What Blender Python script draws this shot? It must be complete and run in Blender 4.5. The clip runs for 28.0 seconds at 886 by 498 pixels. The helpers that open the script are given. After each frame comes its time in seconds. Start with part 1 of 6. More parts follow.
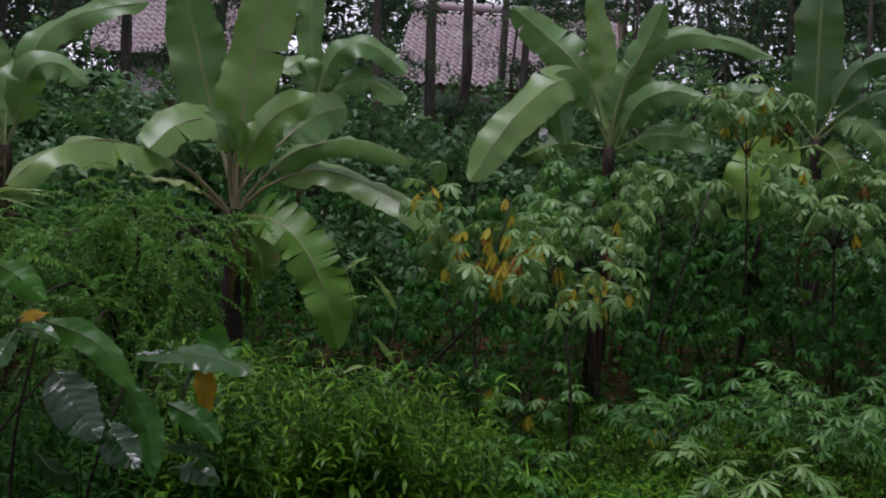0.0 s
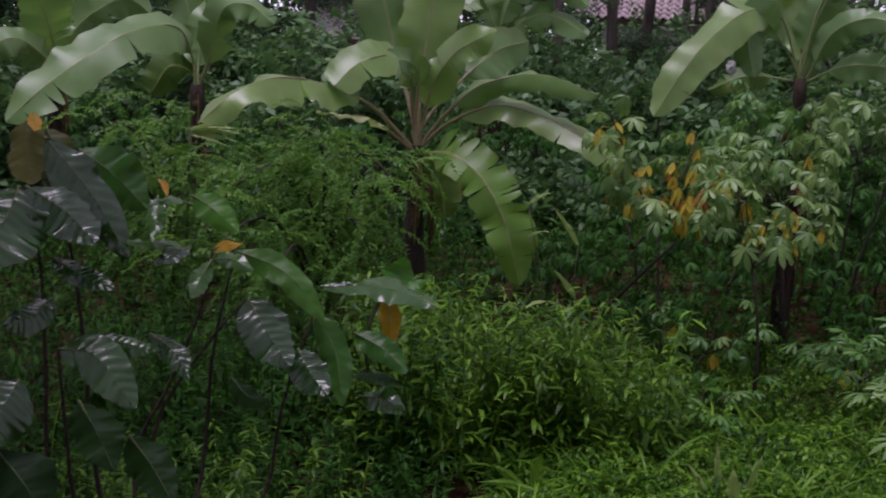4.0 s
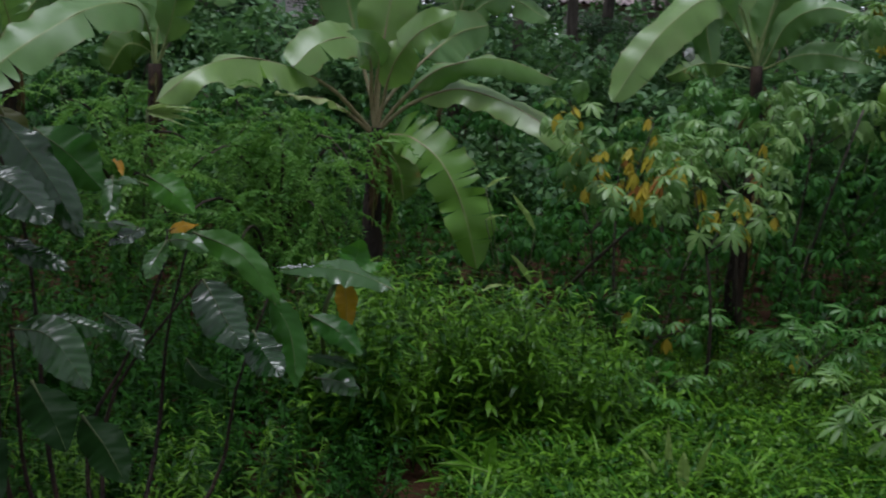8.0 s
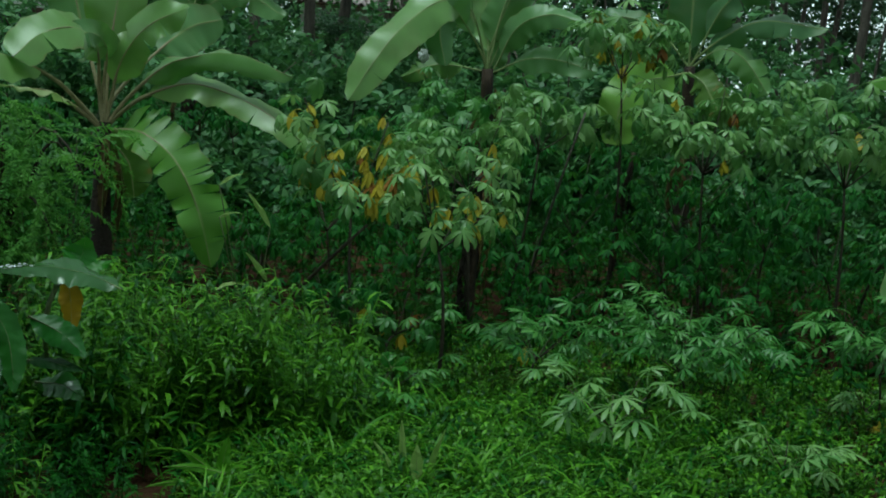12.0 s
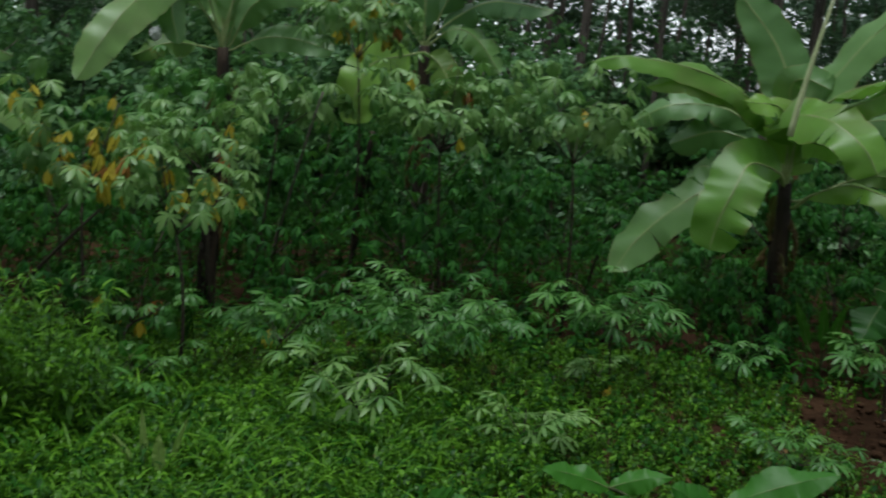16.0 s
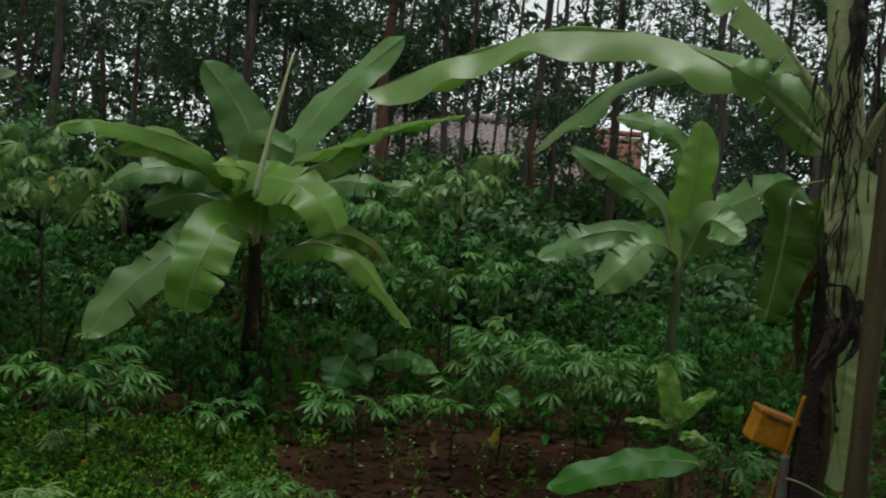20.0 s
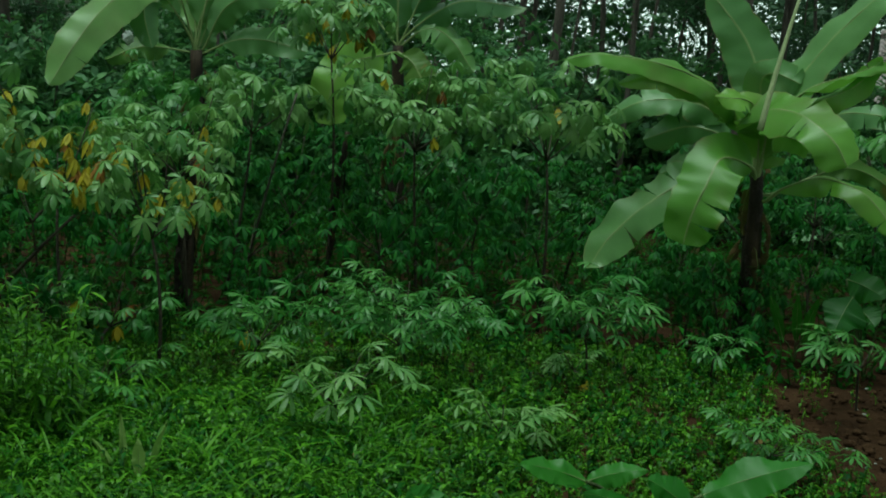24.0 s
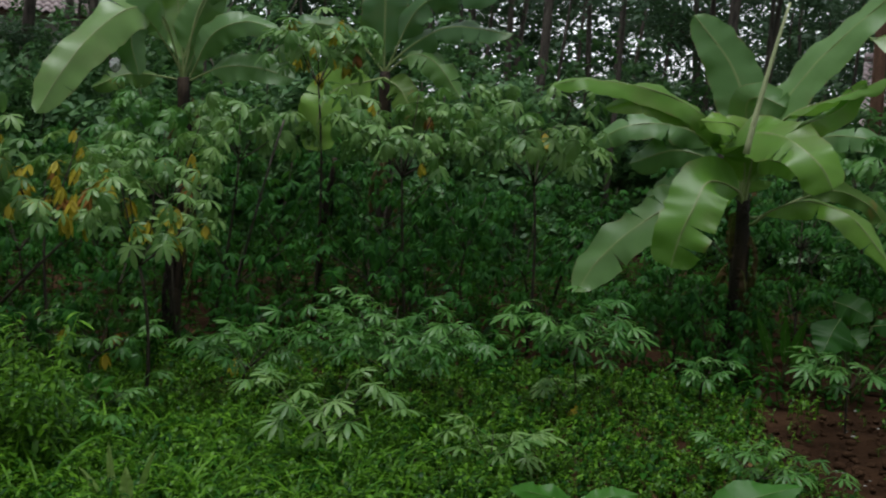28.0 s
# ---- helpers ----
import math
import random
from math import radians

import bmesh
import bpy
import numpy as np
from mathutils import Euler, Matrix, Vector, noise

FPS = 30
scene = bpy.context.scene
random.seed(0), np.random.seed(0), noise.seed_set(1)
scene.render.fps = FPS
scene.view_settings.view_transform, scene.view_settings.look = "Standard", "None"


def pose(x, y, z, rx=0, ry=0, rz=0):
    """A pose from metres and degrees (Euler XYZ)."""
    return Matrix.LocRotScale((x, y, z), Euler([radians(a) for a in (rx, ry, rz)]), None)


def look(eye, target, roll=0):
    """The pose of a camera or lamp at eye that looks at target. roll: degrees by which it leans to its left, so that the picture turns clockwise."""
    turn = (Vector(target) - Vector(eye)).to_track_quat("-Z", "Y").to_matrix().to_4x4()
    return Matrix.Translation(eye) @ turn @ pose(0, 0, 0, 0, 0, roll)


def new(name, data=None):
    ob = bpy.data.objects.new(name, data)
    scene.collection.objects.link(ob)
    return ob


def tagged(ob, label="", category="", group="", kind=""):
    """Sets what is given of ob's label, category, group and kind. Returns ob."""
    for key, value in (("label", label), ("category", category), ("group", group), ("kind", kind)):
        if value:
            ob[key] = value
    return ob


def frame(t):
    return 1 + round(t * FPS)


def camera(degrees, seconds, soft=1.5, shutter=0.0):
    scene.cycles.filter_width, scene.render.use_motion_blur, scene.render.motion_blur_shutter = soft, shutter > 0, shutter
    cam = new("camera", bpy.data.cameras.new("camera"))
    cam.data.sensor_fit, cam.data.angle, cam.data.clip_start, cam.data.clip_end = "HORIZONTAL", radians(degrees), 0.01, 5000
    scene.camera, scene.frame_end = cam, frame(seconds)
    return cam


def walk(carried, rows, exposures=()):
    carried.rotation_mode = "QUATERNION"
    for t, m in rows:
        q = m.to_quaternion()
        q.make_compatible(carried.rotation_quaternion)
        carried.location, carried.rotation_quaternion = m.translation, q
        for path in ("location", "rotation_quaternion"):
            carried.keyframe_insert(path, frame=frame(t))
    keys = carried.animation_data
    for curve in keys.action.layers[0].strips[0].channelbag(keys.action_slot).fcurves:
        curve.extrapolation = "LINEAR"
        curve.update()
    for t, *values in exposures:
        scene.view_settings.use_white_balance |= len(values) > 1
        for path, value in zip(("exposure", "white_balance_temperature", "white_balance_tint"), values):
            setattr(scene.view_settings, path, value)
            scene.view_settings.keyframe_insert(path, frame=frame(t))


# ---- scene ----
cam = camera(40.0, 28.0, soft=1.9, shutter=0.5)
PATH = [
    (0, (-0.031, 0.019, 1.563), (-0.646, 1.913, 1.379), 3.45),
    (0.5, (-0.022, 0.006, 1.552), (-0.596, 1.911, 1.345), 3.33),
    (1, (-0.023, -0.001, 1.555), (-0.554, 1.913, 1.322), 4.06),
    (1.5, (-0.023, 0.005, 1.555), (-0.558, 1.913, 1.285), 3.54),
    (2, (-0.023, 0.008, 1.552), (-0.567, 1.911, 1.261), 3.06),
    (2.5, (-0.051, 0.016, 1.555), (-0.674, 1.897, 1.281), 2.58),
    (3, (-0.045, 0.03, 1.551), (-0.862, 1.831, 1.259), 1.23),
    (3.5, (-0.042, 0.034, 1.547), (-0.887, 1.823, 1.254), 2.17),
    (4, (-0.045, 0.029, 1.546), (-0.922, 1.801, 1.246), 2.57),
    (4.5, (-0.054, 0.032, 1.543), (-0.976, 1.777, 1.217), 2.58),
    (6.5, (-0.039, 0.03, 1.544), (-0.936, 1.79, 1.228), 3.33),
    (7, (-0.042, 0.032, 1.543), (-0.922, 1.8, 1.229), 3.44),
    (7.5, (-0.038, 0.044, 1.538), (-0.897, 1.823, 1.227), 3.82),
    (8, (-0.028, 0.017, 1.552), (-0.842, 1.815, 1.227), 3.48),
    (8.5, (-0.009, -0.001, 1.558), (-0.697, 1.848, 1.227), 3.69),
    (9, (-0.02, 0.02, 1.55), (-0.558, 1.921, 1.237), 3.55),
    (9.5, (-0.015, 0.022, 1.546), (-0.532, 1.929, 1.238), 3.83),
    (10, (-0.013, 0.021, 1.551), (-0.522, 1.931, 1.245), 4.01),
    (10.5, (-0.012, 0.024, 1.546), (-0.471, 1.949, 1.258), 4.70),
    (11, (-0.012, 0.025, 1.548), (-0.459, 1.953, 1.256), 4.88),
    (11.5, (-0.01, 0.024, 1.548), (-0.448, 1.953, 1.253), 5.00),
    (12, (-0.009, 0.024, 1.549), (-0.421, 1.958, 1.253), 5.11),
    (12.5, (-0.012, 0.024, 1.55), (-0.421, 1.959, 1.251), 5.21),
    (14.5, (-0.009, 0.027, 1.548), (-0.378, 1.97, 1.247), 5.52),
    (15, (0.009, 0.023, 1.55), (-0.28, 1.984, 1.286), 6.09),
    (15.5, (0.024, 0.03, 1.543), (-0.148, 1.998, 1.231), 6.37),
    (16, (0.002, 0.043, 1.55), (0.007, 2.021, 1.258), 5.22),
    (16.5, (0.058, -0.019, 1.573), (0.172, 1.957, 1.286), 2.33),
    (17, (0.074, -0.04, 1.564), (0.491, 1.902, 1.336), 2.69),
    (17.5, (0.074, -0.04, 1.561), (0.658, 1.86, 1.342), 4.94),
    (18, (0.074, -0.04, 1.568), (0.694, 1.848, 1.346), 4.95),
    (18.5, (0.092, -0.075, 1.579), (0.825, 1.778, 1.406), 5.80),
    (19, (0.086, -0.06, 1.572), (0.846, 1.785, 1.433), 4.94),
    (19.5, (0.101, -0.087, 1.581), (0.91, 1.739, 1.473), 5.36),
    (20, (0.071, -0.057, 1.562), (0.87, 1.773, 1.445), 4.93),
    (20.5, (0.048, -0.036, 1.566), (0.703, 1.848, 1.412), 3.27),
    (21, (0.004, -0.03, 1.551), (0.587, 1.875, 1.368), 4.00),
    (21.5, (0.003, -0.01, 1.55), (0.147, 1.965, 1.272), 2.58),
    (22, (0.007, 0.015, 1.552), (0.006, 1.989, 1.231), 1.55),
    (22.5, (0.013, 0.012, 1.556), (0.036, 1.989, 1.254), 3.31),
    (24.5, (0.015, 0.007, 1.558), (0.054, 1.986, 1.27), 4.42),
    (25, (0.015, 0.009, 1.557), (0.047, 1.989, 1.274), 4.50),
    (25.5, (0.018, 0.008, 1.558), (0.046, 1.988, 1.275), 4.75),
    (26, (0.015, 0.009, 1.558), (0.044, 1.989, 1.279), 4.79),
    (26.5, (0.017, 0.009, 1.556), (0.043, 1.989, 1.281), 4.65),
    (27, (0.015, 0.009, 1.557), (0.038, 1.989, 1.275), 4.67),
    (27.5, (0.022, 0.005, 1.562), (0.033, 1.988, 1.295), 4.28),
    (28, (0.015, 0.005, 1.561), (0.072, 1.988, 1.311), 4.02),
]
EXPOSURES = [
    (0.0, 0.26, 5950, 25), (1.0, 0.27, 6050, 42), (2.0, 0.32, 6100, 47), (3.0, 0.34, 5920, 20), (4.0, 0.38, 6040, 43), (7.0, 0.40, 5820, 18), (8.0, 0.38, 5840, 16), (9.0, 0.39, 5570, -26), (12.5, 0.38, 5620, -18),
    (15.0, 0.41, 5670, 2), (17.0, 0.26, 6340, 1), (18.0, 0.21, 6340, 10), (19.0, 0.11, 6330, 8), (20.5, 0.03, 6350, 4), (21.0, 0.11, 6290, 11), (22.0, 0.25, 6040, -26), (25.0, 0.32, 5940, -29),
    (26.0, 0.32, 5870, -22), (27.0, 0.32, 6030, -12), (28.0, 0.30, 6160, 7),
]
walk(cam, [(t, look(eye, target, roll)) for t, eye, target, roll in PATH], EXPOSURES)

# ---- light: an overcast evening sky, brightest beyond the trees ----
world = bpy.data.worlds.new("overcast_sky")
scene.world = world
world.use_nodes = True
wn, wl = world.node_tree.nodes, world.node_tree.links
wn.clear()
sky = wn.new("ShaderNodeTexSky")
sky.sky_type = "NISHITA"
sky.sun_disc = False
sky.sun_elevation, sky.sun_rotation = radians(83), radians(244)
sky.air_density, sky.dust_density, sky.ozone_density = 0.7, 0.3, 1.0
pale = wn.new("ShaderNodeHueSaturation")
pale.inputs["Saturation"].default_value = 0.08
wb = wn.new("ShaderNodeBackground")
wb.inputs["Strength"].default_value = 0.145
wo = wn.new("ShaderNodeOutputWorld")
wl.new(sky.outputs[0], pale.inputs["Color"])
wl.new(pale.outputs[0], wb.inputs["Color"])
wl.new(wb.outputs[0], wo.inputs["Surface"])
sun_data = bpy.data.lights.new("sun", "SUN")
sun_data.energy, sun_data.angle, sun_data.color = 2.0, radians(30), (1.0, 0.98, 0.95)
sun = new("sun", sun_data)
sun.matrix_basis = look((0, 0, 0), (0.10, 0.05, -0.99))

CAM = Vector((0, 0, 1.55))
UP = Vector((0, 0, 1))


# ---- materials ----
def nodes(name):
    m = bpy.data.materials.new(name)
    m.use_nodes = True
    t = m.node_tree
    t.nodes.clear()
    out = t.nodes.new("ShaderNodeOutputMaterial")
    return m, t, out


def ramp(t, fac, stops):
    r = t.nodes.new("ShaderNodeValToRGB")
    e = r.color_ramp.elements
    while len(e) < len(stops):
        e.new(0.5)
    for el, (p, c) in zip(e, stops):
        el.position, el.color = p, (*c, 1)
    t.links.new(fac, r.inputs[0])
    return r.outputs[0]


def noise_of(t, scale, detail=4, coord="Object", rough=0.6):
    tc = t.nodes.new("ShaderNodeTexCoord")
    n = t.nodes.new("ShaderNodeTexNoise")
    n.inputs["Scale"].default_value, n.inputs["Detail"].default_value, n.inputs["Roughness"].default_value = scale, detail, rough
    t.links.new(tc.outputs[coord], n.inputs["Vector"])
    return n.outputs["Fac"]


def mix(t, fac, a, b, mode="MIX"):
    n = t.nodes.new("ShaderNodeMix")
    n.data_type, n.blend_type = "RGBA", mode
    for sock, v in (("Factor", fac), ("A", a), ("B", b)):
        s = next(i for i in n.inputs if i.name == sock and (i.type == "RGBA" or sock == "Factor" and i.type == "VALUE"))
        if hasattr(v, "links"):
            t.links.new(v, s)
        elif sock == "Factor":
            s.default_value = v
        else:
            s.default_value = (*v, 1)
    return next(o for o in n.outputs if o.type == "RGBA")


def bump(t, height, strength, dist=0.01):
    b = t.nodes.new("ShaderNodeBump")
    b.inputs["Strength"].default_value, b.inputs["Distance"].default_value = strength, dist
    t.links.new(height, b.inputs["Height"])
    return b.outputs[0]


def leaf_mat(name, dark, light, rough=0.4, through_=0.35, spots=None, island=False, veins=0.0, gloss=0.5, stain=0.0, sheen=0.0):
    """A thin leaf: green that differs from leaf to leaf, mottled, letting light through, with a waxy gloss."""
    m, t, out = nodes(name)
    dark, light = ((r * 1.04, g, b * 0.85) for r, g, b in (dark, light))
    if island:
        g = t.nodes.new("ShaderNodeNewGeometry")
        rnd = g.outputs["Random Per Island"]
    else:
        g = t.nodes.new("ShaderNodeObjectInfo")
        rnd = g.outputs["Random"]
    c = ramp(t, rnd, [(0.0, dark), (1.0, light)])
    c = mix(t, noise_of(t, 14.0, 5), c, tuple(0.55 * v for v in dark), "MIX")
    c2 = ramp(t, rnd, [(0.0, dark), (1.0, light)])
    c = mix(t, 0.55, c, c2)
    if spots:
        c = mix(t, ramp(t, noise_of(t, 5.0, 6), [(0.60, (0, 0, 0)), (0.72, (1, 1, 1))]), c, spots)
    if stain:
        c = mix(t, ramp(t, noise_of(t, 2.2, 3), [(0.52, (0, 0, 0)), (0.75, (stain, stain, stain))]), c, (0.16, 0.15, 0.06))
    p = t.nodes.new("ShaderNodeBsdfPrincipled")
    t.links.new(c, p.inputs["Base Color"])
    p.inputs["Roughness"].default_value = rough
    p.inputs["Specular IOR Level"].default_value = gloss
    p.inputs["Sheen Weight"].default_value, p.inputs["Sheen Roughness"].default_value = sheen, 0.45
    tr = t.nodes.new("ShaderNodeBsdfTranslucent")
    t.links.new(mix(t, 0.6 if veins else 0.22, c, (0.19, 0.38, 0.05), "MIX"), tr.inputs["Color"])
    ms = t.nodes.new("ShaderNodeMixShader")
    ms.inputs[0].default_value = through_
    t.links.new(p.outputs[0], ms.inputs[1])
    t.links.new(tr.outputs[0], ms.inputs[2])
    t.links.new(ms.outputs[0], out.inputs[0])
    if veins:
        uv = t.nodes.new("ShaderNodeUVMap")
        mp = t.nodes.new("ShaderNodeMapping")
        mp.inputs["Scale"].default_value = (veins, 0.6, 1)
        w = t.nodes.new("ShaderNodeTexWave")
        w.inputs["Scale"].default_value, w.inputs["Distortion"].default_value = 1.0, 2.2
        t.links.new(uv.outputs[0], mp.inputs[0])
        t.links.new(mp.outputs[0], w.inputs[0])
        nb = bump(t, w.outputs["Fac"], 0.08, 0.004)
        t.links.new(nb, p.inputs["Normal"])
        vein = mix(t, ramp(t, w.outputs["Fac"], [(0.0, (0.07, 0.07, 0.07)), (0.5, (0, 0, 0))]), c, tuple(min(1, 1.6 * v) for v in light))
        sep = t.nodes.new("ShaderNodeSeparateXYZ")
        t.links.new(uv.outputs[0], sep.inputs[0])
        off = t.nodes.new("ShaderNodeMath")
        off.operation = "SUBTRACT"
        off.inputs[1].default_value = 0.5
        t.links.new(sep.outputs["Y"], off.inputs[0])
        ab = t.nodes.new("ShaderNodeMath")
        ab.operation = "ABSOLUTE"
        t.links.new(off.outputs[0], ab.inputs[0])
        rag = t.nodes.new("ShaderNodeMath")
        rag.operation = "MULTIPLY_ADD"
        rag.inputs[1].default_value = 0.22
        t.links.new(noise_of(t, 9.0, 4), rag.inputs[0])
        t.links.new(ab.outputs[0], rag.inputs[2])
        vein = mix(t, ramp(t, ab.outputs[0], [(0.012, (0.8, 0.8, 0.8)), (0.035, (0, 0, 0))]), vein, (0.26, 0.33, 0.11))
        vein = mix(t, ramp(t, rag.outputs[0], [(0.585, (0, 0, 0)), (0.64, (0.75, 0.75, 0.75))]), vein, (0.20, 0.13, 0.05))
        t.links.new(vein, p.inputs["Base Color"])
    else:
        t.links.new(bump(t, noise_of(t, 60.0, 3), 0.25, 0.004), p.inputs["Normal"])
    return m


def solid_mat(name, stops, scale, rough=0.8, detail=6, bumps=0.5, stretch=None, fine=60.0, metal=0.0, gloss=0.3):
    """An opaque surface: a stop ramp over coarse noise, broken up by fine noise, with relief."""
    m, t, out = nodes(name)
    tc = t.nodes.new("ShaderNodeTexCoord")
    mp = t.nodes.new("ShaderNodeMapping")
    mp.inputs["Scale"].default_value = stretch or (1, 1, 1)
    t.links.new(tc.outputs["Object"], mp.inputs[0])
    n = t.nodes.new("ShaderNodeTexNoise")
    n.inputs["Scale"].default_value, n.inputs["Detail"].default_value, n.inputs["Roughness"].default_value = scale, detail, 0.65
    t.links.new(mp.outputs[0], n.inputs["Vector"])
    c = ramp(t, n.outputs["Fac"], stops)
    f = noise_of(t, fine, 4)
    c = mix(t, 0.35, c, ramp(t, f, [(0.3, (0.25, 0.25, 0.25)), (0.7, (1, 1, 1))]), "MULTIPLY")
    info = t.nodes.new("ShaderNodeObjectInfo")
    c = mix(t, 0.3, c, ramp(t, info.outputs["Random"], [(0.0, (0.6, 0.6, 0.6)), (1.0, (1, 1, 1))]), "MULTIPLY")
    p = t.nodes.new("ShaderNodeBsdfPrincipled")
    t.links.new(c, p.inputs["Base Color"])
    p.inputs["Roughness"].default_value, p.inputs["Metallic"].default_value = rough, metal
    p.inputs["Specular IOR Level"].default_value = gloss
    add = t.nodes.new("ShaderNodeMath")
    add.operation = "ADD"
    t.links.new(n.outputs["Fac"], add.inputs[0])
    t.links.new(f, add.inputs[1])
    t.links.new(bump(t, add.outputs[0], bumps, 0.02), p.inputs["Normal"])
    t.links.new(p.outputs[0], out.inputs[0])
    return m


BANANA = leaf_mat("banana_leaf_green", (0.115, 0.265, 0.055), (0.225, 0.395, 0.095), 0.36, 0.42, veins=34, gloss=0.75, stain=0.5, sheen=0.4)
BANANA_LIGHT = leaf_mat("banana_leaf_light", (0.120, 0.290, 0.036), (0.230, 0.420, 0.065), 0.36, 0.42, veins=34, gloss=0.42, stain=0.5, sheen=0.1)
# darker copy of the banana green, shade put into its colour
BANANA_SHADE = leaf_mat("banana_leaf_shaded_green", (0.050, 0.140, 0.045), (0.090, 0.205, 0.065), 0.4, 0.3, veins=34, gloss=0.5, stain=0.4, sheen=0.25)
BANANA_FRESH = leaf_mat("banana_leaf_fresh", (0.19, 0.40, 0.07), (0.26, 0.48, 0.10), 0.38, 0.45, veins=22, gloss=0.8)
BANANA_FAR = leaf_mat("banana_leaf_dull", (0.085, 0.205, 0.060), (0.145, 0.295, 0.088), 0.38, 0.32, veins=34, gloss=0.5, stain=0.4, sheen=0.2)
BANANA_DRY = leaf_mat("banana_leaf_dry", (0.045, 0.030, 0.018), (0.13, 0.080, 0.040), 0.85, 0.15, veins=18, gloss=0.15)
BANANA_OLD = leaf_mat("banana_leaf_browning", (0.045, 0.12, 0.016), (0.09, 0.17, 0.022), 0.5, 0.3, spots=(0.22, 0.12, 0.03), veins=22, gloss=0.3)
BANANA_PALE = leaf_mat("banana_leaf_pale", (0.38, 0.48, 0.24), (0.46, 0.55, 0.30), 0.5, 0.4, veins=9, gloss=0.3, stain=0.3)
SHRED = solid_mat("dry_shred_dark", [(0.3, (0.012, 0.009, 0.007)), (0.7, (0.055, 0.040, 0.028))], 6, 0.85)
ROLLED = solid_mat("rolled_leaf_pale", [(0.3, (0.36, 0.42, 0.20)), (0.7, (0.48, 0.52, 0.28))], 8, 0.5, bumps=0.1)
RIB = solid_mat("leaf_rib_pale", [(0.3, (0.18, 0.26, 0.08)), (0.7, (0.32, 0.37, 0.15))], 8, 0.5, bumps=0.15)
PETIOLE = solid_mat("petiole_tan", [(0.3, (0.20, 0.20, 0.09)), (0.7, (0.38, 0.31, 0.17))], 6, 0.5, bumps=0.15)
SHEATH = solid_mat("sheath_pale", [(0.3, (0.28, 0.34, 0.13)), (0.7, (0.46, 0.50, 0.25))], 5, 0.5, stretch=(3, 3, 0.5), bumps=0.3)
STEM = solid_mat("banana_stem_bark", [(0.25, (0.008, 0.006, 0.005)), (0.5, (0.030, 0.020, 0.013)), (0.75, (0.10, 0.062, 0.036))], 5, 0.75, stretch=(3, 3, 0.5), bumps=0.8)
STEM_GREEN = solid_mat("banana_stem_green", [(0.3, (0.05, 0.07, 0.02)), (0.7, (0.13, 0.17, 0.06))], 5, 0.55, stretch=(3, 3, 0.5), bumps=0.4)
CASSAVA = leaf_mat("cassava_leaf_green", (0.044, 0.160, 0.030), (0.125, 0.295, 0.068), 0.4, 0.32, gloss=0.34)
CASSAVA_PALE = leaf_mat("cassava_leaf_pale", (0.095, 0.230, 0.058), (0.230, 0.390, 0.130), 0.4, 0.32, gloss=0.42)
CASSAVA_YELLOW = leaf_mat("cassava_leaf_yellow", (0.36, 0.29, 0.016), (0.46, 0.42, 0.04), 0.55, 0.25, gloss=0.3)
CASSAVA_RUST = leaf_mat("cassava_leaf_rust", (0.20, 0.08, 0.02), (0.32, 0.15, 0.03), 0.6, 0.2, gloss=0.3)
CASSAVA_ROW = leaf_mat("cassava_row_green", (0.008, 0.060, 0.009), (0.050, 0.185, 0.026), 0.55, 0.3, island=True, gloss=0.15)
CASSAVA_STEM = solid_mat("cassava_stem_brown", [(0.3, (0.018, 0.014, 0.009)), (0.7, (0.075, 0.058, 0.038))], 10, 0.8)
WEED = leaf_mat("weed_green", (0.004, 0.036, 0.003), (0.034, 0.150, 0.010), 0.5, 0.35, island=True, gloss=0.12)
WEED_LIGHT = leaf_mat("weed_light_green", (0.006, 0.055, 0.003), (0.180, 0.420, 0.024), 0.40, 0.38, island=True, gloss=0.26)
GRASS = leaf_mat("grass_green", (0.016, 0.11, 0.005), (0.190, 0.420, 0.030), 0.42, 0.4, island=True, gloss=0.2)
GRASS_PALE = leaf_mat("grass_blade_pale", (0.22, 0.36, 0.09), (0.34, 0.48, 0.16), 0.4, 0.4, gloss=0.4)
FEATHER = leaf_mat("feathery_green", (0.065, 0.210, 0.030), (0.150, 0.330, 0.056), 0.5, 0.4, gloss=0.25)
BROAD = leaf_mat("broad_leaf_green", (0.005, 0.036, 0.004), (0.018, 0.080, 0.009), 0.24, 0.15, gloss=0.75)
LEAF_MID = leaf_mat("broad_leaf_mid_green", (0.018, 0.095, 0.008), (0.045, 0.16, 0.014), 0.4, 0.3, gloss=0.3)
# near-black copy of the broad leaf: the shrub's inner shade put into colour
LEAF_SHADED = leaf_mat("broad_leaf_shaded", (0.004, 0.022, 0.003), (0.009, 0.040, 0.005), 0.5, 0.12, gloss=0.1)
BROAD_BACK = leaf_mat("broad_leaf_olive", (0.07, 0.085, 0.02), (0.12, 0.12, 0.03), 0.5, 0.4, gloss=0.3)
BROAD_YELLOW = leaf_mat("broad_leaf_yellow", (0.36, 0.20, 0.01), (0.44, 0.27, 0.012), 0.5, 0.3, gloss=0.3)
WET = leaf_mat("wet_leaf_green", (0.030, 0.10, 0.02), (0.05, 0.14, 0.03), 0.2, 0.25, gloss=0.6)
TARO = leaf_mat("taro_leaf_green", (0.034, 0.155, 0.012), (0.066, 0.225, 0.022), 0.42, 0.35, gloss=0.3)
# tree and scrub greens are lifted and blued, distance haze put into the colour
TREE_LEAF = leaf_mat("tree_leaf_hazy_green", (0.028, 0.066, 0.042), (0.085, 0.165, 0.095), 0.55, 0.25, island=True, gloss=0.25)
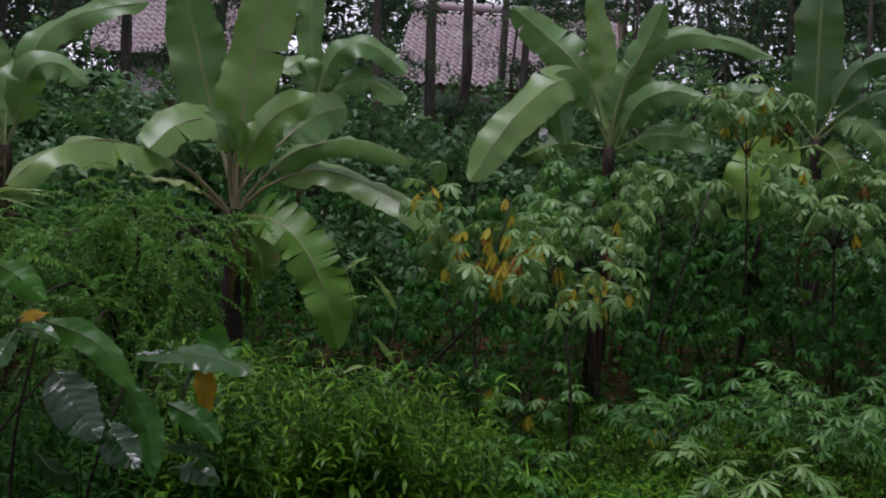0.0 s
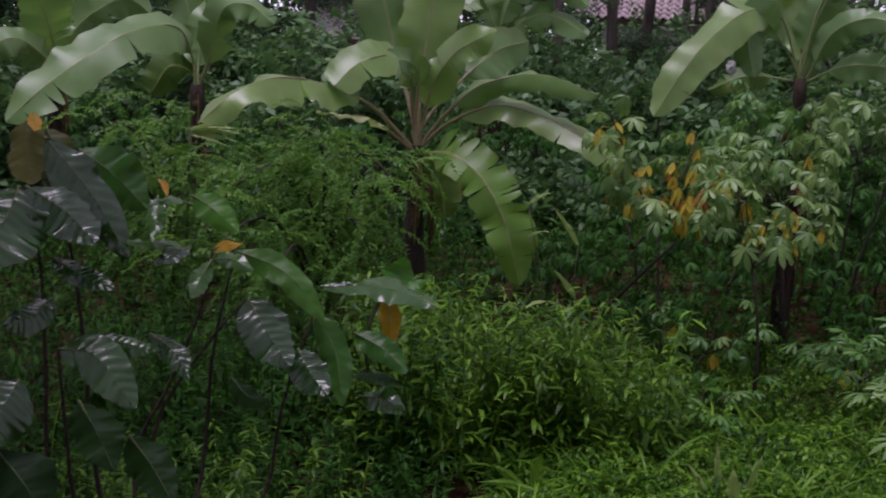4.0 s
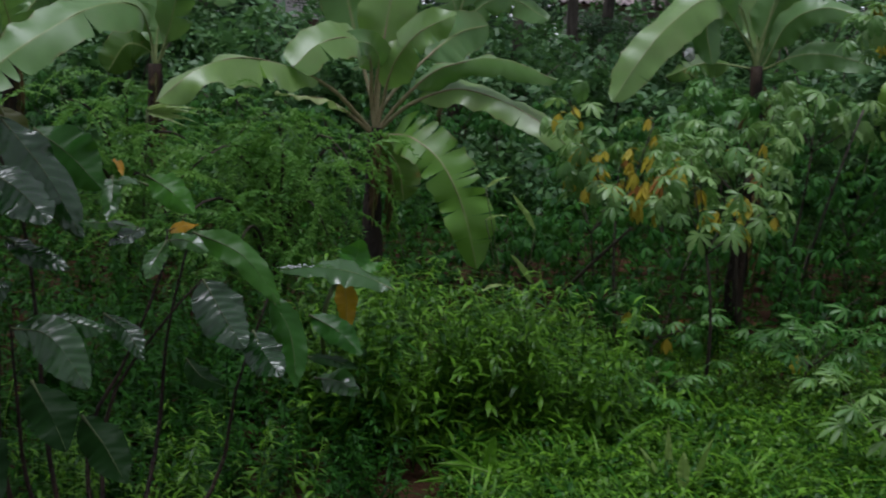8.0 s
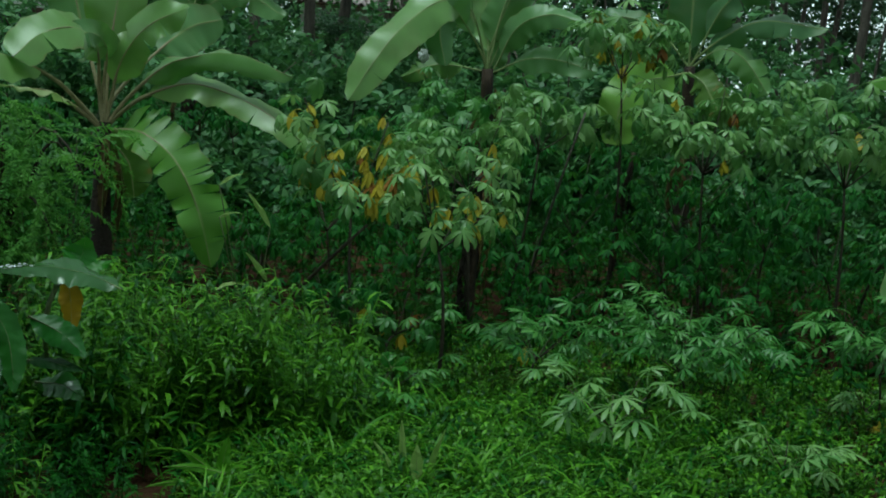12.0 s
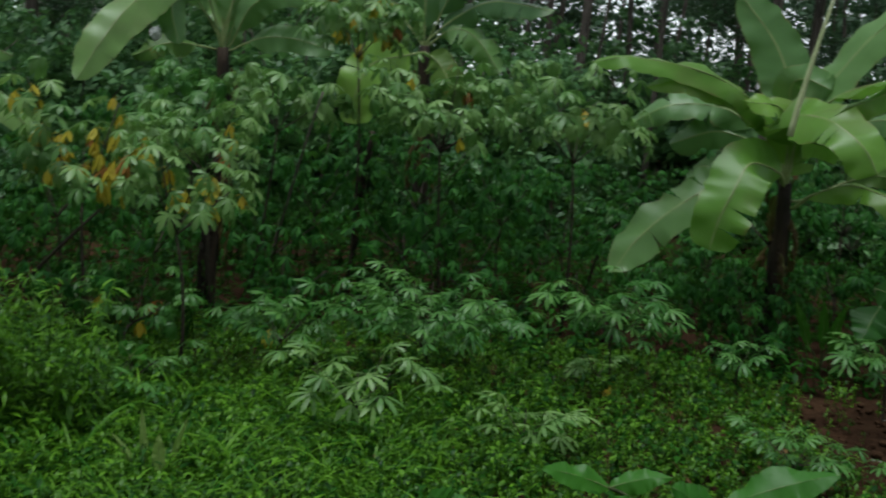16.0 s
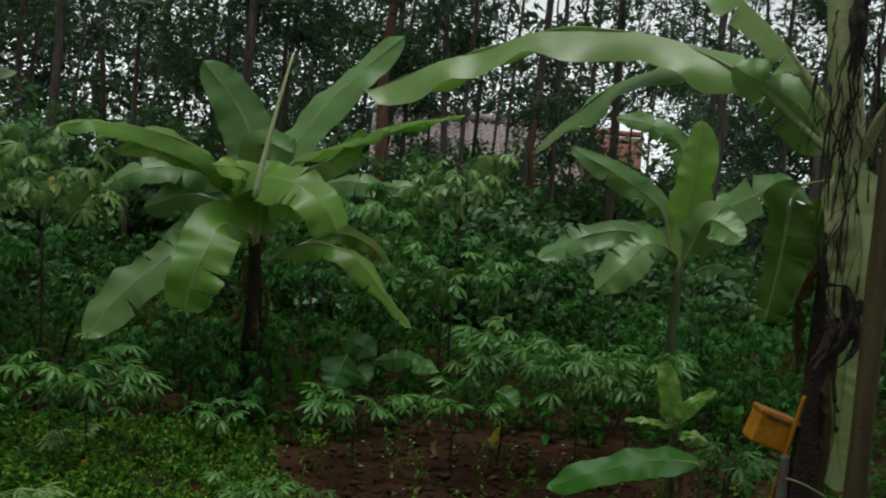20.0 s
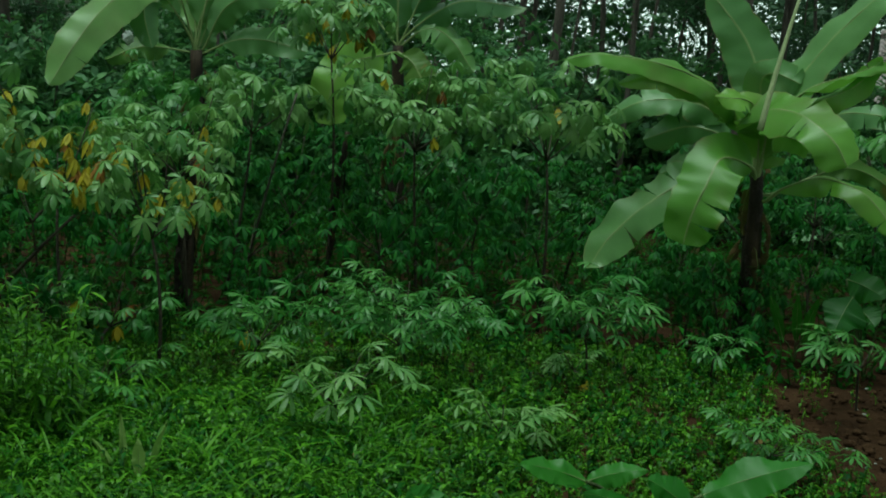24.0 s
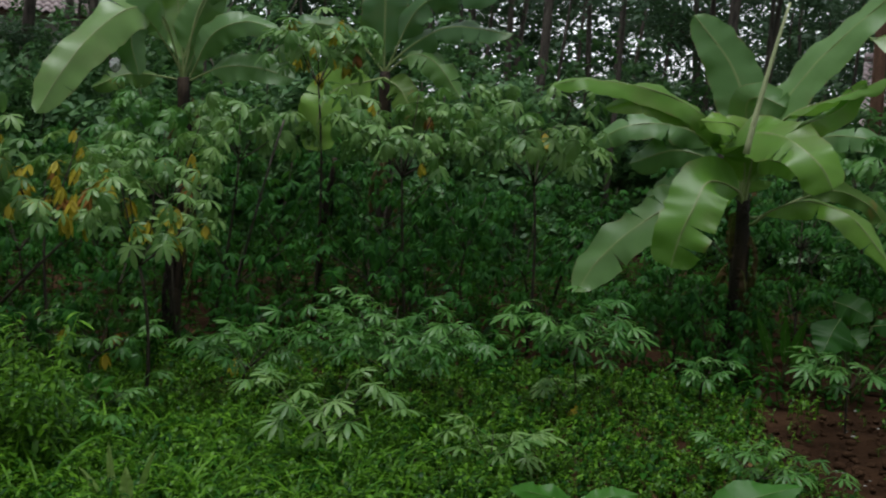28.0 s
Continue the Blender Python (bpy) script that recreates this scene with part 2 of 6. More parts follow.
SCRUB_LEAF = leaf_mat("scrub_leaf_hazy_green", (0.044, 0.138, 0.052), (0.140, 0.290, 0.110), 0.5, 0.3, island=True, gloss=0.4)
BARK = solid_mat("tree_bark", [(0.3, (0.050, 0.042, 0.036)), (0.7, (0.20, 0.165, 0.14))], 4, 0.9, stretch=(4, 4, 0.7), bumps=0.8)
BARK_RED = solid_mat("tree_bark_red", [(0.3, (0.11, 0.055, 0.035)), (0.7, (0.24, 0.13, 0.085))], 4, 0.85, stretch=(4, 4, 0.7), bumps=0.6)
SOIL = solid_mat("tilled_soil", [(0.25, (0.016, 0.0080, 0.0042)), (0.5, (0.040, 0.020, 0.0105)), (0.8, (0.088, 0.046, 0.024))], 3.0, 0.9, bumps=1.0, fine=40, gloss=0.05)
CLOD = solid_mat("soil_clods", [(0.25, (0.032, 0.016, 0.0085)), (0.8, (0.098, 0.054, 0.030))], 9.0, 0.95, bumps=1.0, gloss=0.05)
PEBBLE = solid_mat("pebble_grey", [(0.3, (0.22, 0.21, 0.19)), (0.7, (0.45, 0.43, 0.40))], 9.0, 0.7)
BAMBOO = solid_mat("bamboo_brown", [(0.25, (0.030, 0.024, 0.010)), (0.7, (0.120, 0.090, 0.036))], 4, 0.55, stretch=(4, 4, 0.4), bumps=0.3)
YELLOW = solid_mat("yellow_plastic", [(0.25, (0.24, 0.10, 0.008)), (0.5, (0.50, 0.21, 0.008)), (0.75, (0.62, 0.28, 0.012))], 9, 0.5, bumps=0.15)
GREY_WOOD = solid_mat("grey_wood", [(0.3, (0.07, 0.062, 0.055)), (0.7, (0.20, 0.18, 0.16))], 9, 0.9)
WHITE = solid_mat("white_plastic", [(0.3, (0.65, 0.65, 0.66)), (0.7, (0.82, 0.82, 0.83))], 4, 0.5, bumps=0.1)
TILE = solid_mat("roof_tile_clay", [(0.3, (0.38, 0.29, 0.29)), (0.7, (0.64, 0.54, 0.55))], 2, 0.6, bumps=0.3)
TILE_RED = solid_mat("roof_tile_red", [(0.3, (0.36, 0.13, 0.10)), (0.7, (0.55, 0.26, 0.21))], 2, 0.7, bumps=0.3)
WALL = solid_mat("plaster_wall", [(0.3, (0.50, 0.48, 0.46)), (0.7, (0.72, 0.70, 0.68))], 1.5, 0.9, bumps=0.2)
TIMBER = solid_mat("dark_timber", [(0.3, (0.05, 0.035, 0.025)), (0.7, (0.12, 0.08, 0.05))], 5, 0.8)
WATER = solid_mat("water_drop", [(0.3, (0.75, 0.78, 0.78)), (0.7, (0.9, 0.92, 0.92))], 5, 0.06, bumps=0.0, gloss=1.0)
PANE = solid_mat("dim_window_glass", [(0.3, (0.02, 0.022, 0.025)), (0.7, (0.04, 0.045, 0.05))], 2, 0.15, bumps=0.02, gloss=0.6)


# ---- mesh helpers ----
def mesh_of(name, verts, faces, material, uvs=None, smooth=True):
    me = bpy.data.meshes.new(name)
    me.from_pydata([tuple(v) for v in verts], [], faces)
    if uvs is not None:
        layer = me.uv_layers.new(name="UVMap")
        loops = np.empty(len(me.loops), dtype=np.int32)
        me.loops.foreach_get("vertex_index", loops)
        layer.data.foreach_set("uv", np.asarray(uvs, dtype=np.float32)[loops].ravel())
    if smooth:
        me.polygons.foreach_set("use_smooth", np.ones(len(me.polygons), dtype=bool))
    me.materials.append(material)
    me.update()
    return me


def thing(name, loc, label, category, group="", kind=""):
    ob = new(name)
    ob.location = loc
    ob.empty_display_size = 0.1
    return tagged(ob, label, category, group, kind)


def child(name, me, parent, label="", m=None):
    ob = new(name, me)
    ob.parent = parent
    if m is not None:
        ob.matrix_basis = m
    return tagged(ob, label)


def part(name, bm, material, parent, label=""):
    me = bpy.data.meshes.new(name)
    bm.to_mesh(me)
    bm.free()
    me.materials.append(material)
    return child(name, me, parent, label)


def bezier(a, m, b, n):
    """n points on the quadratic curve from a through m to b."""
    a, m, b = Vector(a), Vector(m), Vector(b)
    c = 2 * m - 0.5 * (a + b)
    return [(1 - u) ** 2 * a + 2 * u * (1 - u) * c + u * u * b for u in (k / (n - 1) for k in range(n))]


def curve(points, n):
    """n points evenly along a smooth curve through the points given."""
    p = [Vector(q) for q in points]
    p = [2 * p[0] - p[1]] + p + [2 * p[-1] - p[-2]]
    fine = []
    for k in range(1, len(p) - 2):
        for j in range(12):
            u = j / 12
            fine.append(0.5 * (2 * p[k] + (p[k + 1] - p[k - 1]) * u + (2 * p[k - 1] - 5 * p[k] + 4 * p[k + 1] - p[k + 2]) * u * u
                               + (3 * p[k] - p[k - 1] - 3 * p[k + 1] + p[k + 2]) * u ** 3))
    fine.append(p[-2])
    run = [0.0]
    for a, b in zip(fine[:-1], fine[1:]):
        run.append(run[-1] + (b - a).length)
    out, k = [], 0
    for i in range(n):
        d = run[-1] * i / (n - 1)
        while k < len(run) - 2 and run[k + 1] < d:
            k += 1
        out.append(fine[k].lerp(fine[k + 1], min(1.0, (d - run[k]) / max(1e-9, run[k + 1] - run[k]))))
    return out


def tube_data(points, radii, sides=7, wobble=0.0, rng=None):
    """Verts and faces of a tapered tube with closed ends."""
    verts, faces = [], []
    n = len(points)
    ref = Vector((0.31, 0.95, 0.11))
    for k, p in enumerate(points):
        t = (points[min(k + 1, n - 1)] - points[max(k - 1, 0)]).normalized()
        s = t.cross(ref).normalized()
        o = s.cross(t)
        for j in range(sides):
            a = 2 * math.pi * j / sides
            r = radii[k] * (1 + (wobble * rng.uniform(-1, 1) if rng else 0))
            verts.append(p + r * (math.cos(a) * s + math.sin(a) * o))
    for k in range(n - 1):
        for j in range(sides):
            j2 = (j + 1) % sides
            faces.append((k * sides + j, k * sides + j2, (k + 1) * sides + j2, (k + 1) * sides + j))
    faces.append(tuple(range(sides - 1, -1, -1)))
    faces.append(tuple((n - 1) * sides + j for j in range(sides)))
    return verts, faces


def tubes_mesh(name, tubes, material, sides=7, wobble=0.0, rng=None):
    V, F = [], []
    for pts, radii in tubes:
        v, f = tube_data(pts, radii, sides, wobble, rng)
        o = len(V)
        V += v
        F += [tuple(i + o for i in q) for q in f]
    return mesh_of(name, V, F, material)


def merged(name, templates, placed, material):
    """One mesh of many small pieces. templates: (verts, faces); placed: rows of template index and 4 x 4 matrix."""
    V, F, o = [], [], 0
    by = {}
    for k, m in placed:
        by.setdefault(k, []).append(np.array(m))
    for k, ms in by.items():
        v = np.asarray([tuple(p) for p in templates[k][0]], dtype=np.float64)
        M = np.stack(ms)
        w = np.einsum("nij,vj->nvi", M[:, :3, :3], v) + M[:, None, :3, 3]
        V.append(w.reshape(-1, 3))
        for f in templates[k][1]:
            F.append((np.asarray(f)[None, :] + o + (np.arange(len(ms)) * len(v))[:, None]))
        o += len(ms) * len(v)
    verts = np.concatenate(V)
    me = bpy.data.meshes.new(name)
    counts = np.concatenate([np.full(len(f), f.shape[1]) for f in F])
    idx = np.concatenate([f.ravel() for f in F])
    me.vertices.add(len(verts))
    me.vertices.foreach_set("co", verts.astype(np.float32).ravel())
    me.loops.add(len(idx))
    me.loops.foreach_set("vertex_index", idx.astype(np.int32))
    me.polygons.add(len(counts))
    me.polygons.foreach_set("loop_start", np.concatenate([[0], np.cumsum(counts)[:-1]]).astype(np.int32))
    me.polygons.foreach_set("use_smooth", np.ones(len(counts), dtype=bool))
    me.update(calc_edges=True)
    me.materials.append(material)
    return me


def turn(loc, rz=0.0, tilt=0.0, lean=0.0, s=1.0):
    """A 4 x 4 matrix: scaled, tilted up from the x axis, rolled, turned about z, moved. Radians."""
    return Matrix.Translation(loc) @ Matrix.Rotation(rz, 4, "Z") @ Matrix.Rotation(-tilt, 4, "Y") @ Matrix.Rotation(lean, 4, "X") @ Matrix.Scale(s, 4)


# ---- leaves ----
def blade(parent, base, mid, tip, width, face=None, pet=0.15, fold=0.35, tear=0.0, mat=None, rib=0.011, seed=0,
          profile="banana", ripple=0.032, ribs=0.0, name="leaf", label="", rib_mat=None, twist=0.0, gap=0.2, halves=(1.0, 1.0)):
    """One large leaf under a plant: a sheet either side of a midrib that runs from base through mid to tip;
    mid may be a list of all the points past the base.
    face: where its upper side looks; fold: how far the halves hang; tear: how often the sheet is split to the rib."""
    rng = random.Random(seed)
    o = parent.location
    n = 46
    spine = [p - o for p in (curve([base] + mid, n) if tip is None else bezier(base, mid, tip, n))]
    face = Vector(face) if face is not None else UP
    rim = []
    for k in range(n):
        t = (spine[min(k + 1, n - 1)] - spine[max(k - 1, 0)]).normalized()
        f = Matrix.Rotation(twist * k / n, 3, t) @ face if twist else face
        s = t.cross(f)
        s = s.normalized() if s.length > 1e-4 else t.orthogonal().normalized()
        rim.append((t, s, s.cross(t).normalized()))
    k0 = int(pet * n)

    def wide(u):
        if profile == "banana":
            return min(1.0, (u / 0.14)) ** 0.6 * max(0.0, 1 - u**5) ** 0.6
        if profile == "blunt":
            return min(1.0, (u / 0.14)) ** 0.6 * (1 - 0.25 * u * u) * max(0.0, 1 - u**22) ** 0.4
        if profile == "ovate":
            return math.sin(math.pi * min(1, u**0.75)) ** 0.75
        return (math.sin(math.pi * u**0.6)) ** 0.9

    V, F, U = [], [], []
    cols = (0.0, 0.25, 0.5, 0.75, 1.0)
    length = sum((spine[k + 1] - spine[k]).length for k in range(n - 1))
    for side in (1, -1):
        cuts = [k0] + [k for k in range(k0 + 4, n - 3) if rng.random() < tear * 0.4] + [n - 1]
        for a, b in zip(cuts[:-1], cuts[1:]):
            if b <= a:
                continue
            sag = fold * (1 + rng.uniform(-0.3, 0.35 + 0.8 * tear))
            slip = rng.uniform(-0.5, 0.5) * tear
            part_by = rng.uniform(0.04, gap) if tear else 0.0
            first = len(V)
            for k in range(a, b + 1):
                u = (k - k0) / (n - 1 - k0)
                t, s, f = rim[k]
                w = 0.5 * width * halves[0 if side > 0 else 1] * wide(u) * (1 + 0.06 * math.sin(9 * u + seed + side) + 0.12 * noise.noise(Vector((u * 17, seed * 2.3, side))))
                hang = sag * (1 + 1.1 * noise.noise(Vector((u * 3.2, seed * 1.3, side * 2.0)))) + 0.25 * noise.noise(Vector((u * 7, seed * 0.7, side)))
                for c in cols:
                    edge = 0.0
                    if tear and k == a and a != k0:
                        edge = part_by * w * c * c
                    if tear and k == b and b != n - 1:
                        edge = -part_by * w * c * c
                    p = spine[k] + side * s * w * c * math.cos(hang * c) - f * w * (math.sin(hang * c) - 0.10 * c)
                    p = p + t * (edge + slip * w * c * c * 0.5 + 0.10 * w * c)
                    q = p * (5.0 / max(0.25, width * 3)) + Vector((seed * 1.7, side * 3.1, 0))
                    p = p + f * (ripple * noise.noise(q) * (0.3 + c)) + f * (ribs * math.sin((u - 0.12 * c) * 62) * math.sin(math.pi * min(1, c + 0.12)))
                    p = p + f * (0.11 * w * c * c * math.sin(u * 41 + seed + 2 * side) * noise.noise(Vector((u * 4, seed, side))) * 2)
                    V.append(p)
                    U.append((u * length * 0.55 - 0.08 * c * width, 0.5 + 0.5 * side * c))
            m = len(cols)
            for k in range(b - a):
                for j in range(m - 1):
                    q = [first + k * m + j, first + k * m + j + 1, first + (k + 1) * m + j + 1, first + (k + 1) * m + j]
                    F.append(tuple(q if side < 0 else q[::-1]))
    leaf = child(name, mesh_of(name, V, F, mat or BANANA, U), parent, label)
    if rib:
        radii = [rib * (1.25 - 1.0 * k / (n - 1)) * (1.0 if k <= k0 else max(0.42, 1.0 - 0.09 * (k - k0))) for k in range(n)]
        rp = [spine[k] - rim[k][2] * radii[k] * 0.3 for k in range(n)]
        v, f = tube_data(rp, radii, 6)
        child("midrib", mesh_of("midrib", v, f, rib_mat or RIB), leaf)
    return leaf


def to_cam(p, up=0.35):
    """From a place towards where the path stands, lifted a little."""
    d = (CAM - Vector(p))
    d.z = 0
    return d.normalized() + UP * up


def banana(label, base, hub, leaves, r=0.085, stem_mat=None, mat=None, seed=0, rib=0.0085, dry=6, group="banana plants", dry_mat=None, rib_mat=None, ground=None):
    """A banana plant: a sheathed stem from base to hub, dry sheaths on it, and leaves given as
    (points, width, options)."""
    rng = random.Random(seed)
    base = ground or base
    root = thing("banana_plant", base, label, "banana plant", group)
    b, h = Vector(base), Vector(hub)
    pts = bezier(b - UP * 0.12, (b + h) / 2 + Vector((rng.uniform(-0.03, 0.03), 0, 0)), h + UP * 0.05, 12)
    pts = [p - b for p in pts]
    radii = [r * (1.0 - 0.45 * k / 11) * (1 + rng.uniform(-0.05, 0.05)) for k in range(12)]
    v, f = tube_data(pts, radii, 14, 0.05, rng)
    child("stem", mesh_of("stem", v, f, stem_mat or STEM), root)
    for k in range(dry):
        a = rng.uniform(0, 2 * math.pi)
        z = rng.uniform(0.45, 1.0)
        p = b.lerp(h, z)
        out = Vector((math.cos(a), math.sin(a), 0))
        blade(root, p + out * r * 0.8, p + out * (r + 0.05) - UP * 0.16 * rng.uniform(0.6, 1.4), p + out * (r + 0.02) - UP * rng.uniform(0.3, 0.55),
              rng.uniform(0.04, 0.10) * (0.55 if dry_mat else 1.0), out, 0.0, 0.9, 0.3, dry_mat if dry_mat and k % 4 else BANANA_DRY, 0, seed * 31 + k, name="dry_sheath")
    for k, (points, width, opt) in enumerate(leaves):
        o = dict(fold=0.42, tear=0.16, pet=0.24, ribs=0.0022, rib_mat=rib_mat, rib=rib, mat=mat or BANANA, seed=seed * 17 + k)
        o.update(opt)
        start = o.pop("start", None)
        st = Vector(start) if start else h
        blade(root, st, points, None, width, **o)
    return root


def leaflet(length, width, droop, ang, lift=0.0, stations=5, slim_base=1.05):
    """Verts and faces of one small leaf from the origin, heading at ang in the xy plane, hanging by droop."""
    V, F = [], []
    d, s = Vector((math.cos(ang), math.sin(ang), 0)), Vector((-math.sin(ang), math.cos(ang), 0))
    z, x = 0.0, 0.0
    for k in range(stations):
        u = k / (stations - 1)
        a = lift - droop * u
        if k:
            x += length / (stations - 1) * math.cos(a)
            z += length / (stations - 1) * math.sin(a)
        w = 0.5 * width * (math.sin(math.pi * (0.05 + 0.91 * u**slim_base)) ** 0.8)
        c = d * x + UP * z
        V += [c + s * w - UP * (-0.25 * w), c, c - s * w - UP * (-0.25 * w)]
    for k in range(stations - 1):
        i = 3 * k
        F += [(i, i + 1, i + 4, i + 3), (i + 1, i + 2, i + 5, i + 4)]
    return V, F


def join(*many):
    V, F = [], []
    for v, f in many:
        o = len(V)
        V += list(v)
        F += [tuple(i + o for i in q) for q in f]
    return V, F


def moved(data, m):
    return [m @ Vector(p) for p in data[0]], data[1]


def cassava_leaf(rng, n=6, size=0.10, petiole=0.14, droop=0.9, low=False, stations=6):
    """A hand-shaped leaf of n fingers on its stalk; the stalk starts at the origin and heads along x."""
    end = Vector((petiole, 0, 0.02))
    bits = [tube_data(bezier((0, 0, 0), (petiole * 0.5, 0, 0.03), end, 4), [0.0028, 0.0025, 0.0022, 0.002], 4)]
    spread = rng.uniform(1.8, 2.2)
    hang = rng.uniform(-0.1, 0.2) if low else rng.uniform(0.35, 0.85)
    for k in range(n):
        a = -spread + 2 * spread * k / (n - 1)
        length = size * (1.0 - 0.32 * abs(a) / spread) * rng.uniform(0.9, 1.1)
        one = leaflet(length, length * (rng.uniform(0.19, 0.25) if low else rng.uniform(0.27, 0.34)), droop * rng.uniform(0.7, 1.2), a, rng.uniform(-0.45, 0.05), stations, 1.7)
        bits.append(moved(one, Matrix.Translation(end) @ Matrix.Rotation(hang, 4, "Y")))
    return join(*bits)


_r = random.Random(5)
CASSAVA_SHAPES = [cassava_leaf(_r, n, 0.115, 0.13, dr) for n, dr in ((6, 0.9), (6, 0.6), (7, 0.8), (7, 1.2), (7, 0.5))]
CASSAVA_SHAPES += [cassava_leaf(_r, n, 0.115, 0.13, dr, True) for n, dr in ((7, 0.45), (7, 0.6), (8, 0.7), (7, 0.5), (9, 0.55))]


def wilted_leaf(rng):
    """A limp leaf: its broad fingers hang close together from the stalk's end."""
    end = Vector((0.07, 0, 0.01))
    bits = [tube_data(bezier((0, 0, 0), (0.04, 0, 0.02), end, 4), [0.0028, 0.0025, 0.0022, 0.002], 4)]
    for k in range(5):
        one = leaflet(rng.uniform(0.10, 0.135), rng.uniform(0.042, 0.055), rng.uniform(0.1, 0.45), 2 * math.pi * (k + rng.uniform(0, 0.5)) / 5, -rng.uniform(0.9, 1.15))
        bits.append(moved(one, Matrix.Translation(end)))
    return join(*bits)


CASSAVA_WILT = [wilted_leaf(_r) for _ in range(4)]
CASSAVA_FAR = [cassava_leaf(_r, n, 0.115, 0.13, dr, False, 4) for n, dr in ((6, 0.9), (6, 0.6), (5, 0.8), (6, 1.2), (7, 0.5))]
CASSAVA_MESH = {}


def cassava_mesh(k, mat):
    if (k, mat.name) not in CASSAVA_MESH:
        CASSAVA_MESH[k, mat.name] = mesh_of("cassava_leaf", *CASSAVA_SHAPES[k], mat)
    return CASSAVA_MESH[k, mat.name]


def wilted_mesh(k, mat):
    key = (k, mat.name, "wilt")
    if key not in CASSAVA_MESH:
        v, f = CASSAVA_WILT[k]
        CASSAVA_MESH[key] = mesh_of("wilted_leaf", v, f, mat)
    return CASSAVA_MESH[key]


def cassava_frame(base, centre, rx, rz, branches, rng):
    """The branch lines of a shrub: a stem from base that forks below the crown and reaches into it."""
    b, c = Vector(base), Vector(centre)
    fork = b.lerp(c - UP * rz * 0.7, 0.92)
    lines = [bezier(b - UP * 0.05, b.lerp(fork, 0.5) + Vector((rng.uniform(-0.04, 0.04), rng.uniform(-0.04, 0.04), 0)), fork, 7)]
    for k in range(branches):
        a = 2 * math.pi * (k + rng.uniform(0, 0.7)) / branches
        q = rng.uniform(0.35, 0.85)
        tip = c + Vector((math.cos(a) * rx * q, math.sin(a) * rx * q, rz * rng.uniform(-0.25, 0.85)))
        lines.append(bezier(fork, fork.lerp(tip, 0.5) + Vector((math.cos(a), math.sin(a), 0.3)) * 0.03 * rx, tip, 6))
    return lines


def cassava_leaves(lines, centre, rx, rz, n, size, rng):
    """Matrices for n leaves set along the outer parts of the branches."""
    c = Vector(centre)
    out = []
    for i in range(n):
        line = lines[1 + i % (len(lines) - 1)]
        u = rng.uniform(0.25, 1.0) ** 0.6 * (len(line) - 1)
        k = min(int(u), len(line) - 2)
        p = line[k].lerp(line[k + 1], u - k)
        d = p - c
        a = math.atan2(d.y, d.x) + rng.uniform(-1.9, 1.9)
        p = p + Vector((math.cos(a), math.sin(a), 0)) * rx * rng.uniform(0.0, 0.35) + UP * rz * rng.uniform(-0.25, 0.2)
        out.append(turn(p, a, rng.uniform(-0.25, 0.6), rng.uniform(-0.4, 0.4), size * rng.uniform(0.75, 1.15)))
    return out


def cassava(label, base, centre, rx, rz, n=45, size=1.0, seed=0, branches=5, mat=None, yellow=0.0, group="cassava shrubs", r=0.014, low=False):
    """A cassava shrub whose leaves are parts."""
    n, size, r = int(n * 1.5), size * 0.8, r * (0.55 if low else 0.8)
    rng = random.Random(seed)
    root = thing("cassava_shrub", base, label, "cassava", group)
    o = Vector(base)
    lines = cassava_frame(base, centre, rx, rz, branches, rng)
    stems = tubes_mesh("stem", [([p - o for p in l], [(r if j == 0 else r * 0.42) * (1 - 0.45 * k / len(l)) for k in range(len(l))]) for j, l in enumerate(lines)], CASSAVA_STEM, 6, 0.12, rng)
    child("stem", stems, root)
    for m in cassava_leaves(lines, centre, rx, rz, n, size, rng):
        m.translation -= o
        if rng.random() < yellow:
            me = wilted_mesh(rng.randrange(4), CASSAVA_YELLOW if rng.random() < 0.92 else CASSAVA_RUST)
            child("wilted_leaf", me, root, "limp yellow leaf", turn(m.translation, rng.uniform(0, 6.28), rng.uniform(-0.2, 0.2), rng.uniform(-0.2, 0.2), size * rng.uniform(0.65, 1.0)))
        else:
            child("leaf", cassava_mesh(rng.randrange(5) + (5 if low else 0), mat or CASSAVA), root, "", m)
    return root


def cassava_far(label, base, centre, rx, rz, n=60, size=1.0, seed=0, branches=5, group="cassava shrubs beyond"):
    """A cassava shrub farther off: its leaves are one crown."""
    n, size = int(n * 1.4), size * 0.82
    rng = random.Random(seed)
    root = thing("cassava_shrub", base, label, "cassava", group)
    o = Vector(base)
    lines = cassava_frame(base, centre, rx, rz, branches, rng)
    child("stem", tubes_mesh("stem", [([p - o for p in l], [(0.010 if j == 0 else 0.0045) * (1 - 0.45 * k / len(l)) for k in range(len(l))]) for j, l in enumerate(lines)], CASSAVA_STEM, 5), root)
    placed = []
    for m in cassava_leaves(lines, centre, rx, rz, n, size, rng):
        m.translation -= o
        placed.append((rng.randrange(5), m))
    child("crown", merged("crown", CASSAVA_FAR, placed, CASSAVA_ROW), root)
    return root


# ---- ground ----
def lift(x, y):
    """The height of the ground."""
    h = 0.03 * noise.noise(Vector((x * 0.6, y * 0.6, 0.3))) + 0.012 * noise.noise(Vector((x * 2.3, y * 2.3, 1.3)))
    return h


def on_soil(x, y):
    """1 inside the bare tilled bed, 0 outside it, with a ragged border."""
    dx, dy = (x - 2.98) / 1.14, (y - 5.40) / 1.22
    return 1.0 if dx * dx + dy * dy < 1 + 0.35 * noise.noise(Vector((x * 1.3, y * 1.3, 5))) else 0.0


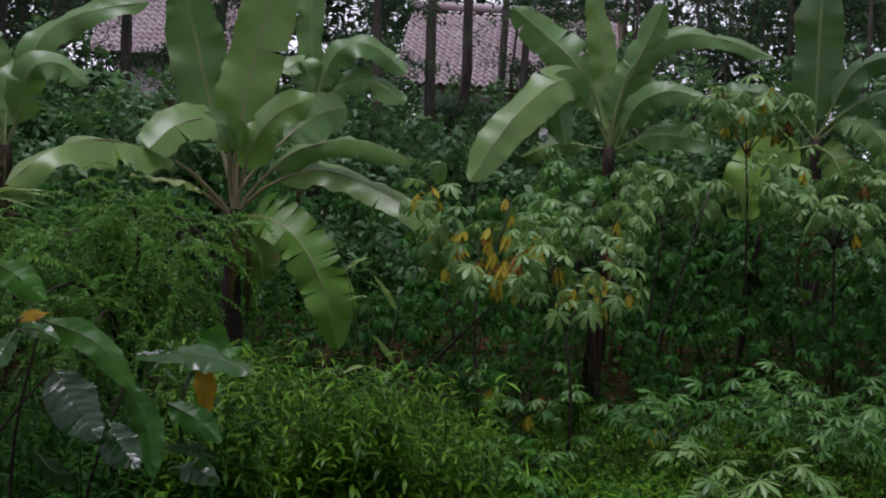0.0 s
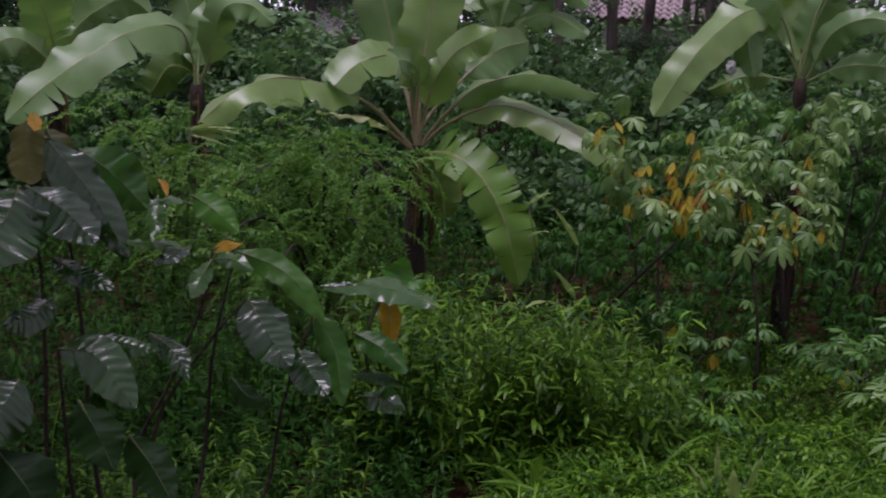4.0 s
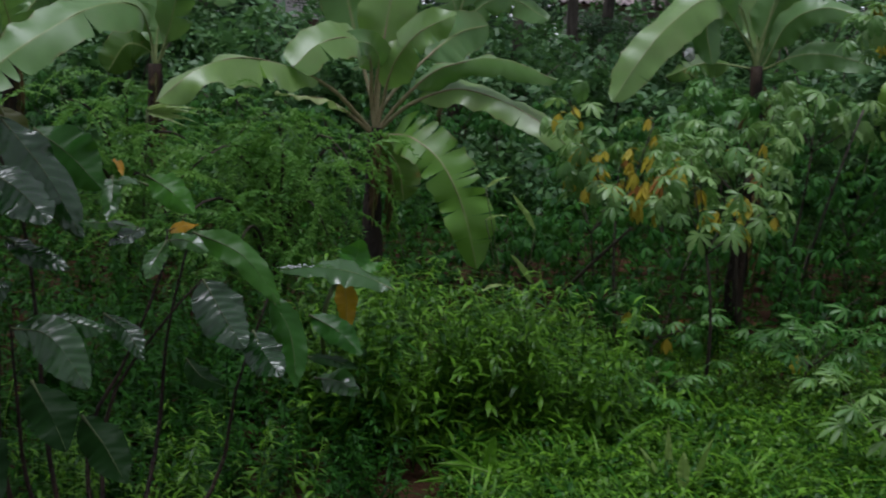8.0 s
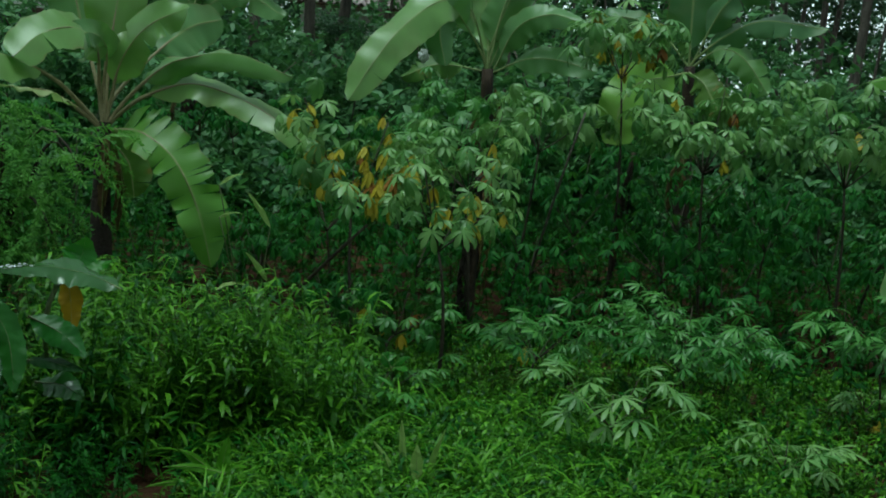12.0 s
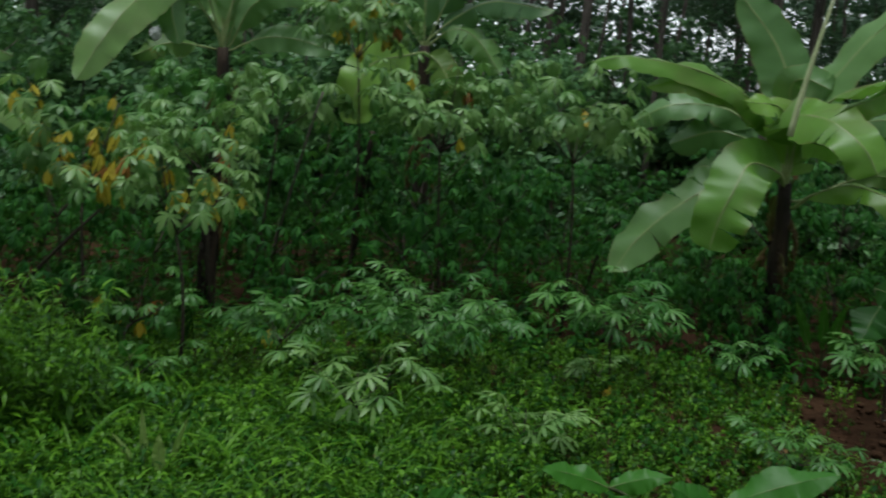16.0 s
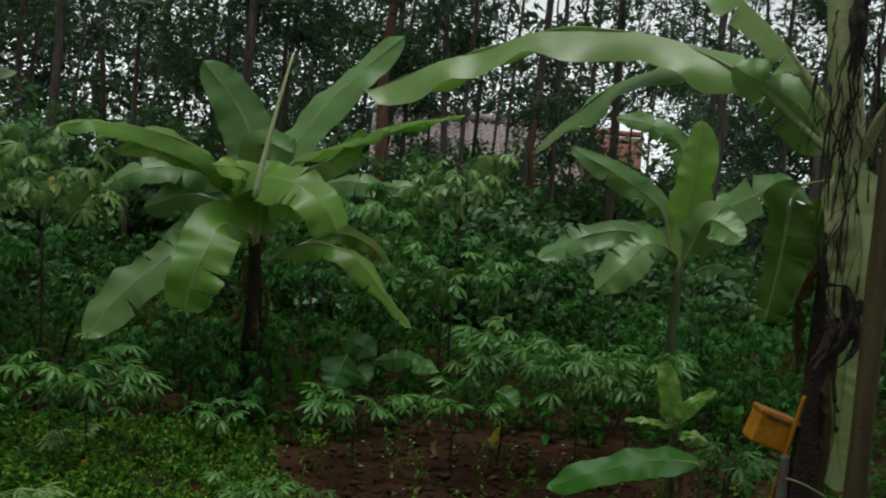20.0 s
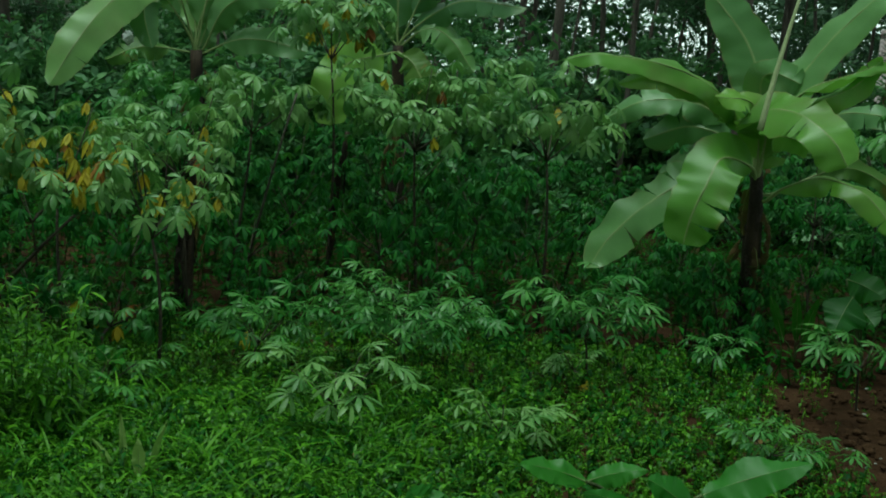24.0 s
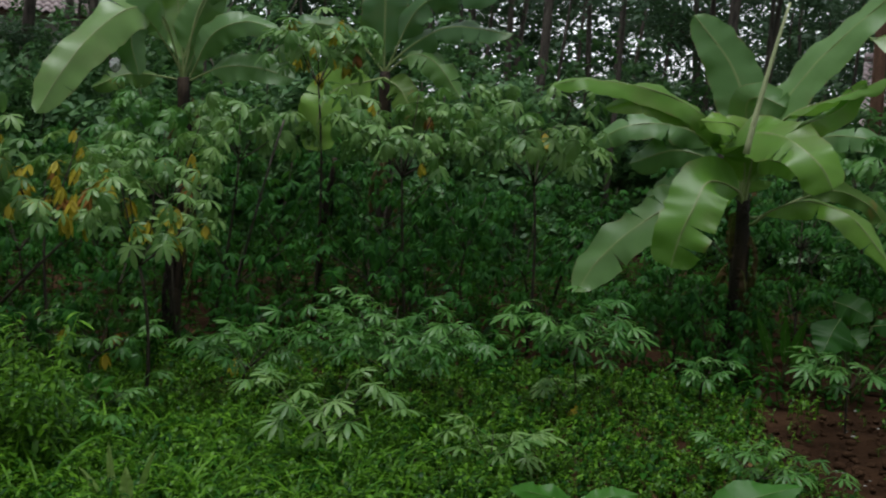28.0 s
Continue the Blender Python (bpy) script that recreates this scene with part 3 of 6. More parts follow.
def ground_sheet():
    rings = [0.0, 0.6]
    while rings[-1] < 400:
        rings.append(rings[-1] + max(0.06, rings[-1] * (0.012 if rings[-1] < 12 else 0.16)))
    seg = 400
    V = [(0, 0, lift(0, 0))]
    for r in rings[1:]:
        for j in range(seg):
            a = 2 * math.pi * j / seg
            x, y = r * math.cos(a), r * math.sin(a)
            z = lift(x, y) if r < 30 else 0.0
            if 2.5 < r < 9 and y > 2 and on_soil(x, y):
                z += 0.035 * noise.noise(Vector((x * 7, y * 7, 2))) + 0.02 * noise.noise(Vector((x * 17, y * 17, 2)))
            V.append((x, y, z))
    F = [(0, 1 + j, 1 + (j + 1) % seg) for j in range(seg)]
    for i in range(len(rings) - 2):
        a, b = 1 + i * seg, 1 + (i + 1) * seg
        F += [(a + j, b + j, b + (j + 1) % seg, a + (j + 1) % seg) for j in range(seg)]
    ob = new("ground", mesh_of("ground", V, F, SOIL))
    return tagged(ob, "dark brown garden soil with tilled clods", "ground", kind="structure")


ground_sheet()

# ---- banana plants ----
B1 = (-3.51, 6.61, 1.00)
banana("tall banana plant with wide arching green leaves", (-3.43, 6.56, 0.00), B1, [
    ([(-3.57, 6.46, 1.14), (-3.61, 6.21, 1.29), (-3.69, 5.87, 1.40), (-3.76, 5.52, 1.44), (-3.83, 5.23, 1.37), (-3.91, 4.99, 1.20)], 0.33, dict(face=to_cam(B1, 1.2), pet=0.34, fold=0.5, tear=0.12)),
    ([(-3.59, 6.45, 1.12), (-3.66, 6.23, 1.22), (-3.83, 5.96, 1.23)], 0.1, dict(face=UP, pet=0.3, fold=0.5, mat=BANANA_PALE)),
    ([(-3.54, 6.59, 1.22), (-3.47, 6.40, 1.49), (-3.51, 6.21, 1.58), (-3.58, 6.00, 1.53), (-3.64, 5.84, 1.40)], 0.3, dict(face=to_cam(B1, 0.9), pet=0.36, fold=0.25, profile='blunt')),
    ([(-3.52, 6.60, 1.26), (-3.47, 6.51, 1.49), (-3.47, 6.29, 1.56), (-3.52, 6.15, 1.45)], 0.19, dict(face=to_cam(B1, 0.3), pet=0.45, fold=0.3, mat=BANANA_FAR)),
    ([(-3.53, 6.65, 1.19), (-3.54, 6.71, 1.56), (-3.51, 6.78, 1.98), (-3.43, 6.87, 2.40), (-3.32, 6.93, 2.82)], 0.36, dict(face=to_cam(B1, 0.1), pet=0.26, fold=0.15, tear=0.03)),
    ([(-3.59, 6.68, 1.22), (-3.79, 6.79, 1.62), (-3.95, 6.82, 2.11), (-4.05, 6.82, 2.45)], 0.38, dict(face=to_cam(B1, 0.1), pet=0.34, fold=0.1, tear=0.03, mat=BANANA_FAR)),
    ([(-3.48, 6.62, 1.19), (-3.39, 6.56, 1.43), (-3.22, 6.53, 1.63), (-2.98, 6.53, 1.75)], 0.27, dict(face=to_cam(B1, 0.7), pet=0.3, fold=0.3)),
    ([(-3.52, 6.72, 1.19), (-3.40, 7.00, 1.47), (-3.30, 7.27, 1.65), (-3.16, 7.44, 1.72)], 0.34, dict(face=to_cam(B1, 0.2), pet=0.55, fold=0.2, mat=BANANA_FAR)),
    ([(-3.44, 6.64, 1.14), (-3.26, 6.62, 1.32), (-3.06, 6.61, 1.45), (-2.70, 6.60, 1.51), (-2.37, 6.62, 1.41)], 0.22, dict(face=to_cam(B1, 1.5), pet=0.3, fold=0.75, tear=0.1)),
    ([(-3.45, 6.64, 1.09), (-3.27, 6.61, 1.22), (-2.99, 6.64, 1.32), (-2.66, 6.61, 1.26), (-2.40, 6.60, 1.14), (-2.19, 6.62, 0.97)], 0.24, dict(face=to_cam(B1, 1.1), pet=0.24, fold=0.5, tear=0.1)),
    ([(-3.42, 6.60, 1.01), (-3.20, 6.48, 1.02), (-2.97, 6.43, 0.89), (-2.80, 6.40, 0.63), (-2.71, 6.43, 0.30)], 0.37, dict(face=to_cam(B1, 0.3), pet=0.1, fold=0.2, tear=0.75, gap=0.12, halves=(0.75, 1.0), mat=BANANA_LIGHT)),
    ([(-3.52, 6.71, 0.94), (-3.42, 6.76, 0.81), (-3.38, 6.78, 0.60)], 0.27, dict(face=to_cam(B1, 0.0), pet=0.1, fold=0.3, mat=BANANA_OLD)),
], r=0.075, seed=1, dry=7, rib=0.012, rib_mat=PETIOLE)
B2 = (1.97, 7.14, 1.02)
banana("banana plant with torn light green leaves on a dark stem", (1.99, 7.24, 0.00), B2, [
    ([(1.84, 7.17, 1.34), (1.74, 7.09, 1.50), (1.47, 6.99, 1.64), (1.17, 6.95, 1.70), (0.91, 6.88, 1.70), (0.75, 6.85, 1.66)], 0.25, dict(face=to_cam(B2, 1.2), pet=0.2, fold=0.5, tear=0.12)),
    ([(1.84, 7.17, 1.34), (1.68, 7.05, 1.52), (1.34, 6.97, 1.62), (1.07, 6.91, 1.55)], 0.22, dict(face=to_cam(B2, 0.9), pet=0.3, fold=0.35)),
    ([(1.95, 7.24, 1.35), (1.97, 7.29, 1.59), (1.88, 7.37, 1.86), (1.65, 7.47, 2.15)], 0.33, dict(face=to_cam(B2, 0.1), pet=0.2, fold=0.15, mat=BANANA_FAR, tear=0.05)),
    ([(2.00, 7.25, 1.38), (1.96, 7.24, 1.62), (2.02, 7.18, 1.68), (2.15, 7.09, 1.63)], 0.24, dict(face=to_cam(B2, 0.2), pet=0.3, fold=0.3, mat=BANANA_FAR, profile='blunt')),
    ([(2.01, 7.18, 1.36), (2.12, 7.15, 1.60), (2.32, 7.09, 1.92), (2.56, 7.01, 2.20), (2.75, 6.94, 2.40)], 0.31, dict(face=Vector((-0.75, -0.6, 0.35)), pet=0.15, fold=0.3, tear=0.0, mat=BANANA_FAR)),
    ([(2.02, 7.12, 1.36), (2.15, 6.98, 1.59), (2.37, 6.81, 1.71), (2.61, 6.62, 1.84), (2.94, 6.37, 1.93)], 0.15, dict(face=UP, pet=0.35, fold=0.6, tear=0.2)),
    ([(2.02, 7.13, 1.38), (2.14, 6.99, 1.50), (2.35, 6.82, 1.62), (2.48, 6.72, 1.80)], 0.22, dict(face=to_cam(B2, 0.8), pet=0.2, fold=0.4)),
    ([(1.98, 7.08, 1.29), (1.93, 6.94, 1.46), (2.05, 6.70, 1.46), (2.18, 6.50, 1.34), (2.25, 6.43, 1.21)], 0.36, dict(face=to_cam(B2, 0.8), pet=0.15, fold=0.3, tear=0.15, profile='blunt')),
    ([(1.94, 7.09, 1.32), (1.86, 7.01, 1.50), (1.64, 6.91, 1.52)], 0.26, dict(face=to_cam(B2, 0.9), pet=0.2, fold=0.3)),
    ([(2.01, 7.13, 1.29), (2.08, 6.95, 1.32), (2.22, 6.76, 1.27)], 0.2, dict(face=to_cam(B2, 0.6), pet=0.2, fold=0.4)),
    ([(2.02, 7.23, 1.25), (2.00, 7.23, 1.39), (1.98, 7.24, 1.49)], 0.26, dict(face=to_cam(B2, 0.1), pet=0.2, fold=0.2, mat=BANANA_FRESH)),
    # back leaf in the duller green: shade from its facing, put into colour
    ([(1.91, 7.10, 1.11), (1.62, 7.02, 1.07), (1.32, 6.92, 0.90), (1.10, 6.86, 0.69), (0.98, 6.82, 0.50)], 0.3, dict(face=to_cam(B2, 0.8), pet=0.24, fold=0.3, tear=0.1, mat=BANANA_FAR)),
    ([(1.91, 7.05, 1.13), (1.70, 6.90, 1.18), (1.59, 6.77, 1.02), (1.52, 6.73, 0.86), (1.49, 6.74, 0.69)], 0.37, dict(face=to_cam(B2, 0.5), pet=0.15, fold=0.25, tear=0.06, profile='blunt')),
    ([(2.02, 7.13, 0.93), (2.10, 7.00, 1.03), (2.26, 6.85, 1.11), (2.45, 6.68, 1.05), (2.59, 6.52, 0.87), (2.74, 6.40, 0.68)], 0.2, dict(face=to_cam(B2, 1.0), pet=0.18, fold=0.5, tear=0.1)),
    ([(2.09, 7.21, 0.97), (2.50, 7.29, 1.15), (2.78, 7.30, 1.08), (2.93, 7.25, 0.89)], 0.15, dict(face=to_cam(B2, 0.5), pet=0.4, fold=0.4, mat=BANANA_OLD)),
], r=0.07, seed=2, mat=BANANA_LIGHT, dry=8, rib=0.010)
_o = bpy.data.objects["banana_plant.001"]
child("rolled_leaf", tubes_mesh("rolled_leaf", [([Vector(p) - _o.location for p in bezier((1.72, 6.26, 1.37), (1.79, 6.29, 1.74), (1.90, 6.37, 2.16), 14)], [0.017 - 0.0008 * k for k in range(14)])], ROLLED, 8), _o, "tightly rolled pale young leaf")
B2B = (2.50, 9.13, 1.11)
banana("banana plant with dull green leaves standing behind another", (2.60, 9.23, 0.00), B2B, [
    ([(2.32, 9.17, 1.28), (2.02, 9.24, 1.45), (1.64, 9.31, 1.43), (1.33, 9.36, 1.25)], 0.3, dict(face=to_cam(B2B, 0.8), tear=0.2)),
    ([(2.29, 9.18, 1.21), (1.99, 9.25, 1.27), (1.66, 9.31, 1.14)], 0.34, dict(face=to_cam(B2B, 0.5))),
    ([(2.29, 9.18, 1.10), (2.05, 9.24, 1.02), (1.81, 9.28, 0.89)], 0.28, dict(face=to_cam(B2B, 0.5))),
    ([(2.74, 9.06, 1.32), (3.06, 8.96, 1.46), (3.36, 8.86, 1.46), (3.71, 8.72, 1.44)], 0.24, dict(face=to_cam(B2B, 0.9), tear=0.2)),
    ([(2.70, 9.07, 1.25), (2.99, 8.98, 1.29), (3.34, 8.87, 1.18)], 0.28, dict(face=to_cam(B2B, 0.6))),
], r=0.08, seed=3, mat=BANANA_FAR, dry=3)
B4 = (4.61, 6.51, 1.10)
banana("young banana plant with upright fresh green leaves", (4.65, 6.56, 0.00), B4, [
    ([(4.62, 6.51, 1.32), (4.61, 6.45, 1.58), (4.61, 6.41, 1.83), (4.59, 6.40, 2.06)], 0.28, dict(face=to_cam(B4, 0.1), pet=0.05, fold=0.45, tear=0.0, mat=BANANA_FRESH)),
    ([(4.55, 6.55, 1.24), (4.48, 6.60, 1.48), (4.22, 6.65, 1.65), (3.86, 6.74, 1.82)], 0.21, dict(face=to_cam(B4, 0.5), pet=0.3, fold=0.4)),
    ([(4.55, 6.55, 1.21), (4.28, 6.61, 1.32), (3.99, 6.67, 1.27), (3.68, 6.73, 1.11)], 0.25, dict(face=to_cam(B4, 0.7), pet=0.2, fold=0.4)),
    ([(4.54, 6.50, 1.21), (4.33, 6.46, 1.26), (4.16, 6.45, 1.12), (3.99, 6.49, 0.94)], 0.28, dict(face=to_cam(B4, 0.5), pet=0.18, fold=0.25)),
    ([(4.64, 6.49, 1.22), (4.71, 6.44, 1.43), (4.84, 6.29, 1.56), (5.06, 6.05, 1.74)], 0.3, dict(face=to_cam(B4, 0.6), pet=0.2, fold=0.3, mat=BANANA_FAR)),
    ([(4.62, 6.44, 1.22), (4.65, 6.30, 1.44), (4.77, 6.09, 1.34)], 0.28, dict(face=to_cam(B4, 0.6), pet=0.2, fold=0.3)),
    ([(4.67, 6.48, 1.08), (4.73, 6.31, 1.15), (4.83, 6.11, 1.14)], 0.14, dict(face=UP + to_cam(B4, 0.3), pet=0.3, fold=0.4)),
    ([(4.77, 6.64, 1.32), (4.74, 6.79, 1.87), (4.56, 6.91, 2.03), (4.35, 7.04, 2.06)], 0.18, dict(face=to_cam(B4, 0.4), pet=0.45, fold=0.3, mat=BANANA_FAR, tear=0.3)),
], r=0.045, seed=4, mat=BANANA_FAR, stem_mat=STEM_GREEN, dry=0)
B5_GROUND = (3.28, 3.65, 0.00)
B5 = (3.32, 3.61, 1.74)
banana("large banana plant hung with dry shredded leaves", (3.32, 3.61, 0.00), B5, [
    ([(3.22, 3.70, 1.84), (3.12, 3.91, 2.02), (3.02, 4.11, 2.14), (2.86, 4.36, 2.23), (2.61, 4.65, 2.25), (2.36, 4.89, 2.15), (2.11, 5.05, 2.03), (1.91, 5.18, 1.91)], 0.4, dict(face=UP + 0.45 * to_cam(B5, 0.0), pet=0.2, fold=0.55, tear=0.12, rib=0.014, profile='blunt', ribs=0.001, ripple=0.06)),
    ([(3.34, 3.92, 1.95), (3.24, 4.19, 2.08), (3.09, 4.48, 2.13), (2.94, 4.75, 2.04), (2.81, 4.94, 1.86), (2.71, 5.05, 1.71)], 0.3, dict(face=UP + 0.4 * to_cam(B5, 0.0), pet=0.25, fold=0.5, rib=0.012, tear=0.45, ripple=0.05)),
    ([(3.33, 3.74, 1.80), (3.24, 3.81, 1.95), (3.14, 3.89, 2.03), (3.02, 3.98, 2.10)], 0.26, dict(face=to_cam(B5, 0.5), pet=0.2, fold=0.35, mat=BANANA_FAR)),
    ([(3.28, 3.65, 1.89), (3.18, 3.73, 2.07), (3.06, 3.76, 2.20), (2.89, 3.83, 2.35), (2.70, 3.96, 2.49)], 0.34, dict(face=UP + 0.4 * to_cam(B5, 0.0), pet=0.36, fold=0.5, rib=0.022, rib_mat=SHEATH)),
    ([(3.32, 3.54, 1.79), (3.30, 3.43, 1.94), (3.29, 3.23, 2.13), (3.31, 3.07, 2.20)], 0.3, dict(face=UP, pet=0.5, fold=0.4, rib=0.024, rib_mat=SHEATH)),
    ([(3.26, 3.49, 1.62), (3.27, 3.44, 1.48), (3.27, 3.43, 1.31), (3.27, 3.46, 1.12)], 0.27, dict(face=to_cam(B5, 0.6), pet=0.02, fold=0.35, tear=0.06, rib=0.008, ribs=0.003, mat=BANANA_PALE, profile='blunt', start=(3.25, 3.54, 1.74))),
    ([(3.44, 3.64, 0.87), (3.44, 3.64, 0.67), (3.47, 3.61, 0.47)], 0.25, dict(face=to_cam(B5, 0.5), pet=0.02, fold=0.25, tear=0.1, rib=0.006, ribs=0.006, mat=BANANA_PALE, start=(3.44, 3.64, 1.09))),
    ([(3.12, 3.65, 1.62), (3.10, 3.67, 1.40), (3.07, 3.69, 1.12)], 0.25, dict(face=to_cam(B5, 0.3) + Vector((-0.4, 0.3, 0)), pet=0.2, fold=0.4, tear=0.3, ripple=0.05, rib=0.005, mat=BANANA_OLD, profile='blunt', start=(3.27, 3.66, 1.68))),
    ([(3.28, 3.71, 1.45), (3.27, 3.72, 1.32), (3.24, 3.74, 1.18)], 0.16, dict(face=to_cam(B5, 0.1), pet=0.1, fold=0.4, mat=BANANA_OLD, start=(3.28, 3.65, 1.66))),
], r=0.078, seed=5, dry=4, rib=0.014, ground=B5_GROUND)
child("sheath", tubes_mesh("sheath", [([Vector(p) - Vector(B5_GROUND) for p in bezier((3.34, 3.55, 1.34), (3.29, 3.61, 1.94), (3.23, 3.69, 2.70), 9)], [0.040, 0.056, 0.060, 0.062, 0.064, 0.064, 0.062, 0.058, 0.05])], SHEATH, 14, 0.05, random.Random(2)), bpy.data.objects["banana_plant.004"], "pale green leaf sheaths")
# one more crown leaf, out of view overhead, added for its shade
blade(bpy.data.objects["banana_plant.004"], (3.23, 3.69, 2.70), [(3.36, 3.84, 2.99), (3.63, 4.00, 3.33), (3.97, 4.10, 3.43)], None, 0.5, UP, 0.2, 0.4, 0.1, BANANA, 0.014, 82, rib_mat=SHEATH)
# ---- banana plants farther off ----
B3 = (-1.96, 10.34, 1.51)
banana("banana plant with broad drooping leaves among cassava", (-1.86, 10.44, 0.00), B3, [
    ([(-2.01, 10.33, 1.71), (-2.12, 10.10, 2.06), (-2.30, 9.76, 2.06), (-2.50, 9.40, 1.81), (-2.65, 9.20, 1.52), (-2.78, 9.06, 1.22)], 0.4, dict(face=to_cam(B3, 0.5), pet=0.3, fold=0.3, mat=BANANA, tear=0.15)),
    ([(-2.02, 10.23, 1.71), (-2.21, 9.88, 2.03), (-2.27, 9.76, 1.84), (-2.19, 9.73, 1.55)], 0.3, dict(face=to_cam(B3, 0.1), pet=0.4, fold=0.4)),
    ([(-1.97, 10.34, 1.71), (-2.04, 10.43, 2.12), (-2.12, 10.46, 2.49), (-2.22, 10.49, 2.92)], 0.27, dict(face=to_cam(B3, 0.0), pet=0.15, tear=0.0, mat=BANANA)),
    ([(-2.03, 10.43, 1.71), (-2.28, 10.48, 2.20), (-2.61, 10.50, 2.50), (-2.91, 10.43, 2.72)], 0.42, dict(face=to_cam(B3, 0.4), pet=0.25)),
    ([(-1.96, 10.34, 1.72), (-1.85, 10.36, 2.08), (-1.70, 10.38, 2.46), (-1.58, 10.40, 2.79)], 0.36, dict(face=to_cam(B3, 0.2), pet=0.2)),
    ([(-1.94, 10.34, 1.69), (-1.82, 10.36, 2.22), (-1.47, 10.42, 2.52), (-1.04, 10.37, 2.49), (-0.65, 10.30, 2.35)], 0.26, dict(face=to_cam(B3, 0.9), pet=0.25, fold=0.6, tear=0.3)),
    ([(-1.89, 10.35, 1.60), (-1.73, 10.28, 1.92), (-1.45, 10.22, 2.05), (-1.16, 10.16, 1.99)], 0.28, dict(face=to_cam(B3, 0.6), pet=0.2)),
    ([(-1.88, 10.35, 1.55), (-1.62, 10.30, 1.67), (-1.33, 10.24, 1.68), (-1.01, 10.17, 1.61)], 0.26, dict(face=to_cam(B3, 0.5), pet=0.25)),
    ([(-2.02, 10.33, 1.54), (-2.35, 10.15, 1.56), (-2.62, 9.99, 1.43)], 0.24, dict(face=to_cam(B3, 0.6), pet=0.3, mat=BANANA_OLD, tear=0.4)),
    ([(-1.95, 10.44, 1.60), (-1.87, 10.56, 1.85), (-1.74, 10.68, 1.81)], 0.26, dict(face=to_cam(B3, 0.3), pet=0.2)),
], r=0.09, seed=11, mat=BANANA_FAR, dry=6)
B3B = (-0.27, 10.02, 1.67)
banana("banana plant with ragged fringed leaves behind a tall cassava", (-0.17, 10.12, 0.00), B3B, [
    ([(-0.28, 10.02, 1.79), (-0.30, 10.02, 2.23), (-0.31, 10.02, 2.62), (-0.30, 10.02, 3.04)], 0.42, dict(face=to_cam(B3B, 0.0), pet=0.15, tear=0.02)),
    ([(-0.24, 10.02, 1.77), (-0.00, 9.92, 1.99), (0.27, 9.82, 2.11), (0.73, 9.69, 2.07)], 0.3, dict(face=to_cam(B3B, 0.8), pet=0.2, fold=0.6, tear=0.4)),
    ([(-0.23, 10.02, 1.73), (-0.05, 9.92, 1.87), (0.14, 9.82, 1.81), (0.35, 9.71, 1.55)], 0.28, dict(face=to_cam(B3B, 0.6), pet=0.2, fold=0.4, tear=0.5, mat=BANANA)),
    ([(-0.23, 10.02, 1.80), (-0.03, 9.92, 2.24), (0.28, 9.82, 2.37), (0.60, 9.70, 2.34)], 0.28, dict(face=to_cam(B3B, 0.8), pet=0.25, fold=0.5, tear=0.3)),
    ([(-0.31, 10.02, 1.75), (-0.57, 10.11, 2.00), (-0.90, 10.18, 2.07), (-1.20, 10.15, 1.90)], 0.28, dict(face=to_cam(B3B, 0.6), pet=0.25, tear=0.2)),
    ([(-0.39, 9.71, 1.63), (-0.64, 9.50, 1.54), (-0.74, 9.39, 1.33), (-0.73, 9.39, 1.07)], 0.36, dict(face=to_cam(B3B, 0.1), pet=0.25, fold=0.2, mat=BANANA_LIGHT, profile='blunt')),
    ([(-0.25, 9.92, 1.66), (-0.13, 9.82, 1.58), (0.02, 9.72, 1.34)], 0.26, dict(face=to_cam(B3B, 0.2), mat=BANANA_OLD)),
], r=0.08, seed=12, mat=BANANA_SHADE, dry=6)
B6 = (-5.62, 7.17, 1.27)
banana("banana plant with a long leaf bent over the scrub", (-5.52, 7.17, 0.00), B6, [
    ([(-5.65, 7.14, 1.53), (-5.61, 6.92, 1.72), (-5.70, 6.58, 1.68), (-5.82, 6.21, 1.47), (-5.89, 5.93, 1.28), (-5.98, 5.70, 1.06)], 0.44, dict(face=to_cam(B6, 1.0), pet=0.14, fold=0.4, tear=0.08, mat=BANANA_FAR)),
    ([(-5.67, 7.26, 1.58), (-5.67, 7.38, 1.83), (-5.62, 7.55, 2.12)], 0.3, dict(face=to_cam(B6, 0.6), pet=0.2, fold=0.5)),
    ([(-5.54, 7.20, 1.49), (-5.49, 7.30, 2.00), (-5.34, 7.53, 2.26), (-4.96, 7.91, 2.42)], 0.27, dict(face=to_cam(B6, 0.8), pet=0.3, fold=0.45, tear=0.1)),
    ([(-5.72, 7.22, 1.41), (-5.84, 7.12, 1.44), (-5.94, 7.04, 1.24)], 0.32, dict(face=to_cam(B6, 0.3), mat=BANANA_OLD)),
    ([(-5.76, 7.31, 1.57), (-5.88, 7.35, 1.94), (-6.07, 7.32, 2.27)], 0.36, dict(face=to_cam(B6, 0.1), pet=0.2)),
    ([(-5.51, 7.16, 1.53), (-5.38, 7.13, 1.85), (-5.18, 7.16, 1.90), (-4.97, 7.18, 1.77)], 0.30, dict(face=to_cam(B6, 0.7), pet=0.2)),
], r=0.09, seed=13, mat=BANANA_FAR, dry=6)
B7 = (-7.05, 7.25, 1.29)
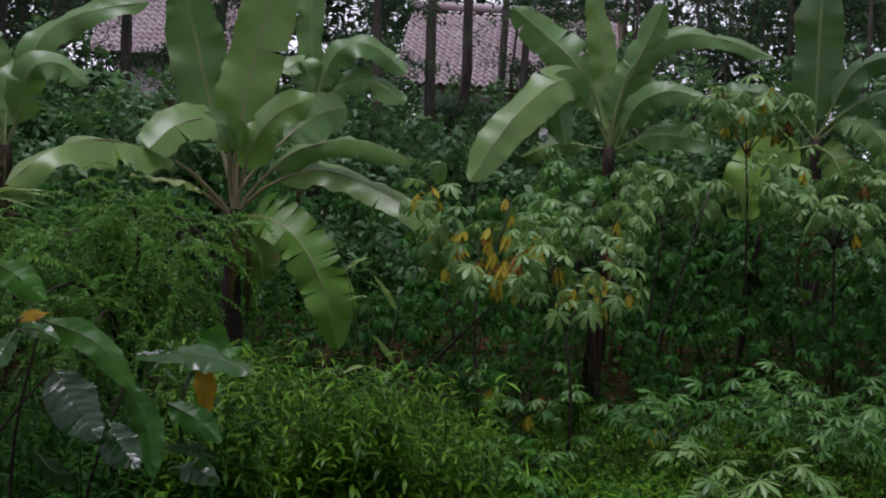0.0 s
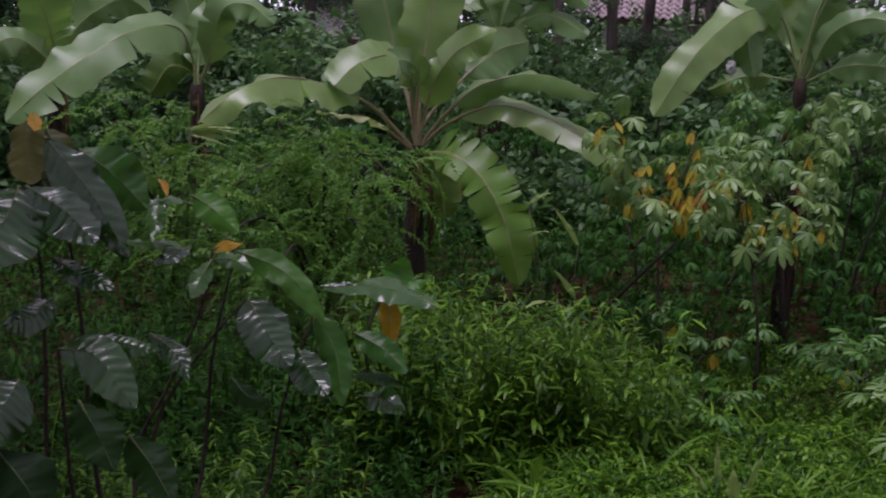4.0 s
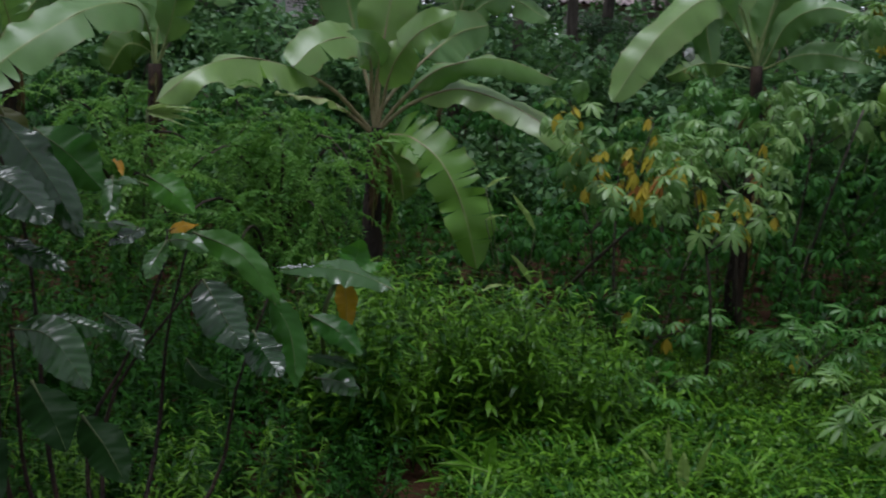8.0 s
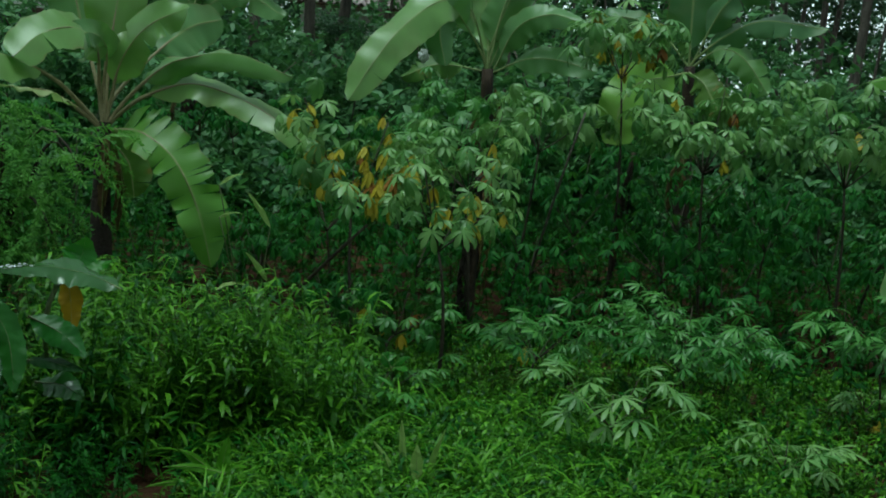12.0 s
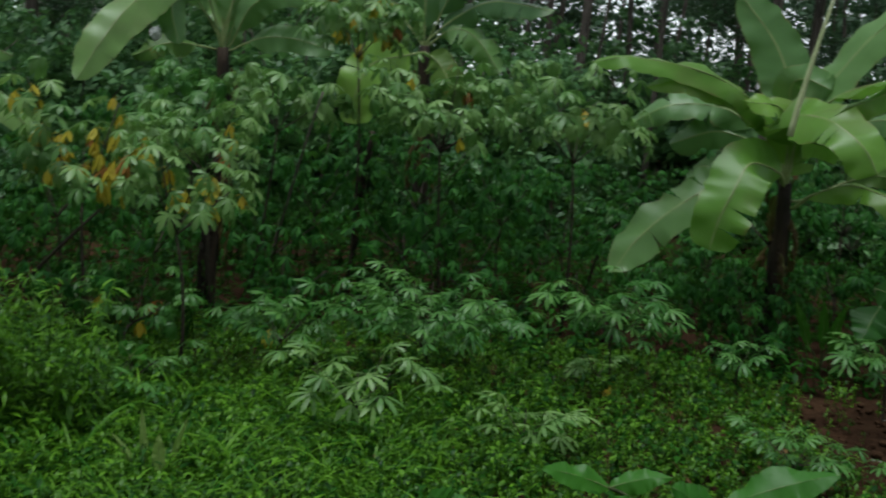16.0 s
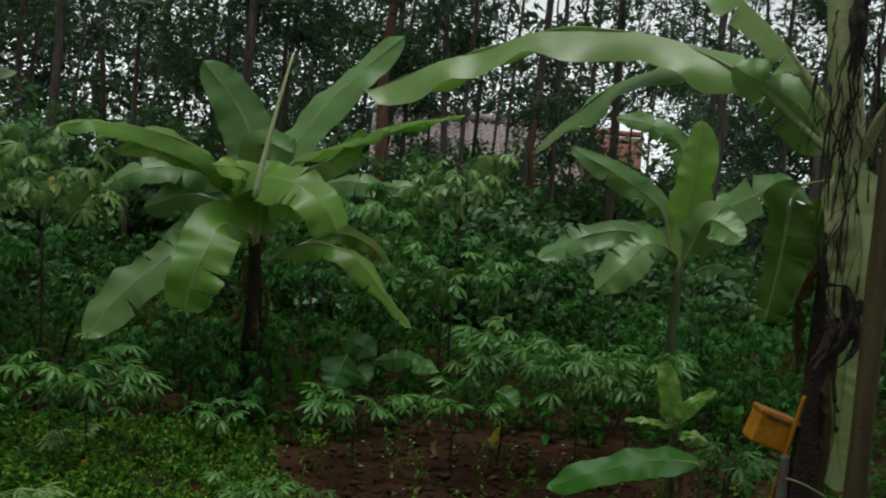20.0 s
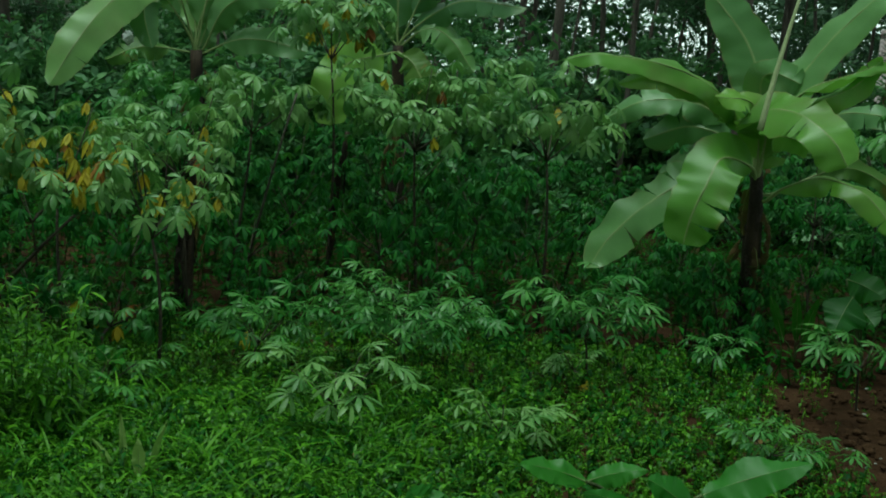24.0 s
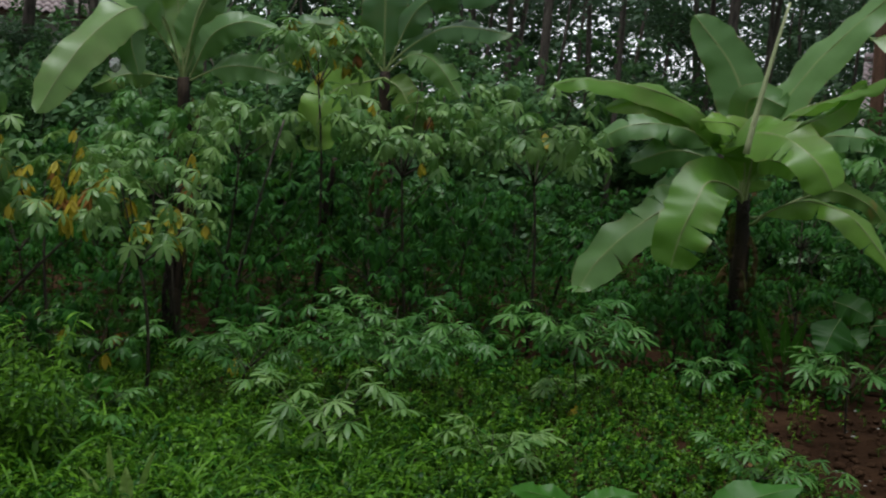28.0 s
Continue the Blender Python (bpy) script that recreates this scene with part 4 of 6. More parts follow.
banana("banana plant with dark leaves at the edge of the trees", (-7.15, 7.35, 0.00), B7, [
    ([(-7.06, 7.24, 1.53), (-7.03, 7.13, 1.74), (-7.01, 7.01, 2.03)], 0.44, dict(face=to_cam(B7, 0.1), pet=0.1, fold=0.3, rib_mat=PETIOLE, rib=0.016)),
    ([(-7.08, 7.35, 1.53), (-6.94, 7.49, 1.80), (-6.72, 7.69, 1.95), (-6.55, 7.83, 1.79)], 0.34, dict(face=to_cam(B7, 0.5))),
    ([(-6.95, 7.06, 1.44), (-7.05, 6.82, 1.60), (-7.17, 6.55, 1.46)], 0.32, dict(face=to_cam(B7, 0.7))),
    ([(-7.15, 7.42, 1.53), (-7.14, 7.57, 1.98), (-7.05, 7.80, 2.31)], 0.3, dict(face=to_cam(B7, 0.5))),
], r=0.09, seed=14, mat=BANANA_FAR, dry=5)
B8 = (-4.67, 10.32, 1.55)
banana("banana plant in shade with dull leaves near trunks", (-4.77, 10.42, 0.00), B8, [
    ([(-4.66, 10.33, 1.92), (-4.51, 10.39, 2.29), (-4.23, 10.51, 2.35), (-3.89, 10.53, 2.11)], 0.34, dict(face=to_cam(B8, 0.8), pet=0.25, tear=0.3)),
    ([(-4.71, 10.31, 1.91), (-4.83, 10.25, 2.16), (-4.93, 10.09, 2.04)], 0.32, dict(face=to_cam(B8, 0.6), pet=0.3)),
    ([(-4.63, 10.34, 1.81), (-4.31, 10.48, 2.04), (-3.88, 10.54, 1.86)], 0.3, dict(face=to_cam(B8, 0.5))),
    ([(-4.74, 10.40, 1.97), (-4.84, 10.46, 2.54), (-4.86, 10.57, 3.07)], 0.3, dict(face=to_cam(B8, 0.0))),
], r=0.09, seed=15, mat=BANANA_FAR, dry=5)

# a young sucker and low single leaves by the tilled bed
S1 = (3.59, 4.93, 0.41)
banana("small banana sucker with four fresh leaves", (3.61, 4.98, 0.00), S1, [
    ([(3.57, 4.94, 0.49), (3.53, 4.94, 0.62), (3.50, 4.95, 0.76)], 0.12, dict(face=to_cam(S1, 0.2), pet=0.1, fold=0.3, tear=0)),
    ([(3.59, 4.93, 0.46), (3.61, 4.85, 0.56), (3.67, 4.75, 0.64)], 0.09, dict(face=to_cam(S1, 0.6), tear=0, pet=0.1)),
    ([(3.55, 4.95, 0.44), (3.43, 4.98, 0.46), (3.32, 4.99, 0.45)], 0.07, dict(face=to_cam(S1, 1.0), tear=0, pet=0.1)),
    ([(3.60, 4.92, 0.40), (3.60, 4.79, 0.42), (3.65, 4.73, 0.39)], 0.08, dict(face=to_cam(S1, 1.0), tear=0, pet=0.1)),
    ([(3.57, 4.94, 0.46), (3.54, 4.96, 0.50), (3.51, 4.98, 0.50)], 0.06, dict(face=to_cam(S1, 0.5), tear=0, pet=0.1)),
], r=0.025, seed=16, stem_mat=STEM_GREEN, dry=2, rib=0.005, mat=BANANA_FRESH)
S2 = (3.05, 3.96, 0.46)
banana("low banana sucker with one leaf held over the soil", (3.07, 4.01, 0.00), S2, [
    ([(3.02, 3.98, 0.50), (2.86, 4.06, 0.49), (2.68, 4.14, 0.43), (2.49, 4.23, 0.34)], 0.15, dict(face=to_cam(S2, 1.2), pet=0.05, fold=0.25, tear=0, mat=TARO, ribs=0.0004, ripple=0.012)),
], r=0.02, seed=17, stem_mat=STEM_GREEN, dry=0, rib=0.005)
# ---- cassava ----
cassava("tall cassava with hanging yellow and rust leaves", (-1.74, 6.15, 0.00), (-1.86, 6.25, 1.08), 0.38, 0.44, 90, 1.12, 21, 8, CASSAVA_PALE, 0.30)
cassava("cassava with a loose pale crown behind a leggy one", (-1.26, 6.84, 0.00), (-1.34, 6.79, 1.10), 0.34, 0.26, 48, 1.15, 48, 6, CASSAVA_PALE, 0.05)
cassava("leggy cassava with pale leaves on a dark stem", (-1.18, 5.64, 0.00), (-1.23, 5.64, 0.91), 0.28, 0.25, 44, 1.1, 22, 6, CASSAVA_PALE, 0.12)
cassava("tall single cassava with a dense pale crown", (-0.60, 8.05, 0.00), (-0.64, 8.00, 1.87), 0.40, 0.24, 62, 1.3, 23, 6, CASSAVA_PALE, 0.12)
cassava("leaning cassava with green crown", (-1.23, 7.85, 0.00), (-1.08, 7.75, 1.29), 0.33, 0.20, 42, 1.3, 24, 5, CASSAVA_PALE)
cassava("wide spreading cassava with many drooping leaves", (0.04, 7.62, 0.00), (-0.06, 7.52, 1.33), 0.50, 0.28, 105, 1.2, 25, 8, CASSAVA_PALE, 0.02)
cassava("bushy cassava with pale drooping leaves", (0.79, 7.42, 0.00), (0.75, 7.37, 1.37), 0.40, 0.32, 85, 1.25, 26, 7, CASSAVA_PALE, 0.01)
cassava("low wide cassava bush over weeds", (-0.00, 5.92, 0.00), (-0.04, 5.87, 0.34), 0.52, 0.19, 95, 1.0, 27, 11, CASSAVA, low=True)
cassava("low cassava bush with light leaves", (-0.69, 5.83, 0.00), (-0.73, 5.78, 0.30), 0.27, 0.15, 30, 1.05, 28, 7, CASSAVA, 0.02, low=True)
cassava("small cassava with large spread leaves in the grass", (-0.25, 5.01, 0.00), (-0.29, 4.96, 0.23), 0.30, 0.12, 17, 1.20, 29, 8, CASSAVA_PALE, low=True)
cassava("young cassava on a short stem", (0.41, 4.86, 0.00), (0.41, 4.84, 0.16), 0.16, 0.08, 13, 1.10, 30, 5, CASSAVA_PALE, low=True)
cassava("low cassava under a taller one", (-1.51, 6.08, 0.00), (-1.53, 6.14, 0.25), 0.26, 0.16, 36, 1.0, 31, 5, CASSAVA, 0.03)
cassava("green cassava crown between banana leaves", (-1.65, 8.20, 0.00), (-1.69, 8.15, 1.26), 0.42, 0.26, 55, 1.25, 32, 7, CASSAVA)
cassava("cassava bush beside a banana stem", (0.93, 6.10, 0.00), (0.89, 6.05, 0.45), 0.28, 0.22, 34, 1.2, 33, 6, CASSAVA, low=True)
cassava("low cassava in tall weeds", (-1.34, 5.11, 0.00), (-1.35, 5.15, 0.11), 0.26, 0.08, 20, 1.0, 34, 5, CASSAVA, low=True)
cassava("small pale cassava at the edge of the soil", (2.27, 5.91, 0.00), (2.23, 5.86, 0.34), 0.20, 0.11, 15, 1.15, 35, 4, CASSAVA, low=True)
cassava("small pale cassava near tilled soil", (2.77, 5.71, 0.00), (2.73, 5.66, 0.37), 0.17, 0.11, 15, 1.1, 36, 4, CASSAVA, low=True)
cassava("leafy cassava behind the tilled soil", (3.09, 5.89, 0.00), (3.05, 5.84, 0.62), 0.26, 0.22, 34, 1.2, 37, 6, CASSAVA, low=True)
cassava("leafy cassava with dense fingers of leaves", (3.31, 5.43, 0.00), (3.27, 5.38, 0.60), 0.28, 0.22, 40, 1.2, 38, 6, CASSAVA, low=True)
cassava("pale cassava beside a banana sucker", (3.90, 5.82, 0.00), (3.86, 5.77, 0.55), 0.26, 0.20, 32, 1.25, 39, 5, CASSAVA, low=True)
cassava("tall cassava before the trees", (3.77, 8.11, 0.00), (3.73, 8.06, 1.51), 0.28, 0.28, 42, 1.4, 40, 5, CASSAVA_PALE)
cassava("cassava with layered leaves", (3.34, 7.32, 0.00), (3.30, 7.27, 0.88), 0.40, 0.30, 50, 1.35, 41, 6, CASSAVA)
cassava("cassava crown behind a banana plant", (3.16, 8.36, 0.00), (3.12, 8.31, 1.30), 0.42, 0.28, 46, 1.35, 42, 6, CASSAVA)
cassava("low cassava by a yellow container", (3.55, 4.42, 0.00), (3.50, 4.36, 0.41), 0.19, 0.08, 26, 0.8, 44, 5, CASSAVA, low=True)
cassava("low spreading cassava on bare soil", (1.54, 4.83, 0.00), (1.50, 4.78, 0.17), 0.25, 0.09, 22, 0.80, 45, 7, CASSAVA, low=True)
cassava("seedling cassava with few leaves", (0.86, 6.02, 0.00), (0.85, 6.05, 0.14), 0.10, 0.06, 9, 0.8, 46, 3, CASSAVA_PALE, low=True)
cassava("seedling cassava beside a banana stem", (1.62, 6.26, 0.00), (1.60, 6.21, 0.22), 0.13, 0.06, 11, 0.85, 47, 3, CASSAVA, low=True)

_r = random.Random(77)
for _k in range(40):
    _a = radians(90 - 46 + 92 * (_k + _r.random()) / 40)
    _d = _r.uniform(8.8, 12.5)
    _x, _y = _d * math.cos(_a), _d * math.sin(_a)
    _h = _r.uniform(0.45, 1.0)
    cassava_far("green cassava shrub in a shaded row", (_x, _y, lift(_x, _y)), (_x + _r.uniform(-0.1, 0.1), _y, _h), _r.uniform(0.35, 0.55), _r.uniform(0.22, 0.4), 54, 1.0, 100 + _k, 6)

_r = random.Random(78)
_n = 0
while _n < 30:
    _d, _b = _r.uniform(6.0, 9.2), _r.uniform(-46, 44)
    _x, _y = _d * math.sin(radians(_b)), _d * math.cos(radians(_b))
    if on_soil(_x, _y) or (_d < 7.0 and -15 < _b < 20) or (_d < 7.2 and _b < -18):
        continue
    _n += 1
    _h = _r.uniform(0.22, 0.5)
    cassava_far("low green cassava shrub among weeds", (_x, _y, lift(_x, _y)), (_x + _r.uniform(-0.1, 0.1), _y, _h), _r.uniform(0.25, 0.42), _r.uniform(0.12, 0.24), 42, _r.uniform(0.75, 0.95), 700 + _n, 5, "low cassava in the garden")

for _k, (_c, _rx, _rz, _n) in enumerate((((-0.94, 8.96, 0.79), 0.45, 0.3, 46), ((-0.19, 8.72, 0.81), 0.45, 0.3, 46), ((-1.60, 9.08, 0.93), 0.45, 0.3, 46), ((-2.31, 7.27, 0.68), 0.4, 0.25, 40), ((-0.88, 8.38, 0.68), 0.45, 0.25, 44), ((0.40, 8.21, 0.75), 0.45, 0.25, 44), ((-1.70, 7.23, 0.46), 0.4, 0.18, 36), ((-1.05, 7.55, 0.45), 0.4, 0.18, 36), ((-0.22, 7.42, 0.56), 0.4, 0.18, 36), ((0.04, 8.01, 0.56), 0.45, 0.25, 40), ((0.79, 7.97, 0.62), 0.45, 0.25, 40), ((-2.84, 7.40, 0.43), 0.4, 0.25, 40), ((2.67, 8.14, 0.96), 0.45, 0.3, 44))):
    cassava_far("green cassava shrub standing between taller ones", (_c[0] + 0.05, _c[1] + 0.05, lift(_c[0], _c[1])), _c, _rx, _rz, _n, 1.05, 160 + _k, 6, "cassava between the banana plants")

# ---- weeds and grass ----
def sprig(rng, n, length, width, height, stations=4):
    """A weed: an upright stalk with n leaves."""
    top = Vector((rng.uniform(-0.25, 0.25) * height, rng.uniform(-0.25, 0.25) * height, height))
    line = bezier((0, 0, -0.03), top * 0.5 + Vector((rng.uniform(-0.04, 0.04), rng.uniform(-0.04, 0.04), 0)), top, 5)
    bits = [tube_data(line, [0.003, 0.003, 0.0025, 0.002, 0.0015], 3)]
    for k in range(n):
        u = 0.15 + 0.85 * k / (n - 1)
        p = line[min(3, int(u * 4))].lerp(line[min(3, int(u * 4)) + 1], u * 4 - min(3, int(u * 4)))
        ln = length * rng.uniform(0.6, 1.15) * (1.1 - 0.5 * u)
        one = leaflet(ln, ln * width, rng.uniform(0.5, 1.5), rng.uniform(0, 6.28), rng.uniform(0.0, 0.8), stations)
        bits.append(moved(one, Matrix.Translation(p)))
    return join(*bits)


def tuft(rng, n, height, width):
    """A grass tuft of n bent blades."""
    bits = []
    for _ in range(n):
        a, h = rng.uniform(0, 6.28), height * rng.uniform(0.5, 1.1)
        one = leaflet(h, width * rng.uniform(0.7, 1.3), rng.uniform(0.8, 2.2), a, rng.uniform(1.0, 1.5), 6)
        bits.append(moved(one, Matrix.Translation((rng.uniform(-0.03, 0.03), rng.uniform(-0.03, 0.03), -0.01))))
    return join(*bits)


def spread(rng, n, near, far, left, right, scale=(0.7, 1.3), keep=None, kinds=3):
    """n placings between two distances and two bearings (degrees from the middle, to the right)."""
    out = []
    while len(out) < n:
        d = math.sqrt(rng.uniform(near * near, far * far))
        a = radians(90 - rng.uniform(left, right))
        x, y = d * math.cos(a), d * math.sin(a)
        if keep and rng.random() > keep(x, y):
            continue
        out.append((rng.randrange(kinds), turn((x, y, lift(x, y)), rng.uniform(0, 6.28), rng.uniform(-0.15, 0.15), rng.uniform(-0.15, 0.15), rng.uniform(*scale))))
    return out


def stuff(name, label, category, templates, placed, material):
    return tagged(new(name, merged(name, templates, placed, material)), label, category, kind="stuff")


def off_soil(x, y):
    return 0.04 if on_soil(x, y) else 1.0


def carpet(x, y):
    """How thick the low weeds stand: full in the open, thin under the banana plants, ragged towards the path."""
    if on_soil(x, y):
        return 0.04
    edge = math.hypot(x, y) - 3.7 + 0.9 * noise.noise(Vector((x * 0.9, y * 0.9, 4)))
    thin = 1.0 if x < 1.35 else max(0.12, 1.0 - 1.3 * (x - 1.35))
    return thin * min(1.0, max(0.05, 0.5 + edge))


def trodden(x, y):
    """Thin weeds on the path, in patches."""
    return max(0.04, 0.25 + 1.2 * noise.noise(Vector((x * 0.7, y * 0.7, 8)))) * (0.1 if math.hypot(x, y) < 0.7 else 1.0)


_r = random.Random(8)
LOW = [sprig(_r, 9, 0.075, 0.42, 0.16) for _ in range(4)]
LOW_FAR = [sprig(_r, 8, 0.078, 0.42, 0.16, 3) for _ in range(4)]
CREEP = [sprig(_r, 8, 0.038, 0.45, 0.07, 3) for _ in range(4)]
TALL = [sprig(_r, 22, 0.105, 0.24, 0.44) for _ in range(5)]
FINE = [sprig(_r, 36, 0.088, 0.21, 0.46) for _ in range(5)]
TUFTS = [tuft(_r, 8, 0.26, 0.010) for _ in range(4)]
WIDE = [tuft(_r, 6, 0.38, 0.017) for _ in range(4)]
stuff("creeping_weeds", "low bright green weeds carpeting the soil", "weeds", CREEP, spread(_r, 9000, 2.9, 7.0, -24, 55, (0.7, 1.5), carpet, 4), WEED_LIGHT)
stuff("path_weeds", "thin low weeds on the trodden ground", "weeds", CREEP, spread(_r, 2600, 0.6, 8.0, 60, 300, (0.5, 1.2), trodden, 4) + spread(_r, 900, 0.8, 4.0, -60, 60, (0.5, 1.1), trodden, 4), WEED)
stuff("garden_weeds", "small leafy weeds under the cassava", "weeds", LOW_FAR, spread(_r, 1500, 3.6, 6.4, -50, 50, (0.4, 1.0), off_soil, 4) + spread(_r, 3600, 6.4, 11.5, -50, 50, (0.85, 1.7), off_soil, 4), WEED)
stuff("leafy_weeds", "fresh leafy weeds in the open front", "weeds", LOW, spread(_r, 1600, 3.6, 5.8, -20, 6, (0.35, 0.95), off_soil, 4), WEED_LIGHT)
stuff("row_weeds", "taller weeds between the rows of cassava", "weeds", TALL, spread(_r, 650, 8.0, 13.0, -50, 50, (0.8, 1.4), off_soil, 5) + spread(_r, 420, 4.3, 9.0, -64, -33, (0.6, 1.2), off_soil, 5), WEED)
stuff("meadow_grass", "fresh green grass tufts among weeds", "grass", TUFTS, spread(_r, 420, 3.8, 5.5, -23, 1, (0.6, 1.15), off_soil, 4), GRASS)
stuff("broad_grass", "broad bent grass blades in the front", "grass", WIDE, spread(_r, 110, 3.8, 5.3, -24, 0, (0.5, 0.95), off_soil, 4), GRASS)


def thicket(name, label, spots, templates, n, material, seed, scale=(0.8, 1.3)):
    """A stand of tall weeds round some spots (x, y, radius)."""
    rng = random.Random(seed)
    placed = []
    for i in range(n):
        x, y, r = spots[i % len(spots)]
        a, q = rng.uniform(0, 6.28), r * math.sqrt(rng.random())
        px, py = x + q * math.cos(a), y + q * math.sin(a)
        placed.append((rng.randrange(len(templates)), turn((px, py, lift(px, py)), rng.uniform(0, 6.28), rng.uniform(-0.2, 0.2), rng.uniform(-0.2, 0.2), rng.uniform(*scale))))
    return stuff(name, label, "weeds", templates, placed, material)


WS = (-2.08, 4.53, 0.00)
thicket("weed_thicket", "tall leafy weeds with narrow pale green leaves", [(WS[0], WS[1], 0.42), (WS[0] + 0.4, WS[1] + 0.15, 0.4), (WS[0] - 0.1, WS[1] - 0.35, 0.4), (WS[0] - 0.35, WS[1] + 0.1, 0.25)], FINE, 330, WEED_LIGHT, 31, (0.7, 1.45))
WT = (-3.01, 3.46, 0.00)
# both thickets take the dark weed green, so part of their shade is colour
thicket("shade_weeds", "leafy weeds under broad leaves, dark green standing for shade", [(WT[0], WT[1], 0.5), (WT[0] + 0.5, WT[1] + 0.4, 0.5), (WT[0] - 0.4, WT[1] + 0.6, 0.6), (WT[0] + 0.3, WT[1] + 1.2, 0.6)], FINE + LOW, 300, WEED, 32, (0.7, 1.3))

thicket("undergrowth", "small-leaved undergrowth, dark green standing for deep shade", [(3.8 * math.sin(radians(_b)), 3.8 * math.cos(radians(_b)), 0.42) for _b in (-49, -46, -43, -39, -35, -31)], FINE + LOW, 240, WEED, 33, (0.5, 0.9))
thicket("shade_sprouts", "small bright-leaved weeds showing through deep shade", [(3.7 * math.sin(radians(_b)), 3.7 * math.cos(radians(_b)), 0.35) for _b in (-46, -43, -40, -37, -34)], LOW + FINE, 140, WEED_LIGHT, 34, (0.45, 1.0))
# ---- trees and distance ----
def fleck(length, width, ang, lift_, rng):
    """One small flat leaf: a diamond bent a little along its middle."""
    d = Vector((math.cos(ang) * math.cos(lift_), math.sin(ang) * math.cos(lift_), math.sin(lift_)))
    s = Vector((-math.sin(ang), math.cos(ang), rng.uniform(-0.5, 0.5))).normalized() * width * 0.5
    m = d * length * 0.45 + UP * 0.1 * length
    return [Vector((0, 0, 0)), m + s, d * length, m - s], [(0, 1, 2, 3)]


def twig(rng, n, length, size, slim=0.45):
    """A leafy twig along x."""
    line = bezier((0, 0, 0), (length * 0.5, rng.uniform(-0.1, 0.1) * length, rng.uniform(-0.1, 0.1) * length), (length, 0, -0.15 * length), 4)
    bits = [tube_data([line[0], line[2], line[3]], [0.006, 0.004, 0.003], 3)]
    for k in range(n):
        u = rng.random() * 2.99
        p = line[int(u)].lerp(line[int(u) + 1], u % 1)
        ln = size * rng.uniform(0.6, 1.3)
        one = fleck(ln, ln * slim, rng.uniform(0, 6.28), rng.uniform(-1.0, 0.7), rng)
        bits.append(moved(one, Matrix.Translation(p + Vector((rng.uniform(-1, 1), rng.uniform(-1, 1), rng.uniform(-1, 1))) * 0.08)))
    return join(*bits)


_r = random.Random(9)
TWIGS = [twig(_r, 56, 0.66, 0.066) for _ in range(6)]
BUSH = [twig(_r, 22, 0.38, 0.120, 0.5) for _ in range(6)]
_c = random.Random(90)
COARSE = [twig(_c, 28, 0.66, 0.093) for _ in range(6)]


def tree(x, y, height, r, seed, low=2.5, n=70, reach=1.1, bark=None, lean=0.0, label="slender tree with a thin dark crown", twigs=None):
    """A slender tree: a tapered trunk, thin limbs, and leafy twigs from the height `low` upwards."""
    rng = random.Random(seed)
    root = thing("slender_tree", (x, y, lift(x, y)), label, "tree", "trees behind the garden")
    top = Vector((lean * height + rng.uniform(-0.2, 0.2), rng.uniform(-0.2, 0.2), height))
    trunk = bezier((0, 0, -0.1), top * 0.5 + Vector((rng.uniform(-0.12, 0.12), 0, 0)), top, 9)
    trunk = [p + Vector((noise.noise(Vector((seed * 1.7, k * 0.55, 0))), noise.noise(Vector((seed * 1.7, k * 0.55, 7))), 0)) * 0.16 * min(1.0, k / 2) for k, p in enumerate(trunk)]
    child("trunk", tubes_mesh("trunk", [(trunk, [r * (1.1 - 0.7 * k / 8) for k in range(9)])], bark or BARK, 9, 0.06, rng), root)
    placed = []
    limbs = max(3, n // 16)
    for k in range(limbs):
        u = min(7.99, 8 * (low + (height - low) * rng.random()) / height)
        p = trunk[int(u)].lerp(trunk[int(u) + 1], u % 1)
        a = rng.uniform(0, 6.28)
        q = p + Vector((math.cos(a), math.sin(a), rng.uniform(0.0, 0.7))) * reach * rng.uniform(0.4, 1.0)
        line = bezier(p, p.lerp(q, 0.5) + UP * 0.08, q, 4)
        child("limb", tubes_mesh("limb", [(line, [0.016, 0.012, 0.009, 0.005])], bark or BARK, 4), root)
        for _ in range(n // limbs):
            w = rng.uniform(0.2, 2.99)
            s = line[int(w)].lerp(line[int(w) + 1], w % 1)
            placed.append((rng.randrange(6), turn(s, a + rng.uniform(-1.4, 1.4), rng.uniform(-0.7, 0.6), rng.uniform(-1, 1), rng.uniform(0.7, 1.4))))
    child("crown", merged("crown", twigs or TWIGS, placed, TREE_LEAF), root)
    return root


_r = random.Random(10)
for _k in range(84):
    _b = -16 + 68 * (_k + _r.random()) / 84
    _d = _r.uniform(13.0, 24)
    if _b < -10 and _k % 3:
        continue
    tree(_d * math.sin(radians(_b)), _d * math.cos(radians(_b)), _r.uniform(7, 10.5), 0.02 + 0.05 * _r.random() ** 2, 300 + _k, _r.uniform(0.8, 2.6), 90 if 13 < _b < 30 else 68, 1.2, lean=_r.uniform(-0.05, 0.07))
for _k in range(34):
    _b = -60 + 46 * (_k + _r.random()) / 34
    if (-32 < _b < -21 and _k % 2) or (-21 <= _b < -12 and _k % 3):
        continue
    _d = _r.uniform(12.5, 20)
    tree(_d * math.sin(radians(_b)), _d * math.cos(radians(_b)), _r.uniform(6, 9), _r.uniform(0.05, 0.10), 400 + _k, _r.uniform(0.8, 1.8), 90, 1.6)
